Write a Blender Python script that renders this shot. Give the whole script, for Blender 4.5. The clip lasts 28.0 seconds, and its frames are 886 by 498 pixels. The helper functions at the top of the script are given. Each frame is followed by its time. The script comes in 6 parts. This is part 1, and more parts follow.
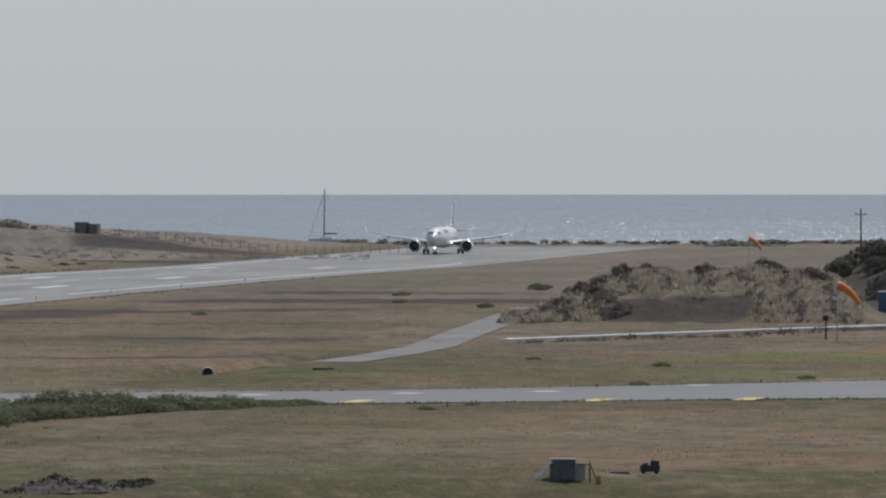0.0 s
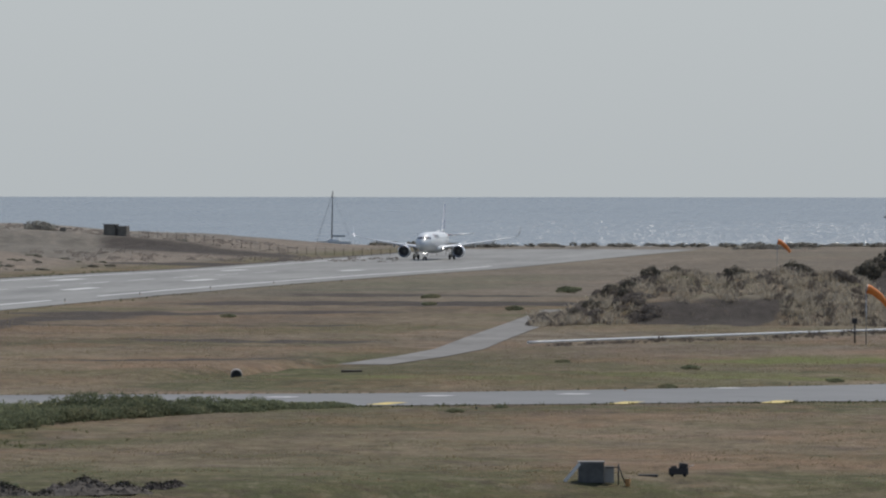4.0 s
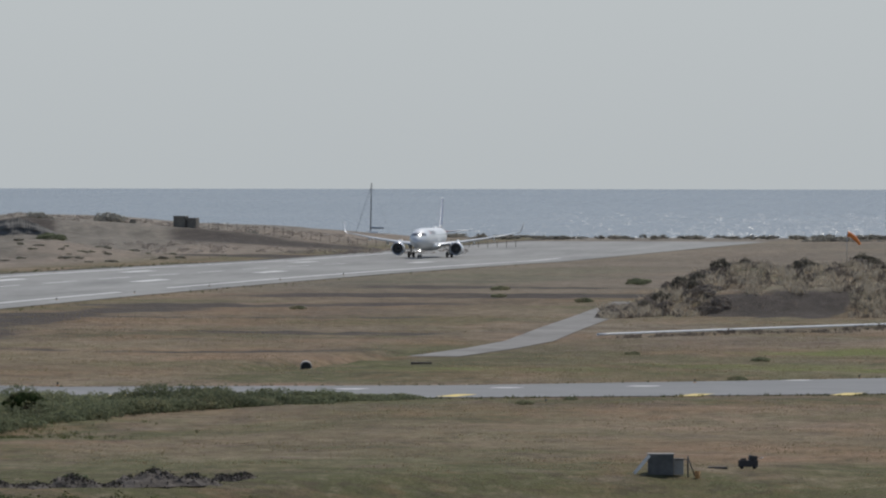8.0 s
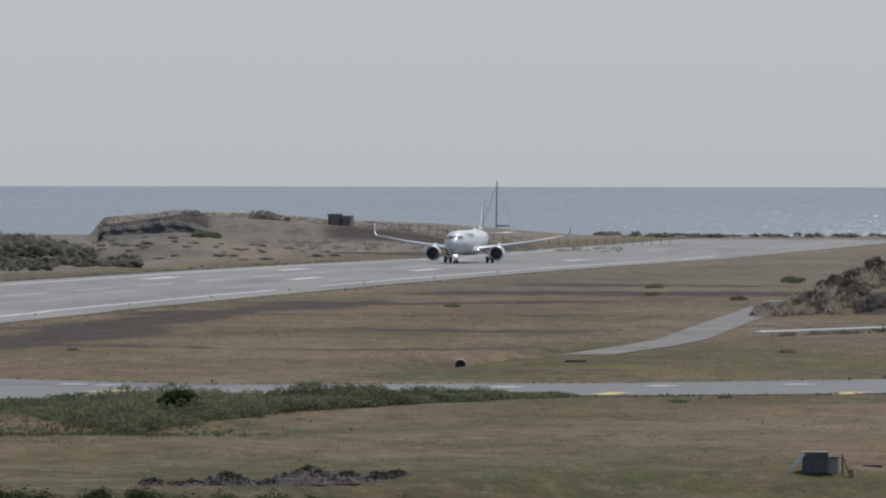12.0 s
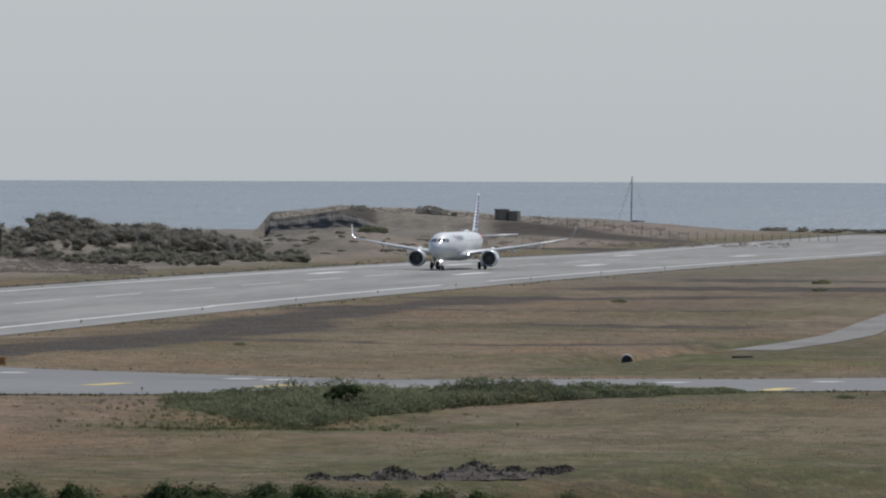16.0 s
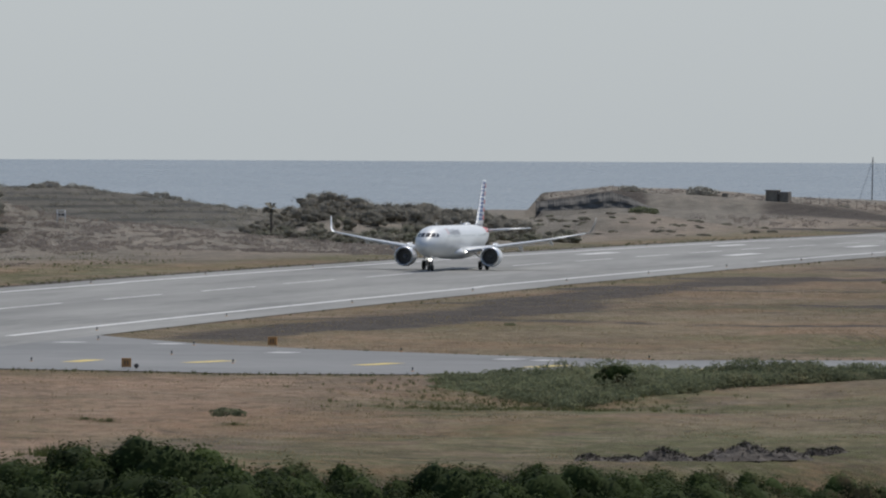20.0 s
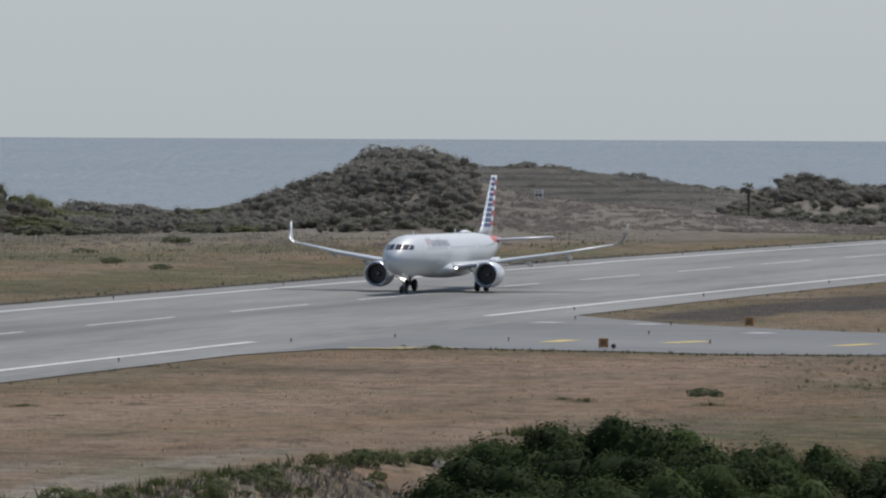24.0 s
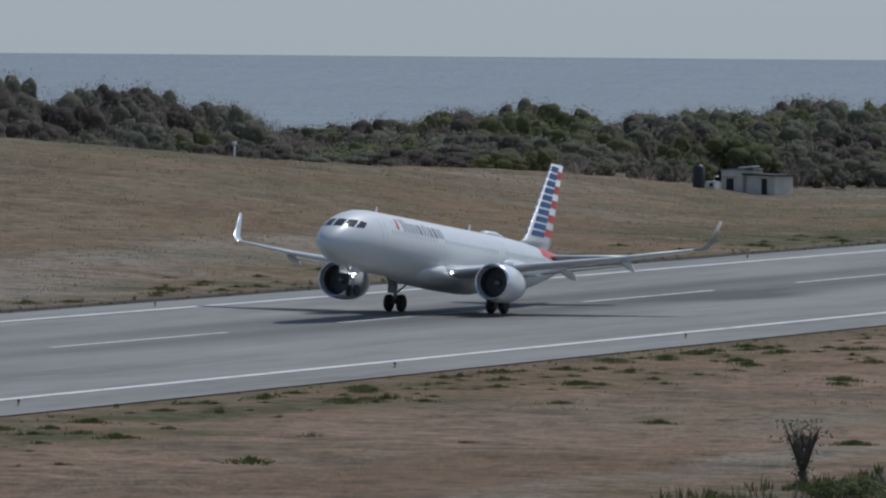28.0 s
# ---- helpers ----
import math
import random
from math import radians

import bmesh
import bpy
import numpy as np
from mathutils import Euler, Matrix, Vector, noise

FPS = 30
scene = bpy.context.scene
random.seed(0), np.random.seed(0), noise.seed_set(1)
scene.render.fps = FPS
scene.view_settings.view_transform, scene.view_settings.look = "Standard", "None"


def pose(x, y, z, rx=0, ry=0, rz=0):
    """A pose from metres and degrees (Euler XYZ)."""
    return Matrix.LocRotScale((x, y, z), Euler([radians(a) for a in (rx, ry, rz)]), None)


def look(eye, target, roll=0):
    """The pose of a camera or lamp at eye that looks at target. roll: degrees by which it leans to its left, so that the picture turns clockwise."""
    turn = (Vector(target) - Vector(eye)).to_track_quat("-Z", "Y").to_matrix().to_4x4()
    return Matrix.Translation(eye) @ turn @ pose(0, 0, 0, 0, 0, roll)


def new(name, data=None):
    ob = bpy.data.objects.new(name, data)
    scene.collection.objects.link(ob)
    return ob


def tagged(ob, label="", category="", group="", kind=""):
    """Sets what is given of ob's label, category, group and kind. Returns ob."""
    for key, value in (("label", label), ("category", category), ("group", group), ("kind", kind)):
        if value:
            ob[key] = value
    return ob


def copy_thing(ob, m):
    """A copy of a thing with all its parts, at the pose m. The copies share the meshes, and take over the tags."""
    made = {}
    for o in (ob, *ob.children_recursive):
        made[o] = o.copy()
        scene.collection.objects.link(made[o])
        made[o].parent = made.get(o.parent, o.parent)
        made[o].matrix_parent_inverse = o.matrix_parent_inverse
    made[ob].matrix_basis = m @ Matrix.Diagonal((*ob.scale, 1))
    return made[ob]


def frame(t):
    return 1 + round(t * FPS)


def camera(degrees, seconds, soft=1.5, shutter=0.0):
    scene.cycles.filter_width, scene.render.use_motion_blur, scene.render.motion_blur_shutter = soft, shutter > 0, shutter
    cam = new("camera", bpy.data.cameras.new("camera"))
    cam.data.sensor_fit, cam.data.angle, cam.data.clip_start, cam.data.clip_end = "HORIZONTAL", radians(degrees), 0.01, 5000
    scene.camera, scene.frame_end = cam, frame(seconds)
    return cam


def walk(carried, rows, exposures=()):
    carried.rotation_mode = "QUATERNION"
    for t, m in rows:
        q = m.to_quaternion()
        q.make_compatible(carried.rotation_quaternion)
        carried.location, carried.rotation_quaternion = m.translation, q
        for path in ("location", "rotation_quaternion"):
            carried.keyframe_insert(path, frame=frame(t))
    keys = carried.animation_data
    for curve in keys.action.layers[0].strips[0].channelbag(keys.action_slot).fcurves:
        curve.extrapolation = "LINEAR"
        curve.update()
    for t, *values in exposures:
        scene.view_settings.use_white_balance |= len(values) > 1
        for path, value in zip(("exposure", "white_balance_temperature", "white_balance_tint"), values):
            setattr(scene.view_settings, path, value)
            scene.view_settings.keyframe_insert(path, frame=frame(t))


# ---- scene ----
cam = camera(6.190, 28.0, soft=2.2)

EYE = (0.0, 0.0, 18.98)
# seconds, turn to the left of the runway's line, tilt, roll, all in degrees
AIM = [
    (0.0, -6.274, -0.562, -0.018),
    (0.5, -6.228, -0.519, 0.002),
    (1.0, -6.281, -0.536, 0.021),
    (1.5, -6.340, -0.527, 0.044),
    (2.0, -6.460, -0.533, 0.073),
    (2.5, -6.391, -0.541, 0.046),
    (4.5, -6.519, -0.549, 0.061),
    (5.0, -6.601, -0.649, 0.066),
    (5.5, -6.808, -0.578, 0.071),
    (6.0, -6.868, -0.498, 0.086),
    (6.5, -6.861, -0.526, 0.080),
    (7.0, -6.862, -0.548, 0.099),
    (7.5, -6.873, -0.612, 0.109),
    (8.0, -6.963, -0.601, 0.089),
    (8.5, -7.132, -0.544, 0.111),
    (9.0, -7.148, -0.532, 0.094),
    (9.5, -7.389, -0.564, 0.125),
    (10.0, -7.516, -0.566, 0.086),
    (10.5, -7.535, -0.582, 0.097),
    (11.0, -7.560, -0.551, 0.130),
    (11.5, -7.959, -0.618, 0.103),
    (12.0, -8.043, -0.617, 0.094),
    (12.5, -8.115, -0.536, 0.128),
    (14.5, -8.672, -0.596, 0.183),
    (15.0, -8.668, -0.666, 0.185),
    (15.5, -9.083, -0.657, 0.191),
    (16.0, -9.209, -0.653, 0.189),
    (16.5, -9.395, -0.721, 0.198),
    (17.0, -9.546, -0.726, 0.193),
    (17.5, -9.853, -0.746, 0.151),
    (18.0, -10.033, -0.641, 0.156),
    (18.5, -10.142, -0.565, 0.176),
    (19.0, -10.756, -0.624, 0.170),
    (19.5, -10.741, -0.872, 0.227),
    (20.0, -11.101, -0.796, 0.265),
    (20.5, -11.344, -0.822, 0.258),
    (22.5, -12.901, -0.853, 0.264),
    (23.0, -13.197, -0.890, 0.260),
    (23.5, -13.819, -0.921, 0.264),
    (24.0, -14.437, -0.949, 0.277),
    (24.5, -15.105, -1.122, 0.293),
    (25.0, -15.853, -1.129, 0.322),
    (25.5, -16.623, -1.111, 0.337),
    (26.0, -17.608, -1.224, 0.392),
    (26.5, -18.209, -1.348, 0.403),
    (27.0, -19.150, -1.512, 0.419),
    (27.5, -20.300, -1.543, 0.436),
    (28.0, -21.819, -1.528, 0.470),
]


def aim(turn, tilt, roll):
    """The standing camera's pose, turned from the line of the runway, which lies along +y."""
    return Matrix.Translation(EYE) @ Matrix.Rotation(radians(-turn), 4, "Z") @ Matrix.Rotation(radians(90 + tilt), 4, "X") @ Matrix.Rotation(radians(roll), 4, "Z")


walk(cam, [(t, aim(a, e, r)) for t, a, e, r in AIM],
     exposures=[(0.0, 0.0, 6500, 10), (12.0, 0.02, 6500, 10), (20.0, 0.05, 6500, 10), (25.0, 0.0, 6380, 10), (28.0, -0.27, 5980, 9)])

# ---- light ----
SUN_TURN, SUN_HEIGHT = 25.0, 56.0      # degrees from +y towards +x, and above the horizon
HAZE_LOW, HAZE = (4.55, 4.95, 5.2), (4.9, 5.3, 5.55)
world = bpy.data.worlds.new("sky")
scene.world = world
world.use_nodes = True
wn = world.node_tree.nodes
sky = wn.new("ShaderNodeTexSky")
sky.sky_type, sky.sun_disc = "NISHITA", False
sky.sun_elevation, sky.sun_rotation = radians(SUN_HEIGHT), radians(SUN_TURN)
sky.air_density, sky.dust_density, sky.ozone_density, sky.altitude = 1.0, 1.0, 2.0, 0
wl = world.node_tree.links
geo = wn.new("ShaderNodeTexCoord")
split = wn.new("ShaderNodeSeparateXYZ")
wl.new(geo.outputs["Generated"], split.inputs[0])
height = wn.new("ShaderNodeMapRange")       # sea haze, thick at the horizon and gone halfway up
height.inputs["From Min"].default_value, height.inputs["From Max"].default_value = 0.02, 0.34
height.inputs["To Min"].default_value, height.inputs["To Max"].default_value = 0.93, 0.0
wl.new(split.outputs["Z"], height.inputs["Value"])
low = wn.new("ShaderNodeMapRange")
low.inputs["From Min"].default_value, low.inputs["From Max"].default_value = -0.002, 0.035
wl.new(split.outputs["Z"], low.inputs["Value"])
band = wn.new("ShaderNodeMix")
band.data_type = "RGBA"
band.inputs[6].default_value, band.inputs[7].default_value = (*HAZE_LOW, 1), (*HAZE, 1)
wl.new(low.outputs[0], band.inputs[0])
haze = wn.new("ShaderNodeMix")
haze.data_type = "RGBA"
wl.new(height.outputs[0], haze.inputs[0])
wl.new(sky.outputs[0], haze.inputs[6])
wl.new(band.outputs[2], haze.inputs[7])
wl.new(haze.outputs[2], wn["Background"].inputs["Color"])
wn["Background"].inputs["Strength"].default_value = 0.10
sun = new("sun", bpy.data.lights.new("sun", "SUN"))
sun.data.energy, sun.data.angle, sun.data.color = 3.1, radians(0.6), (1.0, 0.95, 0.88)
sun.matrix_world = look((0, 0, 0), (-math.sin(radians(SUN_TURN)) * math.cos(radians(SUN_HEIGHT)), -math.cos(radians(SUN_TURN)) * math.cos(radians(SUN_HEIGHT)), -math.sin(radians(SUN_HEIGHT))))
sun.location = (0, 0, 300)


# ---- materials ----
def material(name, build):
    m = bpy.data.materials.new(name)
    m.use_nodes = True
    t = m.node_tree
    build(t, t.nodes, t.nodes["Principled BSDF"])
    return m


def noise_node(t, scale, detail=4.0, rough=0.6, space="Object", stretch=(1, 1, 1)):
    co = t.nodes.new("ShaderNodeTexCoord")
    mp = t.nodes.new("ShaderNodeMapping")
    mp.inputs["Scale"].default_value = stretch
    n = t.nodes.new("ShaderNodeTexNoise")
    n.inputs["Scale"].default_value, n.inputs["Detail"].default_value, n.inputs["Roughness"].default_value = scale, detail, rough
    t.links.new(co.outputs[space], mp.inputs[0])
    t.links.new(mp.outputs[0], n.inputs["Vector"])
    return n.outputs["Fac"]


def ramp(t, fac, *stops):
    r = t.nodes.new("ShaderNodeValToRGB")
    e = r.color_ramp.elements
    while len(e) < len(stops):
        e.new(0.5)
    for k, (p, c) in zip(e, stops):
        k.position, k.color = p, (*c, 1) if len(c) == 3 else c
    t.links.new(fac, r.inputs[0])
    return r.outputs[0]


def mixed(t, fac, a, b):
    m = t.nodes.new("ShaderNodeMix")
    m.data_type = "RGBA"
    for socket, v in ((m.inputs[0], fac), (m.inputs[6], a), (m.inputs[7], b)):
        if isinstance(v, (int, float)):
            socket.default_value = v
        elif isinstance(v, tuple):
            socket.default_value = (*v, 1)
        else:
            t.links.new(v, socket)
    return m.outputs[2]


def calc(t, op, a, b):
    m = t.nodes.new("ShaderNodeMath")
    m.operation = op
    for socket, v in ((m.inputs[0], a), (m.inputs[1], b)):
        if isinstance(v, (int, float)):
            socket.default_value = v
        else:
            t.links.new(v, socket)
    return m.outputs[0]


def attr(t, name):
    a = t.nodes.new("ShaderNodeAttribute")
    a.attribute_name = name
    return a.outputs["Fac"]


def bump(t, b, height, strength, distance):
    n = t.nodes.new("ShaderNodeBump")
    n.inputs["Strength"].default_value, n.inputs["Distance"].default_value = strength, distance
    t.links.new(height, n.inputs["Height"])
    t.links.new(n.outputs[0], b.inputs["Normal"])


def plain(name, color, rough=0.6, metal=0.0, vary=0.12, scale=3.0, coat=0.0, space="Object"):
    """Paint, metal or stone with faint mottling at two sizes."""
    def build(t, n, b):
        f = noise_node(t, scale, 5, 0.65, space)
        g = noise_node(t, scale * 9, 3, 0.6, space)
        lo, hi = tuple(c * (1 - vary) for c in color), tuple(min(1, c * (1 + vary)) for c in color)
        t.links.new(mixed(t, calc(t, "MULTIPLY", g, 0.35), ramp(t, f, (0.3, lo), (0.7, hi)), tuple(c * (1 - 1.5 * vary) for c in color)), b.inputs["Base Color"])
        b.inputs["Roughness"].default_value, b.inputs["Metallic"].default_value = rough, metal
        b.inputs["Coat Weight"].default_value = coat
    return material(name, build)


def build_ground(t, n, b):
    big, mid, fine, grain = noise_node(t, 0.014, 5), noise_node(t, 0.075, 6, 0.7), noise_node(t, 0.40, 7, 0.75), noise_node(t, 2.6, 5, 0.75)
    soil = ramp(t, fine, (0.3, (0.105, 0.080, 0.057)), (0.5, (0.165, 0.127, 0.092)), (0.7, (0.24, 0.19, 0.14)))
    bare = ramp(t, fine, (0.3, (0.2, 0.137, 0.096)), (0.5, (0.315, 0.213, 0.145)), (0.7, (0.42, 0.302, 0.216)))
    straw = ramp(t, fine, (0.3, (0.12, 0.093, 0.057)), (0.52, (0.205, 0.162, 0.101)), (0.72, (0.30, 0.246, 0.162)))
    green = ramp(t, fine, (0.3, (0.055, 0.06, 0.027)), (0.55, (0.113, 0.114, 0.05)), (0.75, (0.19, 0.175, 0.086)))
    lush = ramp(t, fine, (0.35, (0.11, 0.125, 0.042)), (0.7, (0.20, 0.21, 0.068)))
    dark = ramp(t, fine, (0.3, (0.040, 0.035, 0.031)), (0.7, (0.105, 0.090, 0.078)))
    pale = ramp(t, fine, (0.3, (0.25, 0.215, 0.17)), (0.7, (0.38, 0.335, 0.27)))
    # grey heath colour, lightened to hold the distance haze as well
    hazed_heath = ramp(t, fine, (0.3, (0.135, 0.126, 0.108)), (0.5, (0.205, 0.187, 0.158)), (0.7, (0.29, 0.262, 0.22)))
    wild = calc(t, "ADD", calc(t, "MULTIPLY", mid, 0.6), calc(t, "MULTIPLY", fine, 0.4))

    def mask(name):
        return ramp(t, calc(t, "MULTIPLY", calc(t, "ADD", attr(t, name), 0.07), calc(t, "ADD", calc(t, "MULTIPLY", wild, 5.0), -1.5)), (0.15, (0, 0, 0)), (0.45, (1, 1, 1)))
    c = mixed(t, ramp(t, calc(t, "ADD", calc(t, "MULTIPLY", big, 0.4), calc(t, "MULTIPLY", wild, 0.6)), (0.50, (0, 0, 0)), (0.60, (0.9, 0.9, 0.9))), soil, straw)
    for name, colour in (("bare", bare), ("dry", straw), ("pale", pale), ("hazed_heath", hazed_heath)):
        c = mixed(t, mask(name), c, colour)
    c = mixed(t, mask("green"), c, green)
    c = mixed(t, calc(t, "MULTIPLY", ramp(t, calc(t, "ADD", calc(t, "MULTIPLY", noise_node(t, 0.019, 4, 0.6, stretch=(1, 0.7, 1)), 0.65), calc(t, "MULTIPLY", fine, 0.35)), (0.5, (0, 0, 0)), (0.6, (0.65, 0.65, 0.65))), calc(t, "SUBTRACT", 1.0, attr(t, "far"))), c, green)
    red = noise_node(t, 0.024, 5, 0.6, stretch=(0.8, 0.9, 1))
    c = mixed(t, calc(t, "MULTIPLY", ramp(t, calc(t, "ADD", calc(t, "MULTIPLY", red, 0.7), calc(t, "MULTIPLY", mid, 0.3)), (0.38, (0.7, 0.7, 0.7)), (0.48, (0, 0, 0))), calc(t, "SUBTRACT", 1.0, attr(t, "far"))), c, bare)
    # long thin drifts left by wind, water and wheels
    streak = noise_node(t, 0.33, 5, 0.65, stretch=(0.28, 1.0, 1))
    c = mixed(t, ramp(t, streak, (0.34, (0.55, 0.55, 0.55)), (0.46, (0, 0, 0))), c, (0.10, 0.078, 0.054))
    c = mixed(t, ramp(t, streak, (0.55, (0, 0, 0)), (0.68, (0.4, 0.4, 0.4))), c, (0.32, 0.265, 0.195))
    # uneven tone from drifts of dust and damp, at two sizes
    drift = calc(t, "ADD", calc(t, "MULTIPLY", noise_node(t, 0.028, 5, 0.65, stretch=(1, 0.6, 1)), 0.55), calc(t, "MULTIPLY", noise_node(t, 0.17, 5, 0.7, stretch=(1, 0.7, 1)), 0.45))
    c = mixed(t, ramp(t, drift, (0.36, (0.5, 0.5, 0.5)), (0.5, (0, 0, 0))), c, (0.085, 0.066, 0.042))
    c = mixed(t, ramp(t, drift, (0.5, (0, 0, 0)), (0.66, (0.45, 0.45, 0.45))), c, (0.34, 0.272, 0.19))
    # rust-brown and olive growth in broken patches
    near_by = calc(t, "SUBTRACT", 1.0, attr(t, "far"))
    rusty = calc(t, "ADD", calc(t, "MULTIPLY", noise_node(t, 0.045, 6, 0.62, stretch=(0.7, 0.55, 1)), 0.6), calc(t, "MULTIPLY", noise_node(t, 0.62, 6, 0.72, stretch=(0.45, 0.8, 1)), 0.4))
    c = mixed(t, calc(t, "MULTIPLY", ramp(t, rusty, (0.5, (0, 0, 0)), (0.58, (0.55, 0.55, 0.55))), near_by), c, (0.255, 0.158, 0.092))
    olive = calc(t, "ADD", calc(t, "MULTIPLY", noise_node(t, 0.033, 6, 0.62, stretch=(0.6, 0.8, 1)), 0.55), calc(t, "MULTIPLY", noise_node(t, 0.8, 6, 0.72, stretch=(0.5, 0.8, 1)), 0.45))
    c = mixed(t, calc(t, "MULTIPLY", ramp(t, olive, (0.515, (0, 0, 0)), (0.6, (0.62, 0.62, 0.62))), calc(t, "MULTIPLY", near_by, calc(t, "SUBTRACT", 1.0, attr(t, "bald")))), c, (0.105, 0.108, 0.042))
    # tussocks: small dark and pale spots
    tussock = noise_node(t, 1.15, 5, 0.7, stretch=(0.55, 0.4, 1))
    c = mixed(t, ramp(t, tussock, (0.36, (0.6, 0.6, 0.6)), (0.47, (0, 0, 0))), c, (0.078, 0.064, 0.04))
    c = mixed(t, ramp(t, tussock, (0.55, (0, 0, 0)), (0.68, (0.42, 0.42, 0.42))), c, (0.33, 0.27, 0.185))
    # far ground mixed towards that grey in place of haze
    c = mixed(t, calc(t, "MULTIPLY", attr(t, "far"), 0.72), c, hazed_heath)
    moor = calc(t, "ADD", calc(t, "MULTIPLY", noise_node(t, 0.022, 6, 0.65, stretch=(1, 0.35, 1)), 0.6), calc(t, "MULTIPLY", noise_node(t, 0.2, 6, 0.7, stretch=(1, 0.4, 1)), 0.4))
    c = mixed(t, calc(t, "MULTIPLY", ramp(t, moor, (0.38, (0.62, 0.62, 0.62)), (0.5, (0, 0, 0))), attr(t, "far")), c, (0.09, 0.085, 0.07))
    c = mixed(t, calc(t, "MULTIPLY", ramp(t, moor, (0.51, (0, 0, 0)), (0.64, (0.5, 0.5, 0.5))), attr(t, "far")), c, (0.33, 0.28, 0.225))
    # terraces of the old quarry hill: level bands of dark scrub and pale grass
    where = n.new("ShaderNodeTexCoord")
    cut = n.new("ShaderNodeSeparateXYZ")
    t.links.new(where.outputs["Object"], cut.inputs[0])
    level = calc(t, "SINE", calc(t, "ADD", calc(t, "MULTIPLY", cut.outputs["Z"], 5.2), calc(t, "MULTIPLY", noise_node(t, 0.05, 4), 9.0)), 0)
    c = mixed(t, calc(t, "MULTIPLY", attr(t, "terrace"), ramp(t, level, (0.15, (0.5, 0.5, 0.5)), (0.7, (1, 1, 1)))), c, (0.06, 0.061, 0.054))
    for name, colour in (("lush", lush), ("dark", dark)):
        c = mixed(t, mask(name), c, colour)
    c = mixed(t, calc(t, "MULTIPLY", ramp(t, grain, (0.45, (0, 0, 0)), (0.68, (1, 1, 1))), 0.4), c, (0.075, 0.062, 0.043))
    t.links.new(c, b.inputs["Base Color"])
    b.inputs["Roughness"].default_value = 0.95
    b.inputs["Specular IOR Level"].default_value = 0.15
    bump(t, b, calc(t, "ADD", fine, calc(t, "MULTIPLY", grain, 0.5)), 1.0, 0.5)


def build_asphalt(t, n, b):
    big, mid, grain = noise_node(t, 0.05, 5, 0.6, stretch=(2.2, 0.25, 1)), noise_node(t, 0.5, 5, 0.7, stretch=(1.6, 0.2, 1)), noise_node(t, 9.0, 4, 0.7)
    c = ramp(t, calc(t, "ADD", calc(t, "MULTIPLY", big, 0.6), calc(t, "MULTIPLY", mid, 0.4)), (0.34, (0.145, 0.145, 0.137)), (0.5, (0.23, 0.229, 0.214)), (0.68, (0.31, 0.308, 0.287)))
    c = mixed(t, ramp(t, calc(t, "ADD", calc(t, "MULTIPLY", attr(t, "rubber"), 0.85), calc(t, "MULTIPLY", calc(t, "SUBTRACT", mid, 0.5), 0.8)), (0.3, (0, 0, 0)), (0.9, (0.85, 0.85, 0.85))), c, (0.065, 0.064, 0.062))
    c = mixed(t, calc(t, "MULTIPLY", grain, 0.25), c, (0.11, 0.108, 0.103))
    t.links.new(c, b.inputs["Base Color"])
    b.inputs["Roughness"].default_value = 0.82
    b.inputs["Specular IOR Level"].default_value = 0.25
    bump(t, b, grain, 0.35, 0.02)


def build_taxi(t, n, b):
    big, mid, grain = noise_node(t, 0.035, 5, 0.6, stretch=(0.6, 1.2, 1)), noise_node(t, 0.45, 6, 0.7, stretch=(0.5, 1, 1)), noise_node(t, 9.0, 4, 0.7)
    c = ramp(t, calc(t, "ADD", calc(t, "MULTIPLY", big, 0.6), calc(t, "MULTIPLY", mid, 0.4)), (0.3, (0.14, 0.143, 0.142)), (0.5, (0.2, 0.203, 0.2)), (0.72, (0.265, 0.266, 0.258)))
    c = mixed(t, calc(t, "MULTIPLY", grain, 0.25), c, (0.1, 0.1, 0.098))
    t.links.new(c, b.inputs["Base Color"])
    b.inputs["Roughness"].default_value = 0.85
    b.inputs["Specular IOR Level"].default_value = 0.2
    bump(t, b, grain, 0.35, 0.02)


def build_track(t, n, b):
    big, mid, grain = noise_node(t, 0.06, 5, 0.65), noise_node(t, 0.5, 6, 0.75, stretch=(1, 0.5, 1)), noise_node(t, 5.0, 4, 0.7)
    c = ramp(t, calc(t, "ADD", calc(t, "MULTIPLY", big, 0.5), calc(t, "MULTIPLY", mid, 0.5)), (0.34, (0.10, 0.088, 0.07)), (0.46, (0.16, 0.155, 0.143)), (0.58, (0.215, 0.208, 0.194)), (0.7, (0.26, 0.24, 0.21)))
    t.links.new(mixed(t, calc(t, "MULTIPLY", grain, 0.3), c, (0.11, 0.1, 0.085)), b.inputs["Base Color"])
    b.inputs["Roughness"].default_value = 0.92
    bump(t, b, grain, 0.4, 0.04)


def build_sea(t, n, b):
    swell, chop = noise_node(t, 0.006, 4, 0.6, stretch=(1, 1.6, 1)), noise_node(t, 0.22, 6, 0.75)
    t.links.new(ramp(t, swell, (0.3, (0.125, 0.138, 0.145)), (0.7, (0.16, 0.172, 0.178))), b.inputs["Base Color"])
    t.links.new(ramp(t, chop, (0.35, (0.34, 0.34, 0.34)), (0.75, (0.16, 0.16, 0.16))), b.inputs["Roughness"])
    b.inputs["IOR"].default_value = 1.33
    bump(t, b, chop, 1.0, 0.3)


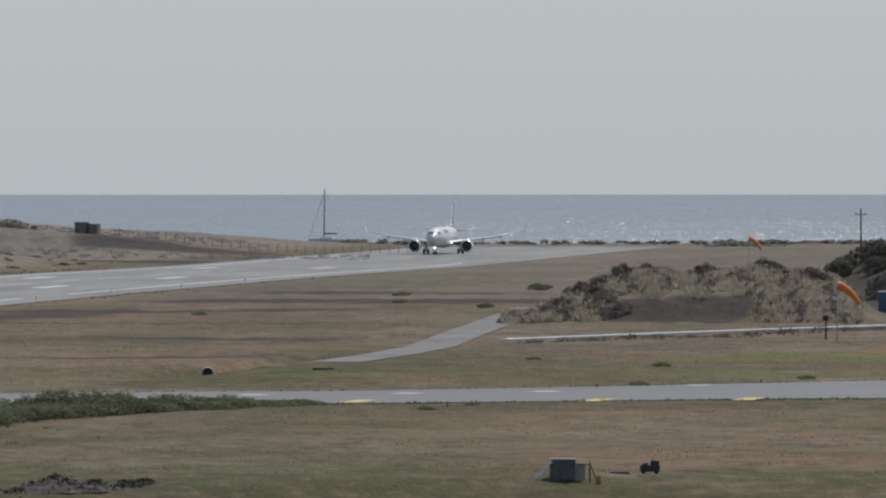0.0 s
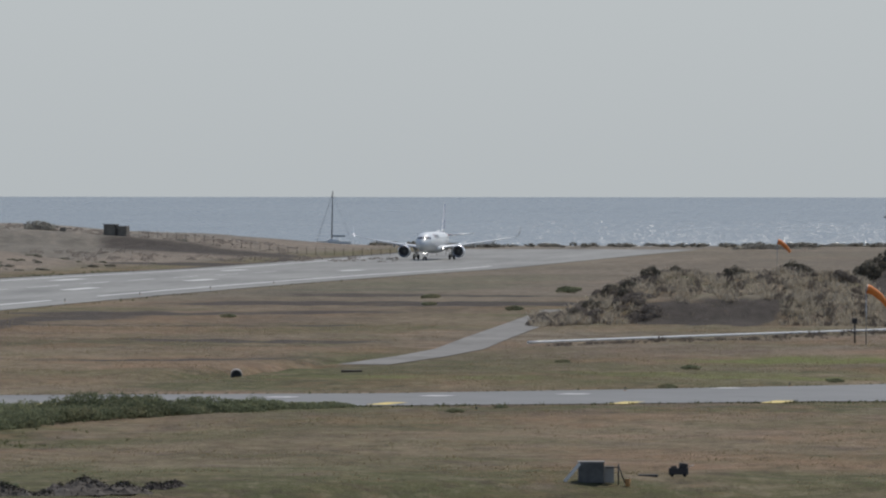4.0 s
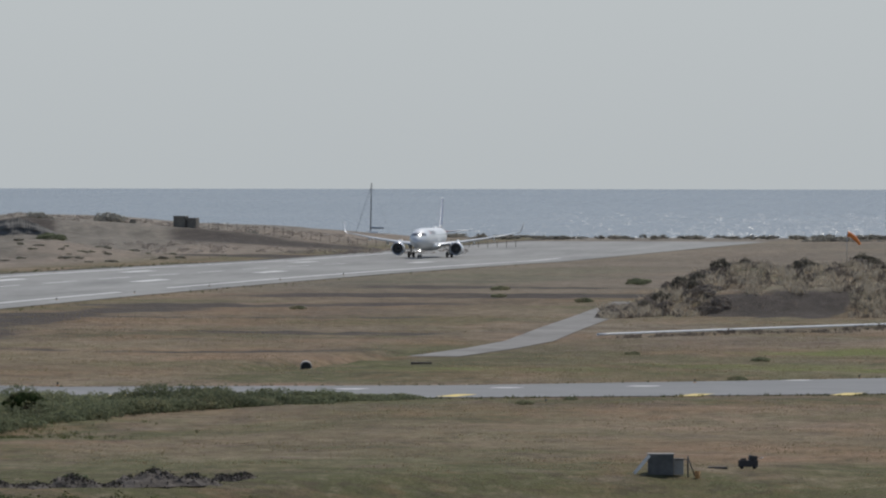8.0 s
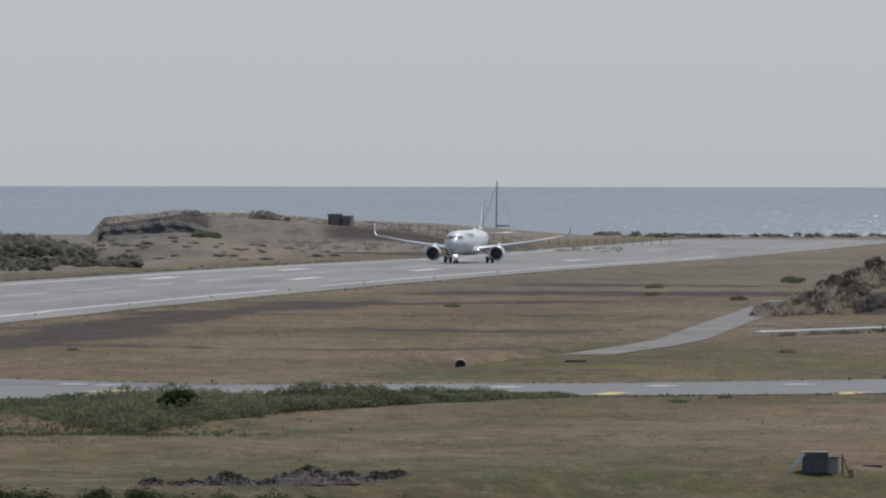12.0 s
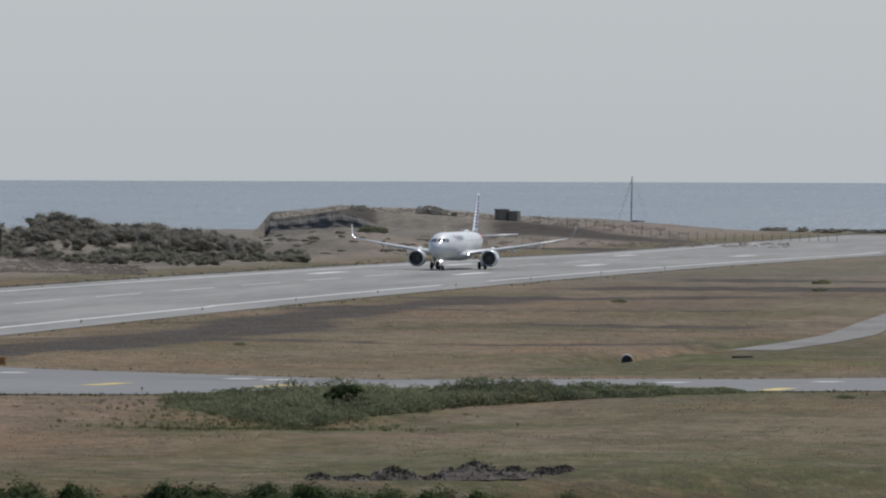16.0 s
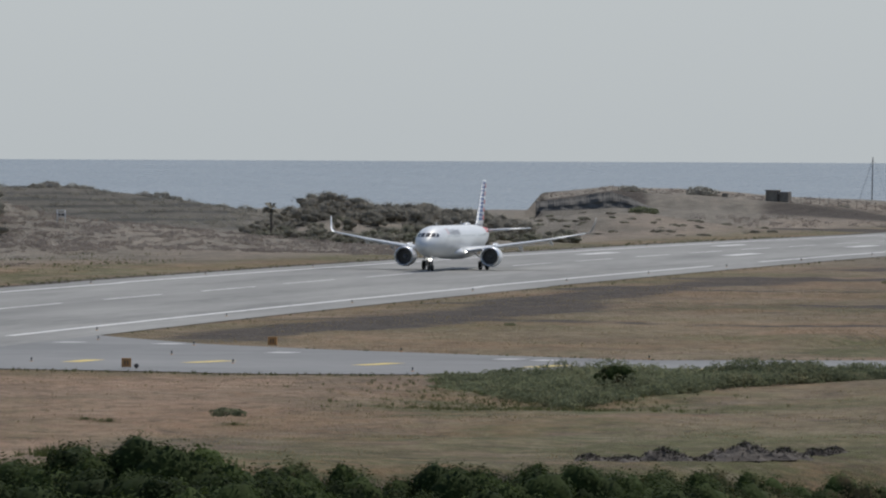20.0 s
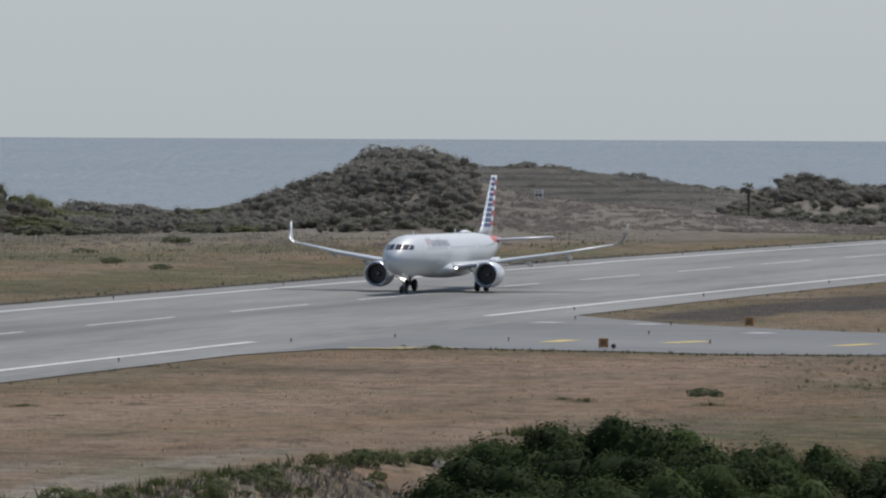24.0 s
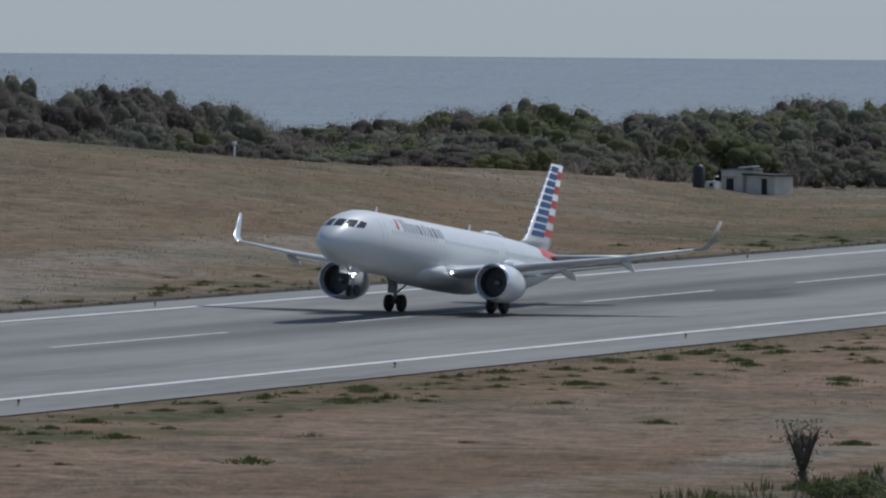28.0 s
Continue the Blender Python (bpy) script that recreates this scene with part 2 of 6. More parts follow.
def build_white_paint(t, n, b):
    f = noise_node(t, 0.7, 6, 0.75)
    t.links.new(ramp(t, f, (0.33, (0.30, 0.30, 0.29)), (0.47, (0.62, 0.62, 0.60)), (0.8, (0.75, 0.75, 0.73))), b.inputs["Base Color"])
    b.inputs["Roughness"].default_value = 0.7


def build_yellow_paint(t, n, b):
    f = noise_node(t, 1.1, 6, 0.75)
    t.links.new(ramp(t, f, (0.33, (0.28, 0.24, 0.13)), (0.5, (0.60, 0.46, 0.12)), (0.8, (0.68, 0.53, 0.16))), b.inputs["Base Color"])
    b.inputs["Roughness"].default_value = 0.7


def leaf_material(name, lo, hi, brown=(0.1, 0.075, 0.045), share=0.2, thin=0.42):
    def build(t, n, b):
        g = n.new("ShaderNodeNewGeometry")
        o = n.new("ShaderNodeObjectInfo")
        f = noise_node(t, 0.35, 4, 0.6)
        fac = calc(t, "ADD", calc(t, "MULTIPLY", attr(t, "tone"), 0.75), calc(t, "ADD", calc(t, "MULTIPLY", o.outputs["Random"], 0.2), calc(t, "MULTIPLY", g.outputs["Random Per Island"], 0.08)))
        c = mixed(t, fac, lo, hi)
        c = mixed(t, ramp(t, calc(t, "ADD", calc(t, "MULTIPLY", f, 0.8), calc(t, "MULTIPLY", o.outputs["Random"], 0.25)), (0.62 - share * 0.4, (0, 0, 0)), (0.72, (0.9, 0.9, 0.9))), c, brown)
        dapple = noise_node(t, 2.3, 5, 0.7)
        c = mixed(t, ramp(t, dapple, (0.36, (0.4, 0.4, 0.4)), (0.5, (0, 0, 0))), c, tuple(q * 0.65 for q in lo))
        c = mixed(t, ramp(t, dapple, (0.55, (0, 0, 0)), (0.68, (0.4, 0.4, 0.4))), c, hi)
        t.links.new(c, b.inputs["Base Color"])
        b.inputs["Roughness"].default_value = 0.8
        b.inputs["Specular IOR Level"].default_value = 0.06
        through_leaf = n.new("ShaderNodeBsdfTranslucent")      # thin blades let light through
        t.links.new(c, through_leaf.inputs["Color"])
        both = n.new("ShaderNodeMixShader")
        both.inputs[0].default_value = thin
        t.links.new(b.outputs[0], both.inputs[1])
        t.links.new(through_leaf.outputs[0], both.inputs[2])
        t.links.new(both.outputs[0], n["Material Output"].inputs["Surface"])
    return material(name, build)


M = {
    "ground": material("dry_ground", build_ground),
    "asphalt": material("worn_asphalt", build_asphalt),
    "taxi": material("blue_grey_asphalt", build_taxi),
    "track": material("broken_dusty_asphalt", build_track),
    "sea": material("sea_water", build_sea),
    "white": material("worn_white_paint", build_white_paint),
    "yellow": material("worn_yellow_paint", build_yellow_paint),
    "leaf": leaf_material("green_leaves", (0.014, 0.022, 0.009), (0.06, 0.086, 0.026), share=0.0, thin=0.28),
    # scrub green lightened and thinned in place of haze over the woods
    "scrub": leaf_material("scrub_leaves", (0.15, 0.16, 0.12), (0.31, 0.312, 0.225), (0.27, 0.245, 0.215), 0.3, 0.62),
    # paler and greyer, to stand for haze on the far bushes
    "greyed": leaf_material("hazed_scrub_grey_leaves", (0.26, 0.255, 0.225), (0.44, 0.42, 0.365), (0.38, 0.36, 0.325), 0.3, 0.62),
    "rubble": leaf_material("dry_brush_and_rubble", (0.21, 0.182, 0.158), (0.42, 0.37, 0.325), (0.13, 0.12, 0.10), 0.2),
    "pale_grass": leaf_material("bleached_grass_blades", (0.42, 0.37, 0.29), (0.66, 0.59, 0.47), (0.25, 0.21, 0.165), 0.2),
    "reed": leaf_material("reed_blades", (0.085, 0.1, 0.06), (0.31, 0.33, 0.195), (0.30, 0.27, 0.16), 0.25),
    "straw": leaf_material("dry_grass_blades", (0.20, 0.17, 0.13), (0.36, 0.31, 0.24), (0.15, 0.125, 0.10), 0.3),
    "tuft": leaf_material("green_grass_blades", (0.075, 0.095, 0.035), (0.165, 0.18, 0.075), (0.20, 0.175, 0.10), 0.25),
    # twig grey lightened to stand for haze over the far woods
    "twig": leaf_material("hazed_bare_twigs", (0.12, 0.105, 0.092), (0.26, 0.23, 0.2), (0.15, 0.132, 0.105), 0.25, 0.6),
    "field": leaf_material("field_grass_blades", (0.25, 0.205, 0.125), (0.43, 0.36, 0.23), (0.23, 0.205, 0.10), 0.3, 0.55),
    # dark leaves lightened for the haze in front of the mounds
    "mound_dark": leaf_material("hazed_dark_leaves", (0.085, 0.08, 0.064), (0.21, 0.195, 0.155), (0.17, 0.15, 0.125), 0.3),
    "mound_dry": leaf_material("dry_brown_brush", (0.15, 0.13, 0.11), (0.34, 0.30, 0.26), (0.12, 0.105, 0.09), 0.3),
    "wood_green": leaf_material("dull_green_leaves", (0.115, 0.135, 0.072), (0.26, 0.285, 0.14), (0.21, 0.195, 0.12), 0.1, 0.62),
    # scrub colour raised in place of air haze over the hills
    "hill": leaf_material("hazed_dry_hill_scrub_leaves", (0.2, 0.195, 0.165), (0.35, 0.33, 0.275), (0.29, 0.27, 0.235), 0.3, 0.62),
    "bark": plain("grey_bark", (0.11, 0.09, 0.075), 0.9, 0, 0.3),
    "soil": plain("dark_soil", (0.085, 0.072, 0.06), 0.95, 0, 0.4, 1.5),
    "rock": plain("dark_weathered_rock", (0.115, 0.11, 0.1), 0.95, 0, 0.22, 0.3),
    "stone": plain("pale_dusty_stone", (0.215, 0.19, 0.155), 0.95, 0, 0.3, 1.2),
    "dark_concrete": plain("dark_grey_concrete", (0.12, 0.12, 0.115), 0.9, 0, 0.3, 1.6),
    "concrete": plain("weathered_concrete", (0.34, 0.325, 0.30), 0.85, 0, 0.18, 0.8),
    "cream": plain("cream_render", (0.58, 0.55, 0.49), 0.85, 0, 0.16, 0.7),
    # near-black; on doorways and the pipe bore it stands for shade
    "dark": plain("near_black_fill", (0.025, 0.025, 0.027), 0.8),
    "black": plain("black_plastic", (0.03, 0.03, 0.032), 0.55),
    "steel": plain("galvanised_steel", (0.45, 0.46, 0.47), 0.4, 0.8),
    "orange": plain("orange_cloth", (0.72, 0.22, 0.045), 0.75, 0, 0.12, 2.0),
    "sign": plain("faded_orange_board", (0.45, 0.235, 0.085), 0.75, 0, 0.3, 2.0),
    "fuselage": plain("silver_grey_aircraft_paint", (0.60, 0.62, 0.625), 0.42, 0.05, 0.04, 0.5, 0.15),
    "wing": plain("light_grey_wing_paint", (0.58, 0.60, 0.61), 0.4, 0.1, 0.07, 0.8),
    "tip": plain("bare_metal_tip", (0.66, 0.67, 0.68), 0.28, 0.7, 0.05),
    # darker grey that stands for shade on the port wingtip
    "shade_tip": plain("shaded_tip_grey", (0.32, 0.315, 0.30), 0.7, 0.0, 0.1),
    "nacelle": plain("nacelle_paint", (0.72, 0.735, 0.75), 0.32, 0.1, 0.04, 0.8, 0.3),
    "metal": plain("polished_lip", (0.72, 0.73, 0.74), 0.22, 1.0, 0.05),
    "fan": plain("dark_fan", (0.075, 0.077, 0.08), 0.5, 0.4),
    "glass": plain("cockpit_glass", (0.02, 0.023, 0.027), 0.07, 0, 0.05),
    "pane": plain("cabin_pane", (0.44, 0.46, 0.47), 0.2, 0, 0.05),
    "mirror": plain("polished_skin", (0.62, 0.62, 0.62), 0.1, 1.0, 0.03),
    "tyre": plain("tyre_rubber", (0.02, 0.02, 0.02), 0.8),
    "strut": plain("gear_strut", (0.42, 0.43, 0.44), 0.4, 0.5),
    "blue": plain("blue_tail_paint", (0.03, 0.09, 0.26), 0.35, 0, 0.1),
    "red": plain("red_tail_paint", (0.56, 0.06, 0.045), 0.35, 0, 0.1),
    "lettering": plain("grey_lettering_paint", (0.17, 0.18, 0.20), 0.4, 0, 0.1),
    "bluepaint": plain("faded_blue_paint", (0.10, 0.16, 0.22), 0.6, 0, 0.15),
    "glint": plain("glint_facet_water", (0.12, 0.138, 0.15), 0.36, 0, 0.05),
    "hull": plain("white_gelcoat", (0.75, 0.75, 0.74), 0.3),
    "wood": plain("grey_plank", (0.36, 0.33, 0.28), 0.85, 0, 0.2),
}


def build_lamp(t, n, b):
    b.inputs["Base Color"].default_value = (1, 1, 1, 1)
    b.inputs["Emission Color"].default_value = (1.0, 0.97, 0.9, 1)
    b.inputs["Emission Strength"].default_value = 9.0


M["lamp"] = material("lit_landing_lamp", build_lamp)

# ---- mesh helpers ----
def link(name, bm, mat, parent=None, label=""):
    me = bpy.data.meshes.new(name)
    bm.to_mesh(me)
    bm.free()
    me.materials.append(mat)
    ob = new(name, me)
    ob.parent = parent
    return tagged(ob, label)


part = link


def shell(name, verts, faces, mat, parent=None, label="", smooth=False):
    """One object from computed vertices and faces."""
    me = bpy.data.meshes.new(name)
    me.from_pydata([tuple(v) for v in verts], [], [tuple(f) for f in faces])
    me.materials.append(mat)
    if smooth:
        me.shade_smooth()
    me.update()
    ob = new(name, me)
    ob.parent = parent
    return tagged(ob, label)


def thing(name, m, label, category, group="", kind=""):
    ob = new(name)
    ob.empty_display_size = 0.5
    ob.matrix_world = m
    return tagged(ob, label, category, group, kind)


def box(sx, sy, sz, at=(0, 0, 0), turn=(0, 0, 0), bevel=0.02, bm=None):
    """A bevelled block that stands on z = at[2]."""
    out = bmesh.new() if bm is None else bm
    made = bmesh.ops.create_cube(out, size=1, matrix=Matrix.Translation(at) @ pose(0, 0, 0, *turn) @ Matrix.Translation((0, 0, sz / 2)) @ Matrix.Diagonal((sx, sy, sz, 1)))
    if bevel and bm is None:
        bmesh.ops.bevel(out, geom=out.edges[:], offset=bevel, segments=2, affect="EDGES", profile=0.6)
    return out


def tube(points, radii, sides=10, bm=None, caps=True):
    """A tapered tube along points."""
    out = bmesh.new() if bm is None else bm
    pts = [Vector(p) for p in points]
    rings = []
    for i, p in enumerate(pts):
        way = (pts[min(i + 1, len(pts) - 1)] - pts[max(i - 1, 0)]).normalized()
        side = way.cross(Vector((0, 0, 1)) if abs(way.z) < 0.9 else Vector((1, 0, 0))).normalized()
        up = side.cross(way)
        r = radii[i] if isinstance(radii, (list, tuple)) else radii
        rings.append([out.verts.new(p + (side * math.cos(a) + up * math.sin(a)) * r) for a in [2 * math.pi * k / sides for k in range(sides)]])
    for a, b in zip(rings, rings[1:]):
        for k in range(sides):
            f = out.faces.new((a[k], a[(k + 1) % sides], b[(k + 1) % sides], b[k]))
            f.smooth = True
    if caps:
        out.faces.new(list(reversed(rings[0])))
        out.faces.new(rings[-1])
    bmesh.ops.recalc_face_normals(out, faces=out.faces[:])
    return out


def lathe(profile, axis="X", sides=32, bm=None, at=(0, 0, 0), smooth=True, caps=True):
    """A turned shape: (along, radius) pairs round an axis."""
    out = bmesh.new() if bm is None else bm
    rings = []
    for a, r in profile:
        ring = []
        for k in range(sides):
            c, s = math.cos(2 * math.pi * k / sides) * r, math.sin(2 * math.pi * k / sides) * r
            p = {"X": (a, c, s), "Y": (s, a, c), "Z": (c, s, a)}[axis]
            ring.append(out.verts.new(Vector(p) + Vector(at)))
        rings.append(ring)
    for a, b in zip(rings, rings[1:]):
        for k in range(sides):
            f = out.faces.new((a[k], a[(k + 1) % sides], b[(k + 1) % sides], b[k]))
            f.smooth = smooth
    for ring, (a, r) in ((rings[0], profile[0]), (rings[-1], profile[-1])):
        if r > 1e-4 and caps:
            out.faces.new(ring)
    bmesh.ops.recalc_face_normals(out, faces=out.faces[:])
    return out


# ---- the lie of the land ----
def profile(y):
    """Height of the long flat crest that the runway follows."""
    y = np.asarray(y, dtype=float)
    c = np.clip(y, 560, 1550)
    return 1.11822e-2 * c - 5.01589e-6 * c * c - 5 + 0.0028 * (np.clip(y, 100, 560) - 560)


def gauss(v, c, w):
    return np.exp(-((v - c) / w) ** 2)


def step(v, a, b):
    k = np.clip((v - a) / (b - a), 0, 1)
    return k * k * (3 - 2 * k)


def waves(x, y, scale, seed):
    """Smooth uneven relief between about -1 and 1."""
    r = np.random.RandomState(seed)
    out = 0 * x
    for k in range(9):
        a, f = r.uniform(0, math.pi), r.uniform(0.6, 2.2) / scale
        out = out + np.sin((x * math.cos(a) + y * math.sin(a)) * f * 2 * math.pi + r.uniform(0, 7)) / 4.5
    return out


def polar(x, y):
    return np.degrees(np.arctan2(x, y)), np.hypot(x, y)


def middle(y):
    """The runway's centre line, bent by under a degree far out to fit the camera's view."""
    return -207.7 + 0.0145 * np.where(y > 950, y - 900.0, np.where(y > 750, (y - 750.0) ** 2 / 400, 0.0))



TAXI_FAR = ((-180, 738), (-172, 724), (-160, 706), (-148, 695), (-134, 685), (-115, 673), (-95, 679), (-83, 682), (-60, 698), (-48, 708), (-10, 745), (60, 790))
TAXI_NEAR = ((-180, 590), (-172, 632), (-162, 637), (-148, 634), (-140, 631), (-126, 633), (-105, 641), (-88, 648), (-75, 653), (-62, 658), (-45, 666), (-10, 672), (60, 680))


def along(line, x):
    return np.interp(x, [p[0] for p in line], [p[1] for p in line])


ROAD = ((-95, 770), (-93, 800), (-92.5, 830), (-95, 880), (-98, 945), (-103, 1045))


def relief(x, y):
    """Height of the ground at a place, in metres."""
    az, r = polar(x, y)
    z = profile(y) + 0.0
    # rough ground away from the pavements
    c = middle(y)
    off = np.maximum(step(x - c, 33, 44), step(c - x, 27, 45))
    lo, hi = along(TAXI_NEAR, x), along(TAXI_FAR, x)
    off = off * np.where(x > -182, np.maximum(step(y, hi, hi + 14), step(-y, -lo, 12 - lo)), 1.0)
    way = np.interp(y, [p[1] for p in ROAD], [p[0] for p in ROAD])
    off = off * np.where((y > 765) & (y < 1060), step(np.abs(x - way), 3.2, 8.0), 1.0)
    z = z + off * (0.06 + 0.20 * waves(x, y, 60, 3) + 0.10 * waves(x, y, 17, 4) + 0.07 * waves(x, y, 6.5, 14)) - 0.02
    # ground falls from the rim towards the camera's hill
    rim = -119 + 2.5 * np.sin(y / 23.0) + 1.6 * np.sin(y / 9.0) + np.maximum(0, y - 455) * 1.1
    z = z - step(x, rim + 0.5, rim + 17) * step(-y, -520, -470) * 5.5 * (1 + 0.12 * waves(x, y, 7, 5))
    # dry gully with the drain pipe
    gully = np.abs((x + 103.6) - (y - 750) * 0.15)
    z = z - 1.3 * off * (1 - step(gully, 1.6, 5.5)) * step(y, 722, 744) * step(-y, -800, -785)
    # reed hollow
    z = z - 0.9 * off * gauss(y, 592, 22) * step(-x, 78, 92) * step(x, -128, -112)
    # earth mound with shrubs and its neighbour
    z = z + 5.2 * step(az, -5.78, -5.0) * step(-az, 3.1, 3.7) * np.where(r < 984, 0.6 * gauss(r, 984, 25) + 0.4 * step(r, 945, 956), gauss(r, 984, 27)) * (1 + 0.12 * waves(x, y, 11, 8))
    z = z + 10.0 * gauss(az, -2.6, 0.9) * gauss(r, 1085, 45)
    # sandy rise beyond the runway
    z = z + 7.3 * np.clip((-az - 19.7) / 4.9, 0, 1.2) ** 0.75 * gauss(r, 790 + 95 * step(az, -23.5, -19.8), 115) * (1 + 0.05 * waves(x, y, 70, 9)) * step(-x, 238, 262)
    # hills and headland towards the sea, clear of the runway
    clear = step(c - x, 30, 75)
    z = z + 8.6 * gauss(az, -14.72, 0.84) * gauss(r, 1330, 70) * (1 + 0.05 * waves(x, y, 30, 12))
    z = z + np.interp(az, (-15.2, -14.7, -14.2, -13.6, -13.0, -12.44, -12.0), (0, 5.5, 7.4, 7.1, 5.0, 2.6, 0)) * (gauss(r, 1720, 85) + 0.03 * np.sin(r / 4.0) * gauss(r, 1680, 60)) * (1 + 0.035 * waves(x, y, 40, 15))
    z = z + 4.6 * gauss(az, -11.97, 0.26) * gauss(r, 1480, 45) + 3.6 * gauss(az, -11.5, 0.42) * gauss(r, 1480, 45) + 2.0 * gauss(az, -10.95, 0.35) * gauss(r, 1480, 45)
    crest = np.interp(az, (-10.43, -10.42, -10.2, -9.93, -9.6, -9.2, -8.75, -8.2, -7.4, -6.4), (0, 4.8, 5.5, 6.7, 6.0, 5.4, 4.4, 3.6, 2.0, 0))
    z = z + clear * crest * (1 + 0.04 * waves(x, y, 45, 16)) * (0.45 * step(r, 1690, 1770) + 0.55 * step(r, 1772, 1792)) * step(-r, -2080, -1960)
    z = z + np.interp(az, (-11.4, -10.5, -10.1, -9.65, -9.06, -8.67, -8.2, -7.5), (0, 2.5, 3.7, 4.4, 3.3, 2.2, 1.2, 0)) * gauss(r, 1560, 50) * clear + 3.4 * step(-az, 11.1, 13.6) * step(az, -15.4, -14.4) * gauss(r, 1270, 45)
    # shore
    shore = 2060 - 610 * step(-az, 14.9, 16.2)
    z = z - 30 * step(r, shore, shore + 120)
    return z


def sheet(name, xs, ys, mat, height, masks=None):
    gx, gy = np.meshgrid(xs, ys)
    gz = height(gx, gy)
    nx, ny = len(xs), len(ys)
    i = np.arange(nx * ny).reshape(ny, nx)
    faces = np.stack([i[:-1, :-1], i[:-1, 1:], i[1:, 1:], i[1:, :-1]], -1).reshape(-1, 4)
    me = bpy.data.meshes.new(name)
    me.vertices.add(nx * ny)
    me.vertices.foreach_set("co", np.stack([gx, gy, gz], -1).ravel())
    me.loops.add(len(faces) * 4)
    me.loops.foreach_set("vertex_index", faces.ravel())
    me.polygons.add(len(faces))
    me.polygons.foreach_set("loop_start", np.arange(0, len(faces) * 4, 4))
    me.polygons.foreach_set("loop_total", np.full(len(faces), 4))
    me.update(calc_edges=True)
    me.shade_smooth()
    me.materials.append(mat)
    for key, values in (masks(gx, gy) if masks else {}).items():
        me.attributes.new(key, "FLOAT", "POINT").data.foreach_set("value", values.astype(np.float32).ravel())
    return new(name, me)


def ground_masks(x, y):
    """Where each kind of cover, and tone for haze or shade, lies, 0 to 1."""
    az, r = polar(x, y)
    w, v = waves(x, y, 45, 21), waves(x, y, 14, 22)
    near = step(x - middle(y), 33, 37)
    field = near * step(x, -118, -100)
    rough = near * step(-y, -640, -610) * step(y, 500, 530)
    green = 0.85 * gauss(y, 586, 24) * step(-x, 84, 100) * step(x, -126, -108) * (0.6 + 0.6 * v) + 0.5 * gauss(y, 738, 26) * step(x, -112, -100) * (0.7 + 0.5 * w)
    green = green + 0.5 * field * (0.5 + 0.7 * w) * step(-y, -900, -700) * (0.35 + 0.65 * step(y, 640, 690)) + 0.7 * gauss(x, -148, 16) * gauss(y, 1290, 120) + 0.35 * field * gauss(y, 1080, 150)
    green = green + 0.75 * gauss(y, 548, 7) * step(x, -100, -40) * (0.6 + 0.6 * w) + 0.5 * gauss(y, 475, 26) * step(x, -118, -100) + 0.5 * gauss(x, -166, 6) * gauss(y, 400, 80) * (0.6 + 0.9 * v) + 0.8 * gauss(y, 515, 16) * step(x, -118, -95) * (0.6 + 0.6 * v)
    green = green + 0.8 * gauss(x - middle(y), -36, 8) * (0.5 + 0.6 * v) * step(y, 480, 620) + 0.95 * gauss(x, -252, 14) * gauss(y, 860, 110) * (0.55 + 0.7 * v) + 0.6 * gauss(x, -290, 18) * gauss(y, 980, 60) + 0.6 * gauss(y, 1010, 20) * step(-x, 240, 250) * step(x, -300, -290) * (0.5 + v)
    green = green + 0.9 * gauss(x - middle(y), -43, 11) * step(y, 620, 740) * step(-y, -1180, -1080) * (0.45 + 0.7 * v)
    green = green + 0.7 * step(-x, 300, 360) * step(r, 1020, 1120) * step(-az, 15.0, 16.0)
    green = green + 0.9 * step(az, -11.6, -10.9) * step(-az, 9.4, 10.2) * gauss(y, 585, 34) * (0.6 + 0.6 * v) + 0.7 * gauss(y, 640, 8) * step(x, -150, -120) * (0.5 + 0.6 * v)
    green = green + 1.0 * (1 - step(np.abs((x + 103) - (y - 752) * 0.16), 1.5, 5.0)) * step(y, 738, 748) * step(-y, -805, -790)
    lush = 0.7 * gauss(y, 790, 10) * gauss(x, -52, 14) + 0.3 * gauss(y, 735, 18) * field * (0.4 + w)
    # burnt soil beside the runway, and the dark furrows across the field
    side = x - middle(y)
    wander = 2.2 * np.sin(y / 31.0) + 1.2 * np.sin(y / 11.0)
    dark = 0.8 * step(side, 38 + wander, 47 + wander) * step(-side, -58 - 2 * wander, -49 - wander) * step(y, 705, 735) * step(-y, -1075, -940) * (0.9 + 0.45 * v)
    dark = dark + (0.5 + 0.3 * v) * near * (gauss(y, 862 + 3 * np.sin(x / 14), 5) * step(-x, 96, 116) + 0.8 * gauss(y, 790 + 3 * np.sin(x / 9), 3) * step(-x, 96, 110) + gauss(y, 940 + 4 * np.sin(x / 17), 7) * step(-x, 108, 125)) + 0.6 * gauss(y, 1085 + 5 * np.sin(x / 12), 14) * step(x, -172, -150)
    dark = dark + 0.45 * gauss(y, 1165 + 6 * np.sin(x / 15), 12) * step(x, -165, -150) * step(-x, 100, 125) + 0.4 * gauss(y, 1015 + 4 * np.sin(x / 11), 8) * near * step(-x, 112, 130) + 0.8 * gauss(side, -27.8, 1.4)
    # end terms here and next line: headland dip darkened to stand for shade
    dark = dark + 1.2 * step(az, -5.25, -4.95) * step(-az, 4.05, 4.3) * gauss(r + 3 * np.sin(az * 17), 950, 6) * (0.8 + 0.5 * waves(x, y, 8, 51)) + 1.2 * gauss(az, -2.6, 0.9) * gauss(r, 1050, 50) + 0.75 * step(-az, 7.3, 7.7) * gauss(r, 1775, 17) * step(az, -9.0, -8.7)
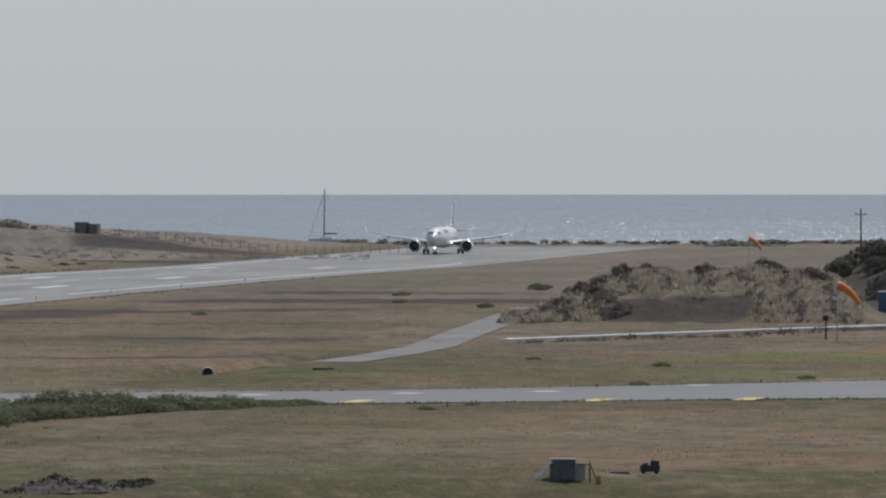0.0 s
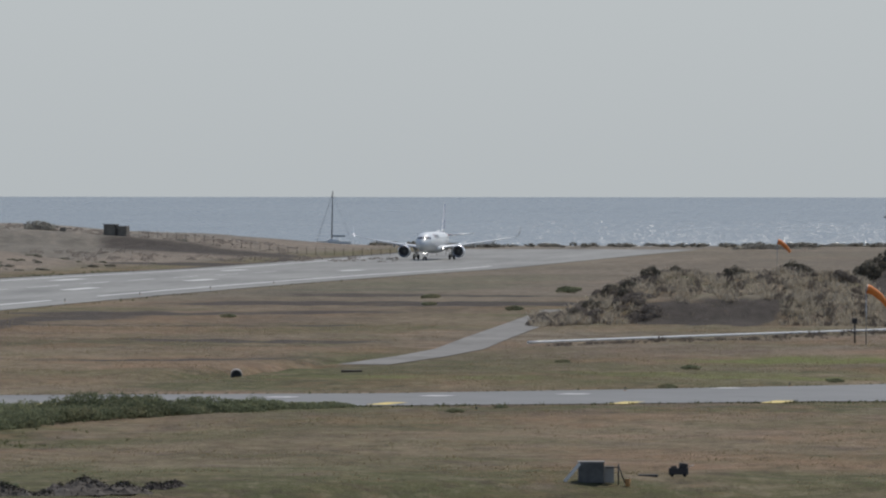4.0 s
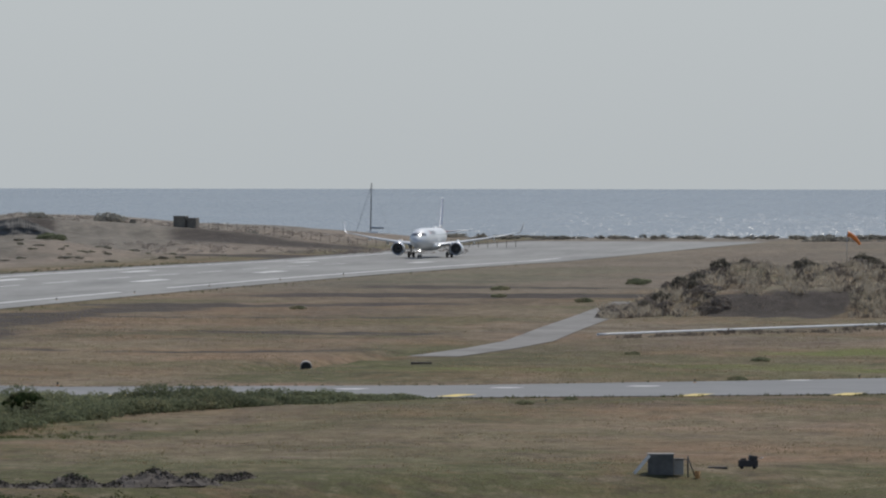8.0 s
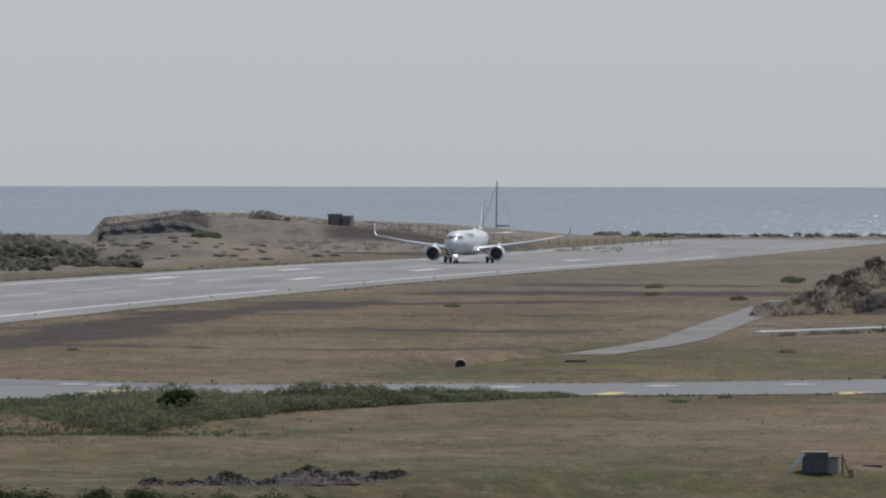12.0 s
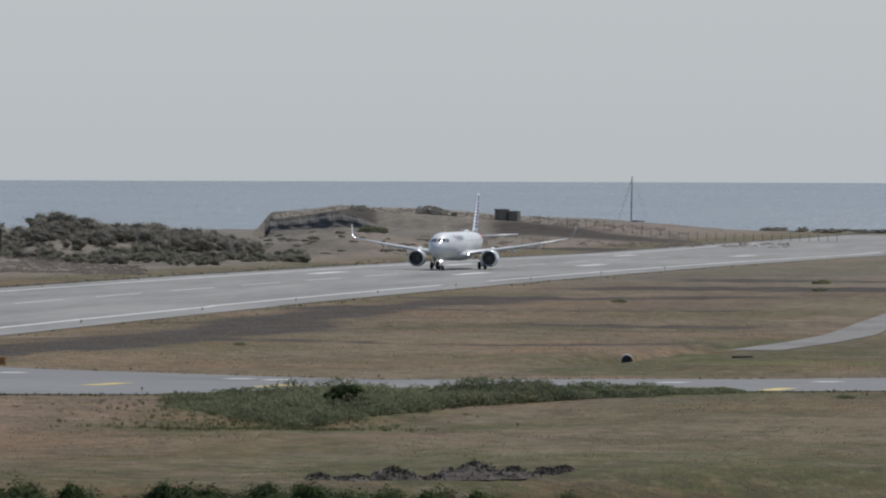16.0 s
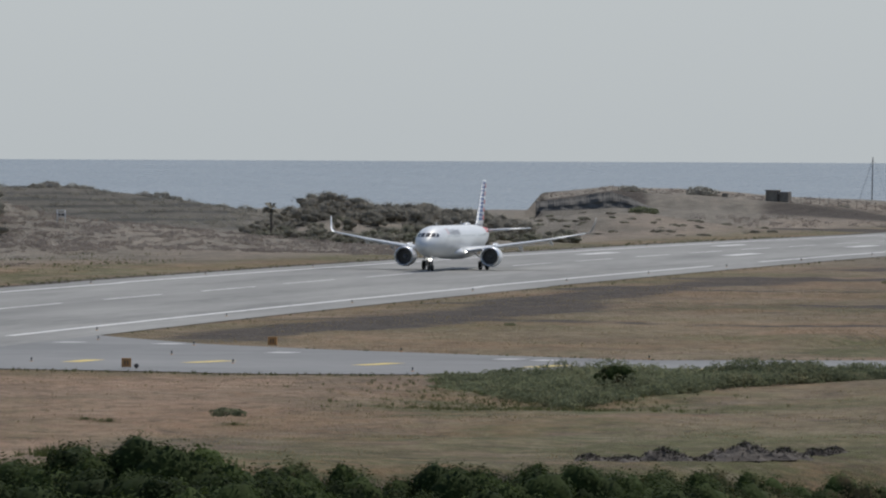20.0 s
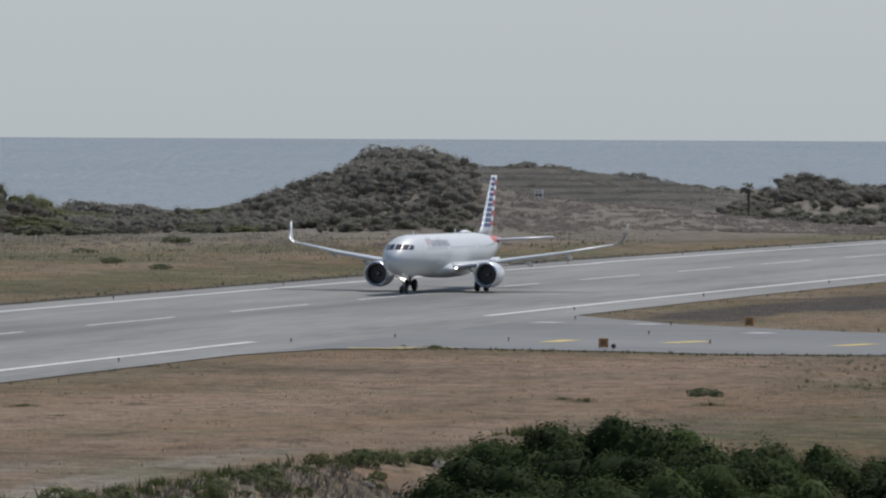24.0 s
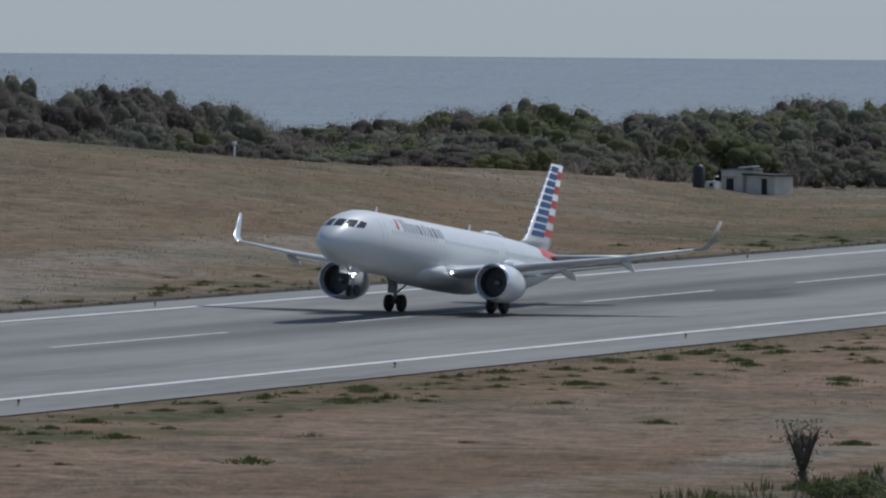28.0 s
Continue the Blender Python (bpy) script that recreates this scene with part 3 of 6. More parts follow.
    dark = dark + 1.4 * step(-az, 9.6, 9.9) * step(az, -10.6, -10.5) * gauss(r, 1782, 11)  + 0.8 * step(-az, 7.0, 7.8) * step(az, -9.3, -8.8) * gauss(r, 1640, 20)
    hazed_heath = 1.1 * gauss(az, -14.85, 0.9) * gauss(r, 1310, 90) + 1.0 * gauss(az, -11.6, 0.9) * gauss(r, 1420, 110) + 1.2 * step(-az, 11.8, 12.3) * step(az, -16, -14.8) * gauss(r, 1690, 130)
    hazed_heath = hazed_heath + 0.85 * step(r, 1250, 1400) * step(-x, 250, 300) + 0.8 * step(-az, 11.0, 12.0) * gauss(r, 1260, 40) + 1.0 * step(-az, 16, 17) * step(r, 1150, 1200) + 0.5 * step(-az, 18, 19) * step(r, 905, 950)
    pale = 0.9 * gauss(x, -126.5 + 1.5 * np.sin(y / 19), 2.0) * step(-y, -480, -430) + 0.6 * gauss(side, -46, 12) * step(-y, -700, -600) + 0.5 * gauss(az, -14.2, 0.3) * gauss(r, 1180, 40) + 0.5 * gauss(x, -137, 5) * gauss(y, 425, 60) * (0.5 + w) + 0.8 * gauss(side, -33, 2.6) * step(-y, -760, -640) * step(y, 560, 600)
    pale = pale + 0.24 * step(-side, 44, 64) * step(y, 640, 760) * step(-y, -1130, -1040) * (0.6 + 0.6 * w)
    # pale tone over the middle field stands for haze
    pale = pale + 0.17 * field * step(y, 790, 860) * step(-y, -1120, -1050)
    pale = pale + 1.3 * step(az, -5.4, -5.1) * step(-az, 3.4, 3.7) * gauss(r, 978, 18)
    bare = 0.8 * near * step(-x, 116, 126) * step(-y, -600, -540) * step(y, 430, 520) + 0.45 * near * step(-x, 116, 126) * step(-y, -520, -430) * (0.7 + 0.5 * w) + 0.5 * step(-az, 19, 21) * step(r, 540, 640) * (0.7 + 0.5 * w) + 0.8 * gauss(x, -140, 20) * gauss(y, 750, 32) + 0.6 * gauss(y, 610, 16) * near * step(-x, 125, 140) + 0.35 * field * gauss(y, 610, 25) * step(x, -88, -75) + 0.5 * gauss(side, -62, 14) * step(y, 700, 800)
    dry = 0.75 * step(-az, 19, 21) * step(r, 560, 640) * (0.7 + 0.5 * v) + 0.7 * gauss(x, -140, 24) * gauss(y, 770, 45) + 0.4 * step(-x, 250, 290) + 0.5 * gauss(y, 720, 30) * near + 0.7 * gauss(side, 35.5, 2.2) + 0.6 * rough * step(x, -128, -110) * (0.7 + 0.5 * v) 
    rim = -119 + 2.5 * np.sin(y / 23.0) + 1.6 * np.sin(y / 9.0) + np.maximum(0, y - 455) * 1.1
    # darkens the bank for the shade and growth below the rim
    dark = dark + 0.3 * step(x, rim + 1.5, rim + 5) * step(-y, -500, -470) * (0.6 + 0.9 * v)
    bare = bare + 0.6 * step(x, rim + 1.0, rim + 3) * step(-y, -500, -470)
    pale = pale + 0.35 * step(x, rim + 1.0, rim + 3) * step(-y, -500, -470) * np.maximum(0, waves(x, y, 4, 91))
    # how much of the haze grey the distant ground takes
    far = step(r, 1080, 1180) * (1 - 0.45 * step(side, 28, 34)) * (1 - 0.92 * gauss(side, -35, 11))
    terrace = step(-az, 12.1, 12.6) * step(az, -15.4, -15.0) * step(r, 1560, 1600) * step(-r, -1840, -1800)
    bald = np.clip(step(-x, 122, 134) * step(-y, -640, -600) * near * (1 - step(side, 33, 40) * (1 - step(side, 44, 52))) + step(-az, 19.5, 21) * step(-side, 34, 46), 0, 1)
    return {"bald": bald, "green": green, "lush": lush, "dark": dark, "hazed_heath": hazed_heath, "pale": pale, "bare": bare, "dry": dry, "terrace": terrace, "far": far}


xs = np.concatenate([np.arange(-1500, -700, 14.0), np.arange(-700, -460, 4.0), np.arange(-460, -340, 2.8), np.arange(-340, -304, 1.0), np.arange(-304, -250, 2.8), np.arange(-250, -30, 1.8), np.arange(-30, 300, 12.0)])
ys = np.concatenate([np.arange(-200, 280, 20.0), np.arange(280, 760, 2.0), np.arange(760, 1300, 3.5), np.arange(1300, 1820, 3.5), np.arange(1820, 2240, 7.0)])
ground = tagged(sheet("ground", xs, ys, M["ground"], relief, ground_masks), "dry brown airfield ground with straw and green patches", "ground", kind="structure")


def sea_height(x, y):
    r = np.hypot(x, y)
    return -12 + 16.3 * np.clip((r - 2600) / 2350, 0, 1) ** 2


rr, aa = np.concatenate([np.arange(1500, 3000, 60.0), np.arange(3000, 4960, 70.0)]), np.radians(np.arange(-180, 181, 3.0))
sea_verts = [(r * math.sin(a), r * math.cos(a), float(sea_height(r * math.sin(a), r * math.cos(a)))) for r in rr for a in aa]
n_a = len(aa)
sea = tagged(shell("water", sea_verts, [(i * n_a + k, i * n_a + k + 1, (i + 1) * n_a + k + 1, (i + 1) * n_a + k) for i in range(len(rr) - 1) for k in range(n_a - 1)], M["sea"], smooth=True), "grey-blue hazy sea with glittering chop", "sea", kind="structure")

# facets added as sun glints near the shore, tipped halfway between eye and sun
g9 = np.random.RandomState(77)
n9 = 9000
az9 = np.radians(np.where(g9.uniform(0, 1, n9) < 0.97, -7.2 + 6.0 * g9.uniform(0, 1, n9) ** 0.5, g9.uniform(-20, -5, n9)))
r9 = 3150 + 900 * g9.uniform(0, 1, n9) ** 2.1
p9 = np.stack([r9 * np.sin(az9), r9 * np.cos(az9), sea_height(r9 * np.sin(az9), r9 * np.cos(az9)) + 0.12], 1)
to_sun = np.array([math.sin(radians(SUN_TURN)) * math.cos(radians(SUN_HEIGHT)), math.cos(radians(SUN_TURN)) * math.cos(radians(SUN_HEIGHT)), math.sin(radians(SUN_HEIGHT))])
h9 = to_sun - np.stack([np.sin(az9), np.cos(az9), 0 * az9], 1)
h9 = h9 / np.linalg.norm(h9, axis=1)[:, None] + g9.normal(size=(n9, 3)) * 0.09
h9 /= np.linalg.norm(h9, axis=1)[:, None]
u9 = np.cross(h9, np.array([0.0, 1.0, 0.0]))
u9 /= np.linalg.norm(u9, axis=1)[:, None]
w9 = np.cross(h9, u9)
s9 = g9.uniform(0.12, 0.36, (n9, 1))
v9 = np.stack([p9 - u9 * s9, p9 - w9 * s9 * 0.45, p9 + u9 * s9, p9 + w9 * s9 * 0.45], 1).reshape(-1, 3)
tagged(shell("wave_faces", v9, np.arange(4 * n9).reshape(n9, 4).tolist(), M["glint"]), "small facets added for sun glints, tipped between eye and sun", "waves", kind="stuff")

# ---- pavements ----
def strip(name, left, right, ys, lift, mat, label, category, masks=None, kind="structure"):
    """A pavement between two edges x = left(y), right(y), draped on the profile."""
    us = np.linspace(0, 1, 15)
    gy, gu = np.meshgrid(ys, us, indexing="ij")
    gx = left(gy) * (1 - gu) + right(gy) * gu
    gz = profile(gy) + lift
    top = [tuple(v) for v in np.stack([gx, gy, gz], -1).reshape(-1, 3)]
    n = len(us)
    faces = [(i * n + k, i * n + k + 1, (i + 1) * n + k + 1, (i + 1) * n + k) for i in range(len(ys) - 1) for k in range(n - 1)]
    ob = shell(name, top, faces, mat)
    if masks:
        for key, v in masks(gx, gy).items():
            ob.data.attributes.new(key, "FLOAT", "POINT").data.foreach_set("value", v.astype(np.float32).ravel())
    return tagged(ob, label, category, kind=kind)


def rubber(x, y):
    c = middle(y)
    lanes = gauss(x, c - 4, 3.2) + gauss(x, c + 4, 3.2) + 0.4 * gauss(x, c, 14)
    return {"rubber": 1.0 * gauss(x, c + 5.5, 3.2) * gauss(y, 563, 9) + 0.75 * lanes * (0.35 + 0.65 * gauss(y, 560, 130)) + 0.3 * gauss(x, c + 6, 5) * gauss(y, 820, 120)}


runway = strip("runway", lambda y: middle(y) - 26.0, lambda y: middle(y) + 32.5, np.concatenate([np.arange(150, 1800, 5.0), np.arange(1800, 1960, 10.0)]), 0.05, M["asphalt"], "long worn grey asphalt runway with painted lines", "runway", rubber)


def bar_mark(name, offset, w, y0, y1, mat, parent, lift=0.075):
    """A painted bar along the runway, cut into short lengths so that it lies on the profile."""
    n = max(1, int((y1 - y0) / 8))
    v, f = [], []
    for k in range(n + 1):
        y = y0 + (y1 - y0) * k / n
        x = float(middle(y)) + offset
        v += [(x - w / 2, y, float(profile(y)) + lift), (x + w / 2, y, float(profile(y)) + lift)]
    for k in range(n):
        f.append((2 * k, 2 * k + 1, 2 * k + 3, 2 * k + 2))
    return shell(name, v, f, mat, parent)


for a, b in ((150, 646), (724, 1105), (1143, 1600)):
    bar_mark("edge_line", 25.4, 0.9, a, b, M["white"], runway)
bar_mark("edge_line", -19.8, 0.9, 150, 1750, M["white"], runway)
for k in range(24):
    y0 = 409.0 + 45.6 * k
    bar_mark("centre_dash", 0.0, 0.5, y0, y0 + 27, M["white"], runway)
for y0 in (1205, 1320, 1500):
    bar_mark("touchdown_bar", 10.0, 2.2, y0, y0 + 26, M["white"], runway)
    bar_mark("touchdown_bar", -12.0, 2.2, y0, y0 + 26, M["white"], runway)

def flat_strip(name, xs, lo, hi, lift, mat, label, category, n=8):
    v = []
    for x in xs:
        for k in range(n + 1):
            y = lo(x) + (hi(x) - lo(x)) * k / n
            v.append((x, y, float(profile(y)) + lift))
    f = [(i * (n + 1) + k, (i + 1) * (n + 1) + k, (i + 1) * (n + 1) + k + 1, i * (n + 1) + k + 1) for i in range(len(xs) - 1) for k in range(n)]
    return tagged(shell(name, v, f, mat), label, category, kind="structure")


taxiway = flat_strip("taxiway", np.arange(-178, 60, 3.0), lambda x: along(TAXI_NEAR, x), lambda x: along(TAXI_FAR, x), 0.05, M["taxi"], "grey asphalt taxiway joining the runway", "taxiway", 12)


def ribbon(name, line, width, lift, mat, label, category):
    """A road along a polyline."""
    pts = []
    for (ax, ay), (bx, by) in zip(line, line[1:]):
        n = max(2, int(math.hypot(bx - ax, by - ay) / 3))
        pts += [(ax + (bx - ax) * k / n, ay + (by - ay) * k / n) for k in range(n)]
    pts.append(line[-1])
    v, f = [], []
    for i, (x, y) in enumerate(pts):
        (ax, ay), (bx, by) = pts[max(0, i - 1)], pts[min(len(pts) - 1, i + 1)]
        d = math.hypot(bx - ax, by - ay)
        nx, ny = (by - ay) / d, -(bx - ax) / d
        for s in (-0.5, 0, 0.5):
            px, py = x + nx * width * s, y + ny * width * s
            v.append((px, py, float(relief(np.array(px), np.array(py))) + lift))
    for i in range(len(pts) - 1):
        for k in range(2):
            f.append((3 * i + k, 3 * i + k + 1, 3 * i + k + 4, 3 * i + k + 3))
    return tagged(shell(name, v, f, mat), label, category, kind="structure")


track = ribbon("road", list(ROAD), 5.0, 0.06, M["track"], "narrow grey service road across dry grass", "road")


# ---- the airliner ----
def ring_loft(sections, sides=36):
    """Sections (x, centre z, half width, half height) joined into a closed body."""
    out = bmesh.new()
    rings = []
    for x, cz, hw, hh in sections:
        rings.append([out.verts.new((x, hw * math.cos(a), cz + hh * math.sin(a))) for a in [2 * math.pi * k / sides for k in range(sides)]])
    for a, b in zip(rings, rings[1:]):
        for k in range(sides):
            out.faces.new((a[k], a[(k + 1) % sides], b[(k + 1) % sides], b[k])).smooth = True
    out.faces.new(rings[0])
    out.faces.new(rings[-1])
    bmesh.ops.recalc_face_normals(out, faces=out.faces[:])
    return out


AIRFOIL = [(1.0, 0.0), (0.8, 0.035), (0.55, 0.065), (0.3, 0.075), (0.12, 0.056), (0.03, 0.03), (0.0, 0.0), (0.03, -0.022), (0.12, -0.036), (0.3, -0.045), (0.55, -0.036), (0.8, -0.015)]


def foil_loft(sections):
    """Sections (leading point, chord, way up of the thickness, thickness share) joined into a wing."""
    out = bmesh.new()
    rings = []
    for (lx, ly, lz), chord, up, thick in sections:
        u = Vector(up).normalized()
        rings.append([out.verts.new(Vector((lx - c * chord, ly, lz)) + u * (h * chord * thick)) for c, h in AIRFOIL])
    n = len(AIRFOIL)
    for a, b in zip(rings, rings[1:]):
        for k in range(n):
            out.faces.new((a[k], a[(k + 1) % n], b[(k + 1) % n], b[k])).smooth = True
    out.faces.new(rings[0])
    out.faces.new(rings[-1])
    bmesh.ops.recalc_face_normals(out, faces=out.faces[:])
    return out


NOSE_X = 21.97


def fuselage_at(x):
    """Centre height, half width and half height of the fuselage x metres ahead of the main wheels."""
    s = NOSE_X - x
    cz, hw, hh = 3.80, 1.975, 2.07
    if s < 6.5:
        k = max(s, 0.0) / 6.5
        hw *= (1 - (1 - k) ** 2.15) ** 0.52
        hh *= (1 - (1 - k) ** 2.0) ** 0.56
        cz -= 0.52 * (1 - k) ** 2.0
    if s > 31.0:
        k = (s - 31.0) / 13.5
        hw *= 1 - 0.86 * k ** 1.5
        hh *= 1 - 0.84 * k ** 1.35
        cz += 1.12 * k ** 1.25
    return cz, hw, hh


def on_skin(x, angle, proud):
    cz, hw, hh = fuselage_at(x)
    return Vector((x, (hw + proud) * math.cos(angle), cz + (hh + proud) * math.sin(angle)))


def skin_panel(corners, proud=0.012, n=4):
    """A panel on the fuselage from corners (x, angle in degrees), bent to the skin."""
    out = bmesh.new()
    (xa, aa_), (xb, ab), (xc, ac), (xd, ad) = corners
    grid = []
    for i in range(n + 1):
        u = i / n
        row = []
        for k in range(n + 1):
            w = k / n
            x = (xa * (1 - u) + xb * u) * (1 - w) + (xd * (1 - u) + xc * u) * w
            a = (aa_ * (1 - u) + ab * u) * (1 - w) + (ad * (1 - u) + ac * u) * w
            row.append(out.verts.new(on_skin(x, radians(a), proud)))
        grid.append(row)
    for i in range(n):
        for k in range(n):
            out.faces.new((grid[i][k], grid[i + 1][k], grid[i + 1][k + 1], grid[i][k + 1])).smooth = True
    bmesh.ops.recalc_face_normals(out, faces=out.faces[:])
    return out


def build_wheel(parent, name, at, radius, width):
    w = new(name)
    w.parent, w.location = parent, at
    part("tyre", lathe([(-width / 2, radius * 0.6), (-width / 2, radius * 0.88), (-width * 0.36, radius * 0.98), (0, radius), (width * 0.36, radius * 0.98), (width / 2, radius * 0.88), (width / 2, radius * 0.6)], "Y", 24), M["tyre"], w)
    part("rim", lathe([(-width * 0.4, 0.03), (-width * 0.42, radius * 0.6), (width * 0.42, radius * 0.6), (width * 0.4, 0.03)], "Y", 20), M["strut"], w)
    return w


def build_airliner():
    a = thing("airliner", pose(0, 0, 0), "silver twin-engined airliner with striped blue, white and red tail", "airliner")
    s = [0.0, 0.08, 0.25, 0.5, 0.9, 1.4, 2.0, 2.8, 3.8, 5.0, 6.5, 10, 16, 22, 28, 31, 33, 35, 37, 39, 41, 42.6, 43.8, 44.4]
    sec = []
    for q in s:
        x = NOSE_X - q
        cz, hw, hh = fuselage_at(x)
        sec.append((x, cz, max(hw, 0.03), max(hh, 0.03)))
    body = part("fuselage", ring_loft(sec), M["fuselage"], a)
    part("belly_fairing", ring_loft([(x, 2.35, w, h) for x, w, h in ((9.5, 0.3, 0.15), (8.0, 1.5, 0.62), (5.5, 2.2, 0.92), (1.0, 2.3, 1.0), (-3.0, 2.2, 0.95), (-6.0, 1.4, 0.6), (-7.5, 0.3, 0.15))], 28), M["fuselage"], a)
    # cockpit panes, three a side
    for sgn in (1, -1):
        f = (lambda d: d) if sgn > 0 else (lambda d: 180 - d)
        part("cockpit_pane", skin_panel(((21.01, f(86.3)), (20.76, f(58.7)), (19.80, f(66.2)), (20.05, f(87.3)))), M["glass"], a)
        part("cockpit_pane", skin_panel(((20.68, f(55.1)), (19.97, f(37.2)), (19.0, f(49.0)), (19.71, f(63.2)))), M["glass"], a)
        part("cockpit_pane", skin_panel(((19.81, f(34.9)), (18.98, f(26.9)), (18.35, f(37.0)), (18.85, f(46.5)))), M["glass"], a)
    # cabin windows and doors
    for sgn in (1, -1):
        for k in range(52):
            x = 14.9 - 0.533 * k - (1.2 if k > 15 else 0) - (1.2 if k > 34 else 0)
            c, d = (16, 24) if sgn > 0 else (164, 156)
            part("cabin_window", skin_panel(((x, c), (x - 0.23, c), (x - 0.23, d), (x, d)), 0.006, 1), M["pane"], a)
        for x in (16.6, 6.4, -5.6, -14.8):
            c, d = (-8, 44) if sgn > 0 else (188, 136)
            for x2, c2, d2 in ((x, c, d), (x - 0.8, c, d)):
                part("door_seam", skin_panel(((x2, c2), (x2 - 0.035, c2), (x2 - 0.035, d2), (x2, d2)), 0.006, 3), M["lettering"], a)
    # lettering as plain bars, and a slanted flag mark ahead of it
    for sgn in (1, -1):
        f = (lambda d: d) if sgn > 0 else (lambda d: 180 - d)
        part("flag_mark", skin_panel(((13.75, f(28)), (13.35, f(26)), (12.95, f(50)), (13.25, f(54)))), M["red"], a)
        part("flag_mark", skin_panel(((14.25, f(42)), (14.0, f(34)), (13.5, f(52)), (13.75, f(54)))), M["wing"], a)
        x = 12.45
        for w, top in ((0.26, 56), (0.26, 56), (0.22, 47), (0.22, 47), (0.22, 47), (0.5, 47), (0.24, 47), (0.2, 55), (0.42, 47), (0.5, 47), (0.22, 47), (0.22, 47)):
            part("letter_bar", skin_panel(((x, f(25)), (x - w, f(25)), (x - w, f(top)), (x, f(top)))), M["lettering"], a)
            x -= w + 0.33
        part("tail_flash", skin_panel(((-14.5, f(30)), (-20.2, f(5)), (-20.6, f(62)), (-15.2, f(66)))), M["red"], a)
        part("tail_flash", skin_panel(((-14.2, f(66)), (-17.2, f(66)), (-17.2, f(78)), (-14.2, f(78)))), M["lettering"], a)
    # wings, tips and flap fairings
    for sgn in (1, -1):
        up = (0, -0.09 * sgn, 1)
        part("wing", foil_loft([((6.9, 1.2 * sgn, 2.35), 7.6, up, 1.15), ((4.9, 2.6 * sgn, 2.55), 6.2, up, 1.1), ((2.9, 6.4 * sgn, 3.08), 3.9, up, 1.0), ((0.1, 11.8 * sgn, 3.88), 2.75, up, 0.95), ((-2.7, 16.9 * sgn, 4.8), 1.55, up, 0.9)]), M["wing"], a)
        # port tip and its skin take the darker grey in place of shade
        part("wingtip", foil_loft([((-2.7, 16.9 * sgn, 4.8), 1.55, up, 0.9), ((-3.0, 17.3 * sgn, 4.92), 1.4, (0, -0.45 * sgn, 1), 0.9), ((-3.45, 17.58 * sgn, 5.28), 1.2, (0, -1 * sgn, 0.5), 0.9), ((-4.3, 17.75 * sgn, 6.1), 0.85, (0, -1 * sgn, 0.1), 0.9), ((-5.0, 17.88 * sgn, 6.95), 0.5, (0, -1 * sgn, 0.05), 0.9)]), M["shade_tip"] if sgn > 0 else M["tip"], a)
        part("tip_skin", foil_loft([((-3.52, 17.64 * sgn, 5.3), 1.1, (0, -1 * sgn, 0.3), 0.9), ((-4.35, 17.79 * sgn, 6.1), 0.78, (0, -1 * sgn, 0.1), 0.9), ((-5.03, 17.91 * sgn, 6.9), 0.46, (0, -1 * sgn, 0.05), 0.9)]), M["shade_tip"] if sgn > 0 else M["mirror"], a, "outer skin of the wingtip")
        for y, x, z, ln in ((4.2, -0.2, 2.45, 3.2), (8.6, -0.6, 2.95, 2.9), (12.4, -2.0, 3.72, 2.3)):
            part("flap_fairing", shifted(ring_loft([(x + ln * 0.5, z + 0.05, 0.03, 0.03), (x + ln * 0.25, z - 0.05, 0.15, 0.2), (x - ln * 0.1, z - 0.12, 0.19, 0.3), (x - ln * 0.45, z - 0.3, 0.12, 0.2), (x - ln * 0.62, z - 0.42, 0.03, 0.04)], 14), y * sgn), M["wing"], a)
        # drooped flaps behind the wing
        for y0, y1, x0, x1, z0, z1, c0, c1 in ((2.3, 6.2, -1.1, -0.75, 2.38, 2.72, 1.25, 1.1), (6.6, 12.4, -0.75, -2.3, 2.82, 3.62, 1.0, 0.72)):
            part("flap", foil_loft([((x0, y0 * sgn, z0), c0, (0.28, 0, 1), 1.0), ((x1, y1 * sgn, z1), c1, (0.28, 0, 1), 1.0)]), M["wing"], a)
        # engine
        e = new("engine")
        e.parent, e.location = a, (3.9, 5.75 * sgn, 1.78)
        part("nacelle", lathe([(1.9, 1.02), (2.2, 1.06), (2.42, 1.16), (2.3, 1.24), (1.6, 1.31), (0.6, 1.33), (-0.5, 1.25), (-1.5, 1.03), (-1.5, 0.98), (-0.6, 0.98)], "X", 40, caps=False), M["nacelle"], e)
        part("inlet_lip", lathe([(2.14, 1.065), (2.3, 1.085), (2.44, 1.155), (2.43, 1.185), (2.27, 1.262)], "X", 40, caps=False), M["metal"], e, "bright metal inlet lip")
        part("duct", lathe([(2.2, 1.055), (1.5, 1.0), (1.0, 1.0)], "X", 36, caps=False), M["fan"], e)
        part("fan", lathe([(1.06, 0.02), (1.0, 1.0)], "X", 36, caps=False), M["fan"], e)
        part("spinner", lathe([(1.55, 0.01), (1.4, 0.14), (1.05, 0.3)], "X", 20), M["strut"], e)
        part("exhaust_cone", lathe([(-0.6, 0.75), (-1.8, 0.55), (-2.6, 0.42), (-2.6, 0.3), (-3.3, 0.05)], "X", 28), M["strut"], e)
        part("pylon", foil_loft([((1.3, 0, 1.24), 4.6, (0, 1, 0), 0.7), ((-0.5, 0, 1.75), 3.2, (0, 1, 0), 0.7)]), M["nacelle"], e)
        part("strake", box(0.9, 0.03, 0.3, (1.0, -1.0 * sgn, 0.85), (-45 * -sgn, 0, 0), 0.01), M["nacelle"], e)
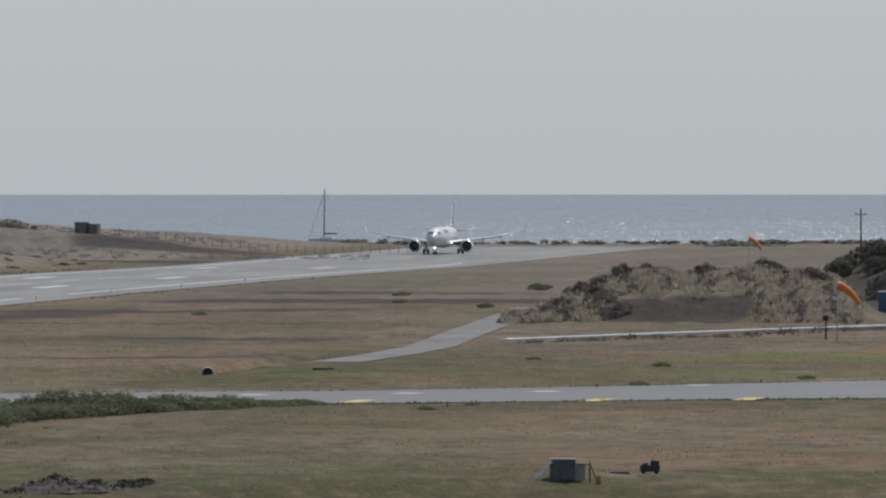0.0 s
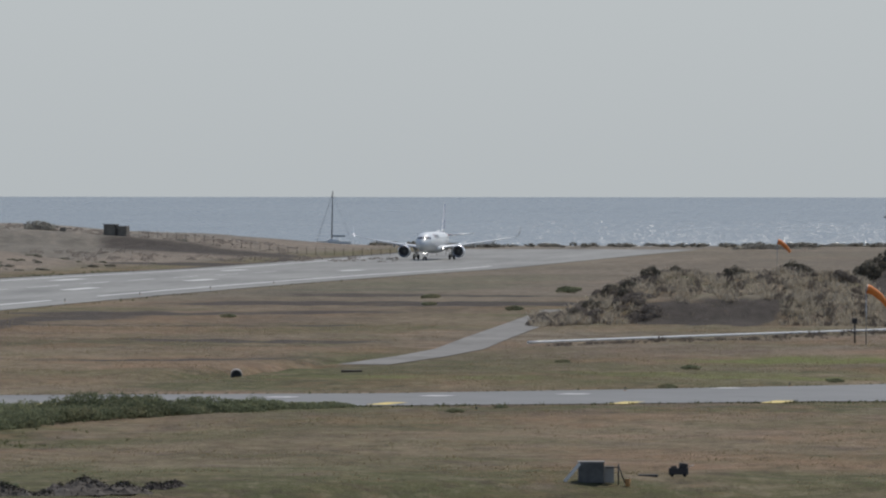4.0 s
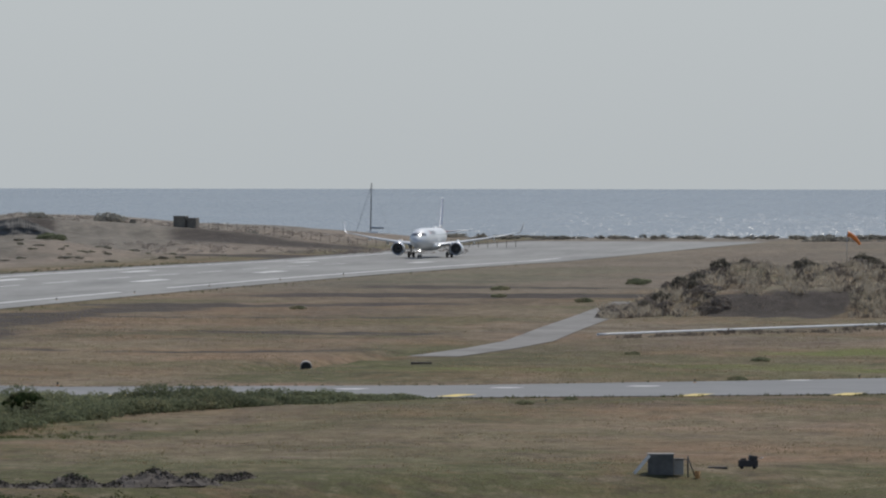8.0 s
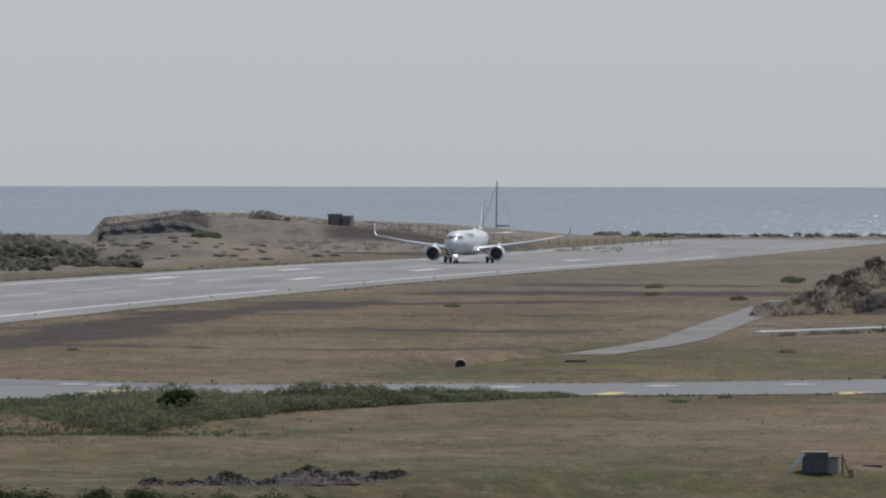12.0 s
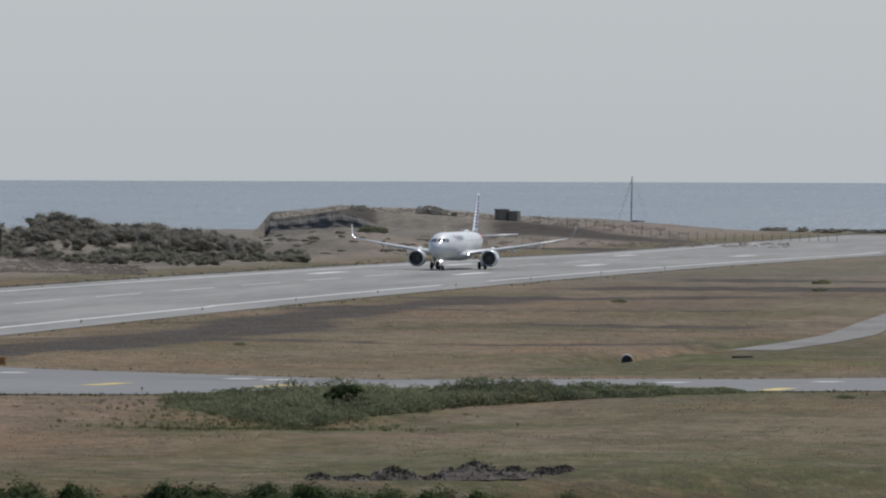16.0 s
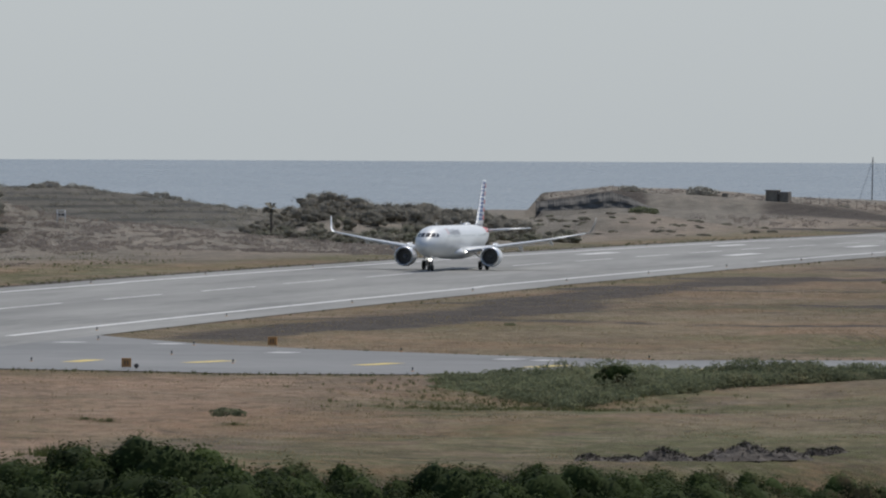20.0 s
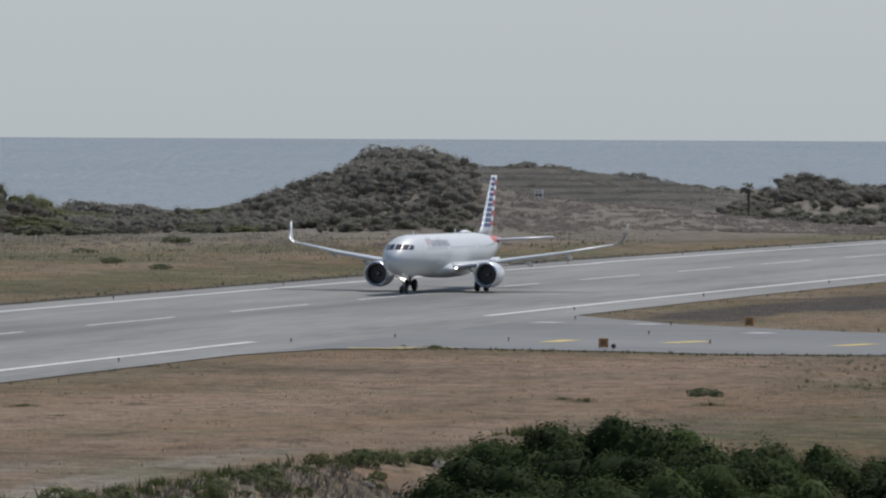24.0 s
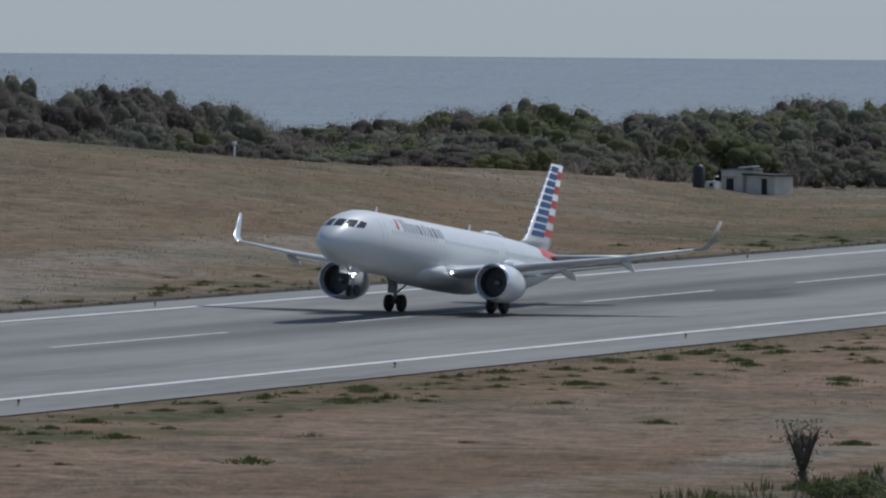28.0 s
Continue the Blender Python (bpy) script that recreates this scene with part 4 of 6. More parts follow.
        # tailplane
        part("tailplane", foil_loft([((-16.6, 0.6 * sgn, 4.95), 3.9, (0, 0, 1), 0.9), ((-19.9, 6.22 * sgn, 5.35), 1.45, (0, 0, 1), 0.9)]), M["wing"], a)
        # main landing gear
        g = new("main_gear")
        g.parent, g.location = a, (0, 3.79 * sgn, 0)
        part("strut", tube([(0, 0, 0.58), (0, 0.02 * sgn, 1.3), (0, 0.05 * sgn, 2.6)], [0.12, 0.15, 0.17], 12), M["strut"], g)
        part("axle", tube([(0, -0.6, 0.58), (0, 0.6, 0.58)], 0.09, 10), M["strut"], g)
        part("side_stay", tube([(0, 0.0, 1.2), (0.1, -1.5 * sgn, 2.4)], 0.07, 8), M["strut"], g)
        part("torque_link", tube([(-0.12, 0, 0.7), (-0.42, 0, 1.05), (-0.12, 0, 1.45)], 0.05, 8), M["strut"], g)
        part("gear_door", box(1.15, 0.05, 1.35, (0, 0.34 * sgn, 1.25), (0, 0, 0), 0.015), M["fuselage"], g)
        build_wheel(g, "wheel", (0, 0.46, 0.585), 0.585, 0.42)
        build_wheel(g, "wheel", (0, -0.46, 0.585), 0.585, 0.42)
        part("wing_light", lathe([(0.0, 0.09), (0.06, 0.07), (0.08, 0.01)], "X", 14, at=(5.35, 2.45 * sgn, 2.42)), M["lamp"], a, "lit landing light at the wing root")
    g = new("nose_gear")
    g.parent, g.location = a, (16.9, 0, 0)
    part("strut", tube([(0, 0, 0.38), (0.02, 0, 1.0), (0.08, 0, 2.1)], [0.09, 0.1, 0.13], 12), M["strut"], g)
    part("axle", tube([(0, -0.33, 0.38), (0, 0.33, 0.38)], 0.06, 10), M["strut"], g)
    part("drag_stay", tube([(0.05, 0, 1.1), (1.3, 0, 2.1)], 0.06, 8), M["strut"], g)
    for sgn in (1, -1):
        build_wheel(g, "wheel", (0, 0.26 * sgn, 0.385), 0.385, 0.24)
        part("gear_door", box(1.5, 0.03, 0.6, (0.7, 0.42 * sgn, 1.5), (0, 0, 0), 0.01), M["fuselage"], g)
    for y, z in ((0.16, 1.52), (-0.16, 1.52), (0, 1.3)):
        part("taxi_light", lathe([(0.0, 0.085), (0.05, 0.07), (0.08, 0.01)], "X", 14, at=(0.18, y, z)), M["lamp"], g, "lit taxi light on the nose gear")
    # fin with its stripes
    fin = part("fin", foil_loft([((-12.4, 0, 5.55), 6.4, (0, 1, 0), 0.75), ((-14.2, 0, 6.1), 5.3, (0, 1, 0), 0.8), ((-18.9, 0, 11.76), 2.35, (0, 1, 0), 0.8)]), M["fuselage"], a)
    for k in range(10):
        for u0, u1, mat in ((-0.012, 0.55, M["blue"]), (0.57, 0.99, M["red"])):
            lo, hi = 0.06 + k * 0.094, 0.06 + k * 0.094 + (0.066 if mat is M["blue"] else 0.047)
            if mat is M["red"]:
                lo, hi = 0.085 + k * 0.094, 0.085 + k * 0.094 + 0.094
                if k % 2:
                    continue
            for sgn in (1, -1):
                part("fin_stripe", fin_panel(lo, hi, u0, u1, sgn), mat, a)
    part("satcom_hump", ring_loft([(-6.0, 5.82, 0.05, 0.03), (-6.6, 5.9, 0.38, 0.22), (-8.2, 5.9, 0.42, 0.25), (-9.4, 5.85, 0.3, 0.15), (-10.0, 5.8, 0.05, 0.03)], 18), M["fuselage"], a)
    part("aerial", box(0.35, 0.03, 0.45, (13.4, 0, 5.82), (0, -18, 0), 0.01), M["wing"], a)
    part("aerial", box(0.4, 0.03, 0.5, (-3.6, 0, 5.82), (0, -18, 0), 0.01), M["wing"], a)
    return a


def shifted(bm, y):
    bmesh.ops.translate(bm, verts=bm.verts[:], vec=(0, y, 0))
    return bm


def fin_panel(lo, hi, u0, u1, sgn, n=4):
    """A stripe on one side of the fin between two heights and two chord shares."""
    out = bmesh.new()
    grid = []
    for i in range(2):
        h = lo if i == 0 else hi
        row = []
        for k in range(n + 1):
            u = u0 + (u1 - u0) * k / n
            hh = min(max(h - 0.02 * u, 0), 1)
            lead, chord, z = -14.2 - 4.7 * hh, 5.3 - 2.95 * hh, 6.1 + 5.66 * hh
            c = [p for p in AIRFOIL[:7]]
            t = float(np.interp(u, [p[0] for p in reversed(c)], [p[1] for p in reversed(c)]))
            b = float(np.interp(u, [0, 0.03, 0.12, 0.3, 0.55, 0.8, 1], [0, 0.022, 0.036, 0.045, 0.036, 0.015, 0]))
            side = (t if sgn > 0 else -b) * chord * 0.8 + 0.02 * sgn
            row.append(out.verts.new((lead - u * chord, side, z)))
        grid.append(row)
    for k in range(n):
        out.faces.new((grid[0][k], grid[0][k + 1], grid[1][k + 1], grid[1][k]))
    return out


airliner = build_airliner()


# ---- plants ----
def place(az, r):
    return r * math.sin(radians(az)), r * math.cos(radians(az))


def stand(x, y):
    """Ground height at a place."""
    return float(relief(np.array(float(x)), np.array(float(y))))


def many(name, verts, faces, mat, parent=None, label="", smooth=False):
    """A large mesh from arrays of vertices (n, 3) and equal-sided faces (m, k)."""
    k = faces.shape[1]
    me = bpy.data.meshes.new(name)
    me.vertices.add(len(verts))
    me.vertices.foreach_set("co", verts.astype(np.float32).ravel())
    me.loops.add(faces.size)
    me.loops.foreach_set("vertex_index", faces.astype(np.int32).ravel())
    me.polygons.add(len(faces))
    me.polygons.foreach_set("loop_start", np.arange(0, faces.size, k))
    me.polygons.foreach_set("loop_total", np.full(len(faces), k))
    me.update(calc_edges=True)
    me.materials.append(mat)
    ob = new(name, me)
    ob.parent = parent
    return tagged(ob, label)


def leaf_quads(rng, centres, size, out=None):
    """Small pointed leaves at centres, two triangles each, facing out of their clump where that way is given."""
    n = len(centres)
    face = rng.normal(size=(n, 3))
    face /= np.linalg.norm(face, axis=1)[:, None]
    if out is not None:
        face = out + 0.42 * face
        face /= np.linalg.norm(face, axis=1)[:, None]
    u = np.cross(face, rng.normal(size=(n, 3)))
    u /= np.linalg.norm(u, axis=1)[:, None]
    w = np.cross(face, u)
    s = size * rng.uniform(0.6, 1.4, (n, 1))
    v = np.stack([centres - u * s, centres + w * s * 0.62, centres + u * s, centres - w * s * 0.62], 1).reshape(-1, 3)
    k = np.arange(n)[:, None] * 4
    return v, np.concatenate([k + np.array([[0, 1, 2]]), k + np.array([[0, 2, 3]])])


ball = bmesh.new()
bmesh.ops.create_icosphere(ball, subdivisions=2, radius=1.0)
BALL_V = np.array([w.co[:] for w in ball.verts])
BALL_F = np.array([[w.index for w in q.verts] for q in ball.faces])
ball.free()


def clump_cores(rng, lumps, fill=0.9):
    """The dense leafy inside of each clump: a knobbly body under its outer leaves."""
    vs, fs, tones = [np.zeros((0, 3))], [np.zeros((0, 3), dtype=int)], [np.zeros(0)]
    for k, (m, size, tone) in enumerate(lumps):
        rough = 1 + 0.09 * rng.normal(size=(len(BALL_V), 1))
        vs.append(m + BALL_V * rough * size * fill)
        fs.append(BALL_F + k * len(BALL_V))
        tones.append(np.full(len(BALL_V), tone))
    return np.concatenate(vs), np.concatenate(fs), np.concatenate(tones)


def limb_mesh(rng, height, spread, base, n=6, twigs=0):
    """A tapered trunk that forks into limbs."""
    bm = bmesh.new()
    fork = height * 0.28
    tube([(0, 0, -0.3), (0.04 * spread, 0, fork * 0.5), (0, 0.03 * spread, fork)], [base * 1.2, base, base * 0.85], 8, bm)
    for k in range(n):
        a = 2 * math.pi * k / n + rng.uniform(-0.4, 0.4)
        e = Vector((math.cos(a) * spread * rng.uniform(0.4, 0.9), math.sin(a) * spread * rng.uniform(0.4, 0.9), height * rng.uniform(0.65, 0.95)))
        m = e * 0.5 + Vector((0, 0, height * 0.12))
        tube([(0, 0, fork * 0.85), m, e], [base * 0.6, base * 0.38, base * 0.1], 6, bm)
        for q in range(twigs):
            b = a + rng.uniform(-0.9, 0.9)
            s = m.lerp(e, rng.uniform(0.1, 0.9))
            tube([s, s + Vector((math.cos(b) * spread * 0.3, math.sin(b) * spread * 0.3, height * rng.uniform(0.1, 0.25)))], [base * 0.2, base * 0.06], 5, bm)
    return bm


def clump_crown(rng, rx, rz, clumps, per, size=0.24, low=0.1, skin=(0.84, 1.03)):
    """Leaf places of a dense crown built of rounded clumps, their ways out, and a tone for each clump."""
    pts, outs, tones, lumps = [], [], [], []
    for k in range(clumps):
        u, a = (k + 0.5) / clumps, 2.399963 * k + rng.uniform(-0.3, 0.3)
        up = 1 - 1.6 * u
        flat = math.sqrt(max(0.05, 1 - up * up))
        d = np.array([math.cos(a) * flat, math.sin(a) * flat, up])
        reach = rng.uniform(0.62, 0.86)
        m = np.array([d[0] * rx * reach, d[1] * rx * reach, rz * (0.42 + 0.46 * d[2] * rng.uniform(0.78, 1.08))])
        m[2] = max(m[2], rz * low)
        s = size * rng.uniform(0.7, 1.3)
        q = rng.normal(size=(per, 3))
        q[:, 2] = np.abs(q[:, 2]) * 1.1 - 0.35
        q = q + 0.5 * d
        q /= np.linalg.norm(q, axis=1)[:, None]
        lump = 1 + 0.14 * np.sin(q[:, :1] * 5 + k) * np.sin(q[:, 1:2] * 6 + 2 * k)
        pts.append(m + q * rng.uniform(*skin, (per, 1)) * lump * np.array([rx * s, rx * s, rz * s * 0.8]))
        outs.append(q + np.array([0, 0, 0.25]))
        tones.append(np.full(per, rng.uniform(0, 1)))
        lumps.append([m, np.array([rx * s, rx * s, rz * s * 0.8]), tones[-1][0]])
    pts, outs = np.concatenate(pts), np.concatenate(outs)
    grow = rz / np.percentile(pts[:, 2], 99)
    pts[:, 2] *= grow
    for q in lumps:
        q[0][2] *= grow
        q[1][2] *= grow
    pts[:, 2] = np.maximum(pts[:, 2], 0.02 * rz)
    return pts, outs / np.linalg.norm(outs, axis=1)[:, None], np.concatenate(tones), lumps


def make_tree(name, seed, rx, rz, clumps, per, leaf, mat, label, category, group, trunk=0.2, size=0.24, core=0.0):
    rng = np.random.RandomState(seed)
    t = thing(name, pose(0, 0, -500), label, category, group)
    part("trunk", limb_mesh(rng, rz * 0.7, rx * 0.7, trunk), M["bark"], t)
    pts, out, tone, lumps = clump_crown(rng, rx, rz, clumps, per, size)
    v, f = leaf_quads(rng, pts, leaf, out)
    v2, f2, tone2 = clump_cores(rng, lumps if core else [], core)
    crown = many("crown", np.concatenate([v, v2]), np.concatenate([f, f2 + len(v)]), mat, t)
    crown.data.shade_smooth()
    crown.data.attributes.new("tone", "FLOAT", "POINT").data.foreach_set("value", np.concatenate([np.repeat(tone, 4), tone2]).astype(np.float32))
    return t


def make_bush(name, seed, rx, rz, clumps, per, leaf, mat, label, category, group, trunk=0.12, spread=0.34):
    return make_tree(name, seed, rx, rz, clumps, per, leaf, mat, label, category, group, trunk, spread * 0.9)


def spread_copies(models, spots, rng, low=0.0):
    """Put the first use of each model itself and copies after that at the spots (x, y, size)."""
    used = set()
    for x, y, size in spots:
        k = rng.randint(len(models))
        m = Matrix.Translation((x, y, stand(x, y) - low)) @ Matrix.Rotation(rng.uniform(0, 6.28), 4, "Z")
        if k in used:
            ob = copy_thing(models[k], m)
        else:
            used.add(k)
            ob = models[k]
            ob.matrix_world = m
        ob.scale = (size, size, size * rng.uniform(0.94, 1.03))
    for k, ob in enumerate(models):
        if k not in used:
            for o in (*ob.children_recursive, ob):
                bpy.data.objects.remove(o)


rng = np.random.RandomState(11)

# leafy trees below the rim, in front of the airfield
green = [make_tree("leafy_tree", 40 + k, 4.1, 6.0, 62, 380, 0.066, M["leaf"], "dense dark green leafy tree below the airfield's edge", "tree", "trees below the rim", 0.2, 0.235, 0.84) for k in range(4)]
spots = []
for az, r, top in ((-14.1, 374, -2.36), (-13.85, 388, -2.17), (-13.5, 384, -2.13), (-13.15, 380, -2.1), (-12.75, 392, -2.14), (-12.35, 396, -2.22), (-11.95, 402, -2.31), (-11.55, 405, -2.33), (-11.1, 402, -2.27), (-10.7, 405, -2.22), (-10.3, 410, -2.27), (-9.9, 414, -2.3), (-9.45, 418, -2.29), (-9.1, 422, -2.3), (-8.7, 424, -2.38), (-8.3, 428, -2.37), (-7.9, 430, -2.45),
                   (-14.1, 350, -2.5), (-13.6, 348, -2.42), (-13.0, 352, -2.45), (-12.5, 356, -2.5), (-11.9, 360, -2.55), (-11.3, 362, -2.52), (-10.6, 364, -2.5), (-10.0, 370, -2.5), (-9.3, 374, -2.55), (-8.6, 380, -2.6), (-7.9, 384, -2.65), (-13.85, 368, -2.28), (-12.9, 368, -2.3), (-10.9, 384, -2.38), (-9.7, 392, -2.42)):
    x, y = place(az, r)
    tall = EYE[2] + r * math.tan(radians(top - (0.11 if az < -12.2 else 0.05))) - stand(x, y)
    spots.append((x, y, max(tall, 2.0) / 6.0))
spread_copies(green, spots[:17] + spots[17::2], rng, 0.1)

# small shrubs along the rim
shrubs = [make_bush("shrub", 60 + k, 0.75, 0.85, 12, 70, 0.06, M["tuft"], "low green shrub on the dusty rim", "shrub", "shrubs along the rim", 0.03, 0.4) for k in range(3)]
spots = []
for k in range(80):
    y = rng.uniform(328, 478)
    x = -119 + 2.5 * math.sin(y / 23) + 1.6 * math.sin(y / 9) + rng.uniform(-0.4, 5.5)
    spots.append((x, y, rng.uniform(0.3, 0.6) if rng.rand() < 0.6 else rng.uniform(0.6, 1.15)))
spread_copies(shrubs, spots, rng, 0.05)


def blades(name, spots, mat, label, category, tall, width, per, lean=0.35, seed=5, loose=None):
    """Tufts of standing blades at the spots (x, y, size), all one mesh of kind stuff."""
    g = np.random.RandomState(seed)
    p = np.array(spots, dtype=float)
    z = relief(p[:, 0], p[:, 1])
    base = np.repeat(np.stack([p[:, 0], p[:, 1], z - 0.03], 1), per, 0)
    size = np.repeat(p[:, 2], per)[:, None]
    n = len(base)
    base[:, :2] += g.normal(size=(n, 2)) * (0.28 * tall * size if loose is None else loose)
    base[:, 2] = relief(base[:, 0], base[:, 1]) - 0.03
    a = g.uniform(0, 2 * math.pi, n)
    side = np.stack([np.cos(a), np.sin(a), 0 * a], 1) * width * size * g.uniform(0.6, 1.3, (n, 1))
    b = g.uniform(0, 2 * math.pi, n)
    h = tall * size * g.uniform(0.3, 1.15, (n, 1))
    out = np.stack([np.cos(b), np.sin(b), 0 * b], 1) * lean * h * g.uniform(0, 1, (n, 1))
    tip = base + out + np.concatenate([0 * h, 0 * h, h], 1)
    mid = base + out * 0.35 + np.concatenate([0 * h, 0 * h, h * 0.55], 1)
    v = np.stack([base - side, base + side, mid + side * 0.8, tip, mid - side * 0.8], 1).reshape(-1, 3)
    i = np.arange(n)[:, None] * 5
    return tagged(many(name, v, i + np.array([[0, 1, 2, 3, 4]]), mat), label, category, kind="stuff")


# dry grass on the bank and green grass on its edge
spots = []
for k in range(3000):
    y = rng.uniform(325, 436)
    x = -119 + 2.5 * math.sin(y / 23) + rng.uniform(0.6, 18)
    spots.append((x, y, rng.uniform(0.4, 1.2)))
blades("dead_brush", spots[2000:], M["mound_dry"], "brown dead brush on the steep bank", "brush", 0.75, 0.045, 9, 0.8, 26)
spots = spots[:2000]
blades("dry_grass", spots, M["pale_grass"], "pale dry grass on the steep bank", "grass", 0.55, 0.035, 7, 0.6, 6)
spots = [(-119.6 + rng.normal() * 1.1 + 2.5 * math.sin(y / 23) + 1.6 * math.sin(y / 9), y, rng.uniform(0.4, 1.2)) for y in rng.uniform(325, 490, 1500) if math.sin(y * 0.9) + math.sin(y * 0.37 + 1) + 0.8 * rng.normal() > 0]
blades("rim_grass", spots, M["tuft"], "green grass along the rim of the bank", "grass", 0.6, 0.03, 14, 0.6, 7)

# darker shrubs down the bank
bank = [make_bush("bank_shrub", 65 + k, 0.9, 1.1, 16, 90, 0.06, M["wood_green"], "dull green shrub on the steep bank", "shrub", "shrubs on the bank", 0.04, 0.36) for k in range(3)]
spots = []
for k in range(60):
    y = rng.uniform(330, 455)
    spots.append((-117.5 + 2.5 * math.sin(y / 23) + 1.6 * math.sin(y / 9) + rng.uniform(0, 1) ** 2.2 * 12, y, rng.uniform(0.45, 1.25)))
spread_copies(bank, spots, rng, 0.2)

# reeds and tall weeds beside the taxiway
spots, weeds, fringe = [], [], []
for k in range(5200):
    az = rng.uniform(-11.15, -7.1)
    k2 = (az + 10.95) / 3.2
    near, far = 592 + 46 * max(0, k2 - 0.2) / 0.8, 630 + 9 * k2
    if az < -10.2:
        near = 612 - 20 * (az + 11.15) / 0.95
    r = rng.uniform(near, max(far, near + 3)) / math.cos(radians(az))
    x, y = place(az, r)
    if y > along(TAXI_NEAR, x) - 1.5:
        continue
    edge = min(1.0, (az + 11.15) / 1.0 + 0.05, (-7.1 - az) / 1.4 + 0.08)
    swell = 0.7 + 0.26 * float(waves(np.array(x), np.array(y), 13, 41)) + 0.18 * float(waves(np.array(x), np.array(y), 5, 42))
    if rng.rand() > edge + 0.2 or swell < 0.3:
        continue
    h = (0.22 + 0.72 * edge) * swell
    if rng.rand() < 0.42:
        spots.append((x, y, h * rng.uniform(0.6, 1.1)))
    if rng.rand() < 0.3:
        weeds.append((x, y, rng.uniform(0.6, 1.6), 1.55 * h * rng.uniform(0.45, 1.2)))
for k in range(46):
    az = -9.88 + rng.uniform(-0.2, 0.2)
    weeds.append((*place(az, rng.uniform(606, 615) / math.cos(radians(az))), rng.uniform(0.5, 1.1), rng.uniform(0.6, 1.3)))
for k in range(1500):
    az = rng.normal() * 0.55 - 10.5
    x, y = place(az, rng.uniform(566, 622) / math.cos(radians(az)))
    fringe.append((x, y, rng.uniform(0.3, 1.0)))
blades("reeds", spots, M["reed"], "tall green reeds in a hollow beside the taxiway", "reeds", 1.35, 0.022, 12, 0.7, 8)
blades("lush_grass", fringe, M["tuft"], "green grass on the flank of the reed hollow", "grass", 0.4, 0.03, 8, 0.8, 18)
# leafy lump added in place of the shadowed hollow among the reeds
shade_bush = make_tree("dark_shrub", 77, 1.9, 2.3, 30, 170, 0.08, M["leaf"], "dark leafy lump standing for a shadowed gap in the reeds", "shrub", "", 0.08, 0.24, 0.7)
x, y = place(-9.88, 619)
shade_bush.matrix_world = Matrix.Translation((x, y, stand(x, y) - 0.3))

# green tufts on the bare ground, each one a plant of its own
def tuft_model(seed):
    g = np.random.RandomState(seed)
    t = thing("grass_tuft", pose(0, 0, -500), "small green tuft of grass on bare brown soil", "grass tuft", "green tufts by the runway")
    bm = bmesh.new()
    for k in range(200):
        a, d = g.uniform(0, 6.283), abs(g.normal()) * 0.55
        p = Vector((math.cos(a) * d, math.sin(a) * d * 1.4, -0.03))
        h = g.uniform(0.10, 0.30) * max(0.3, 1 - d * 0.6)
        o = Vector((g.normal() * 0.12, g.normal() * 0.12, h))
        s = Vector((0.025, 0, 0))
        bm.faces.new([bm.verts.new(q) for q in (p - s, p + s, p + o * 0.6 + s * 0.8, p + o, p + o * 0.6 - s * 0.8)])
    tagged(part("foliage", bm, M["tuft"], t), kind="stuff")
    return t


tufts = [tuft_model(k) for k in range(4)]
spots = [(-162.3, 427), (-153.5, 400), (-144.9, 365), (-148.4, 347), (-165.6, 366), (-161.9, 362), (-163.3, 400), (-155.0, 370), (-169.7, 466), (-161.7, 453), (-155.1, 336), (-164.1, 415), (-151.7, 440), (-127.9, 373), (-150.5, 436), (-148.5, 453), (-164.4, 458), (-160.0, 466), (-158.4, 429), (-170.4, 467), (-142.8, 386), (-127.6, 372), (-148.1, 464), (-163.0, 478), (-156.5, 471), (-152.4, 466), (-147.8, 450), (-156.7, 460), (-161.6, 517), (-147.9, 463), (-128.9, 533), (-127.0, 532), (-164.6, 637), (-168.0, 640), (-118.3, 531), (-249.8, 568)]
spots = [(x, y, rng.uniform(0.8, 1.7)) for x, y in spots]
for k in range(150):
    y = rng.uniform(335, 500)
    spots.append((float(middle(y)) + 35.5 + abs(rng.normal()) * 9 * (0.35 + 0.65 * rng.rand()), y, rng.uniform(0.3, 1.3)))
for k in range(60):
    y = rng.uniform(520, 720)
    spots.append((float(middle(y)) - 31 - abs(rng.normal()) * 6, y, rng.uniform(0.5, 1.5)))
spread_copies(tufts, spots, rng, 0.0)
clump = [make_bush("shrub", 90 + k, 1.0, 0.5, 16, 90, 0.06, M["reed"], "low green shrub alone on dry ground", "shrub", "scattered low shrubs", 0.03, 0.45) for k in range(2)]
spread_copies(clump, [(x, y, s) for x, y, s in ((-121, 541, 1.2), (-71.1, 635, 0.7), (-68.1, 641, 0.6), (-116.6, 1190, 1.8), (-63, 759, 0.8), (-77, 780, 0.7), (-146, 778, 0.6), (-145, 773, 0.5), (-83.7, 498, 0.9), (-265.5, 1554, 3.0), (-110, 1050, 1.2), (-130, 1130, 1.3), (-125, 1085, 1.0), (-96, 1120, 1.4), (-138, 985, 0.9), (-60, 700, 0.8), (-47, 720, 0.8), (-280, 930, 1.4), (-300, 985, 1.6), (-265, 900, 1.2), (-310, 1060, 1.8), (-290, 1130, 1.5))], rng)

# low grass over the near fields, in drifts
g4 = np.random.RandomState(44)
gx, gy = g4.uniform(-176, -28, 52000), 395 + 560 * g4.uniform(0, 1, 52000) ** 1.25
drift = waves(gx, gy, 26, 71) + 0.7 * waves(gx, gy, 8, 72) + 0.5 * waves(gx, gy, 90, 73)
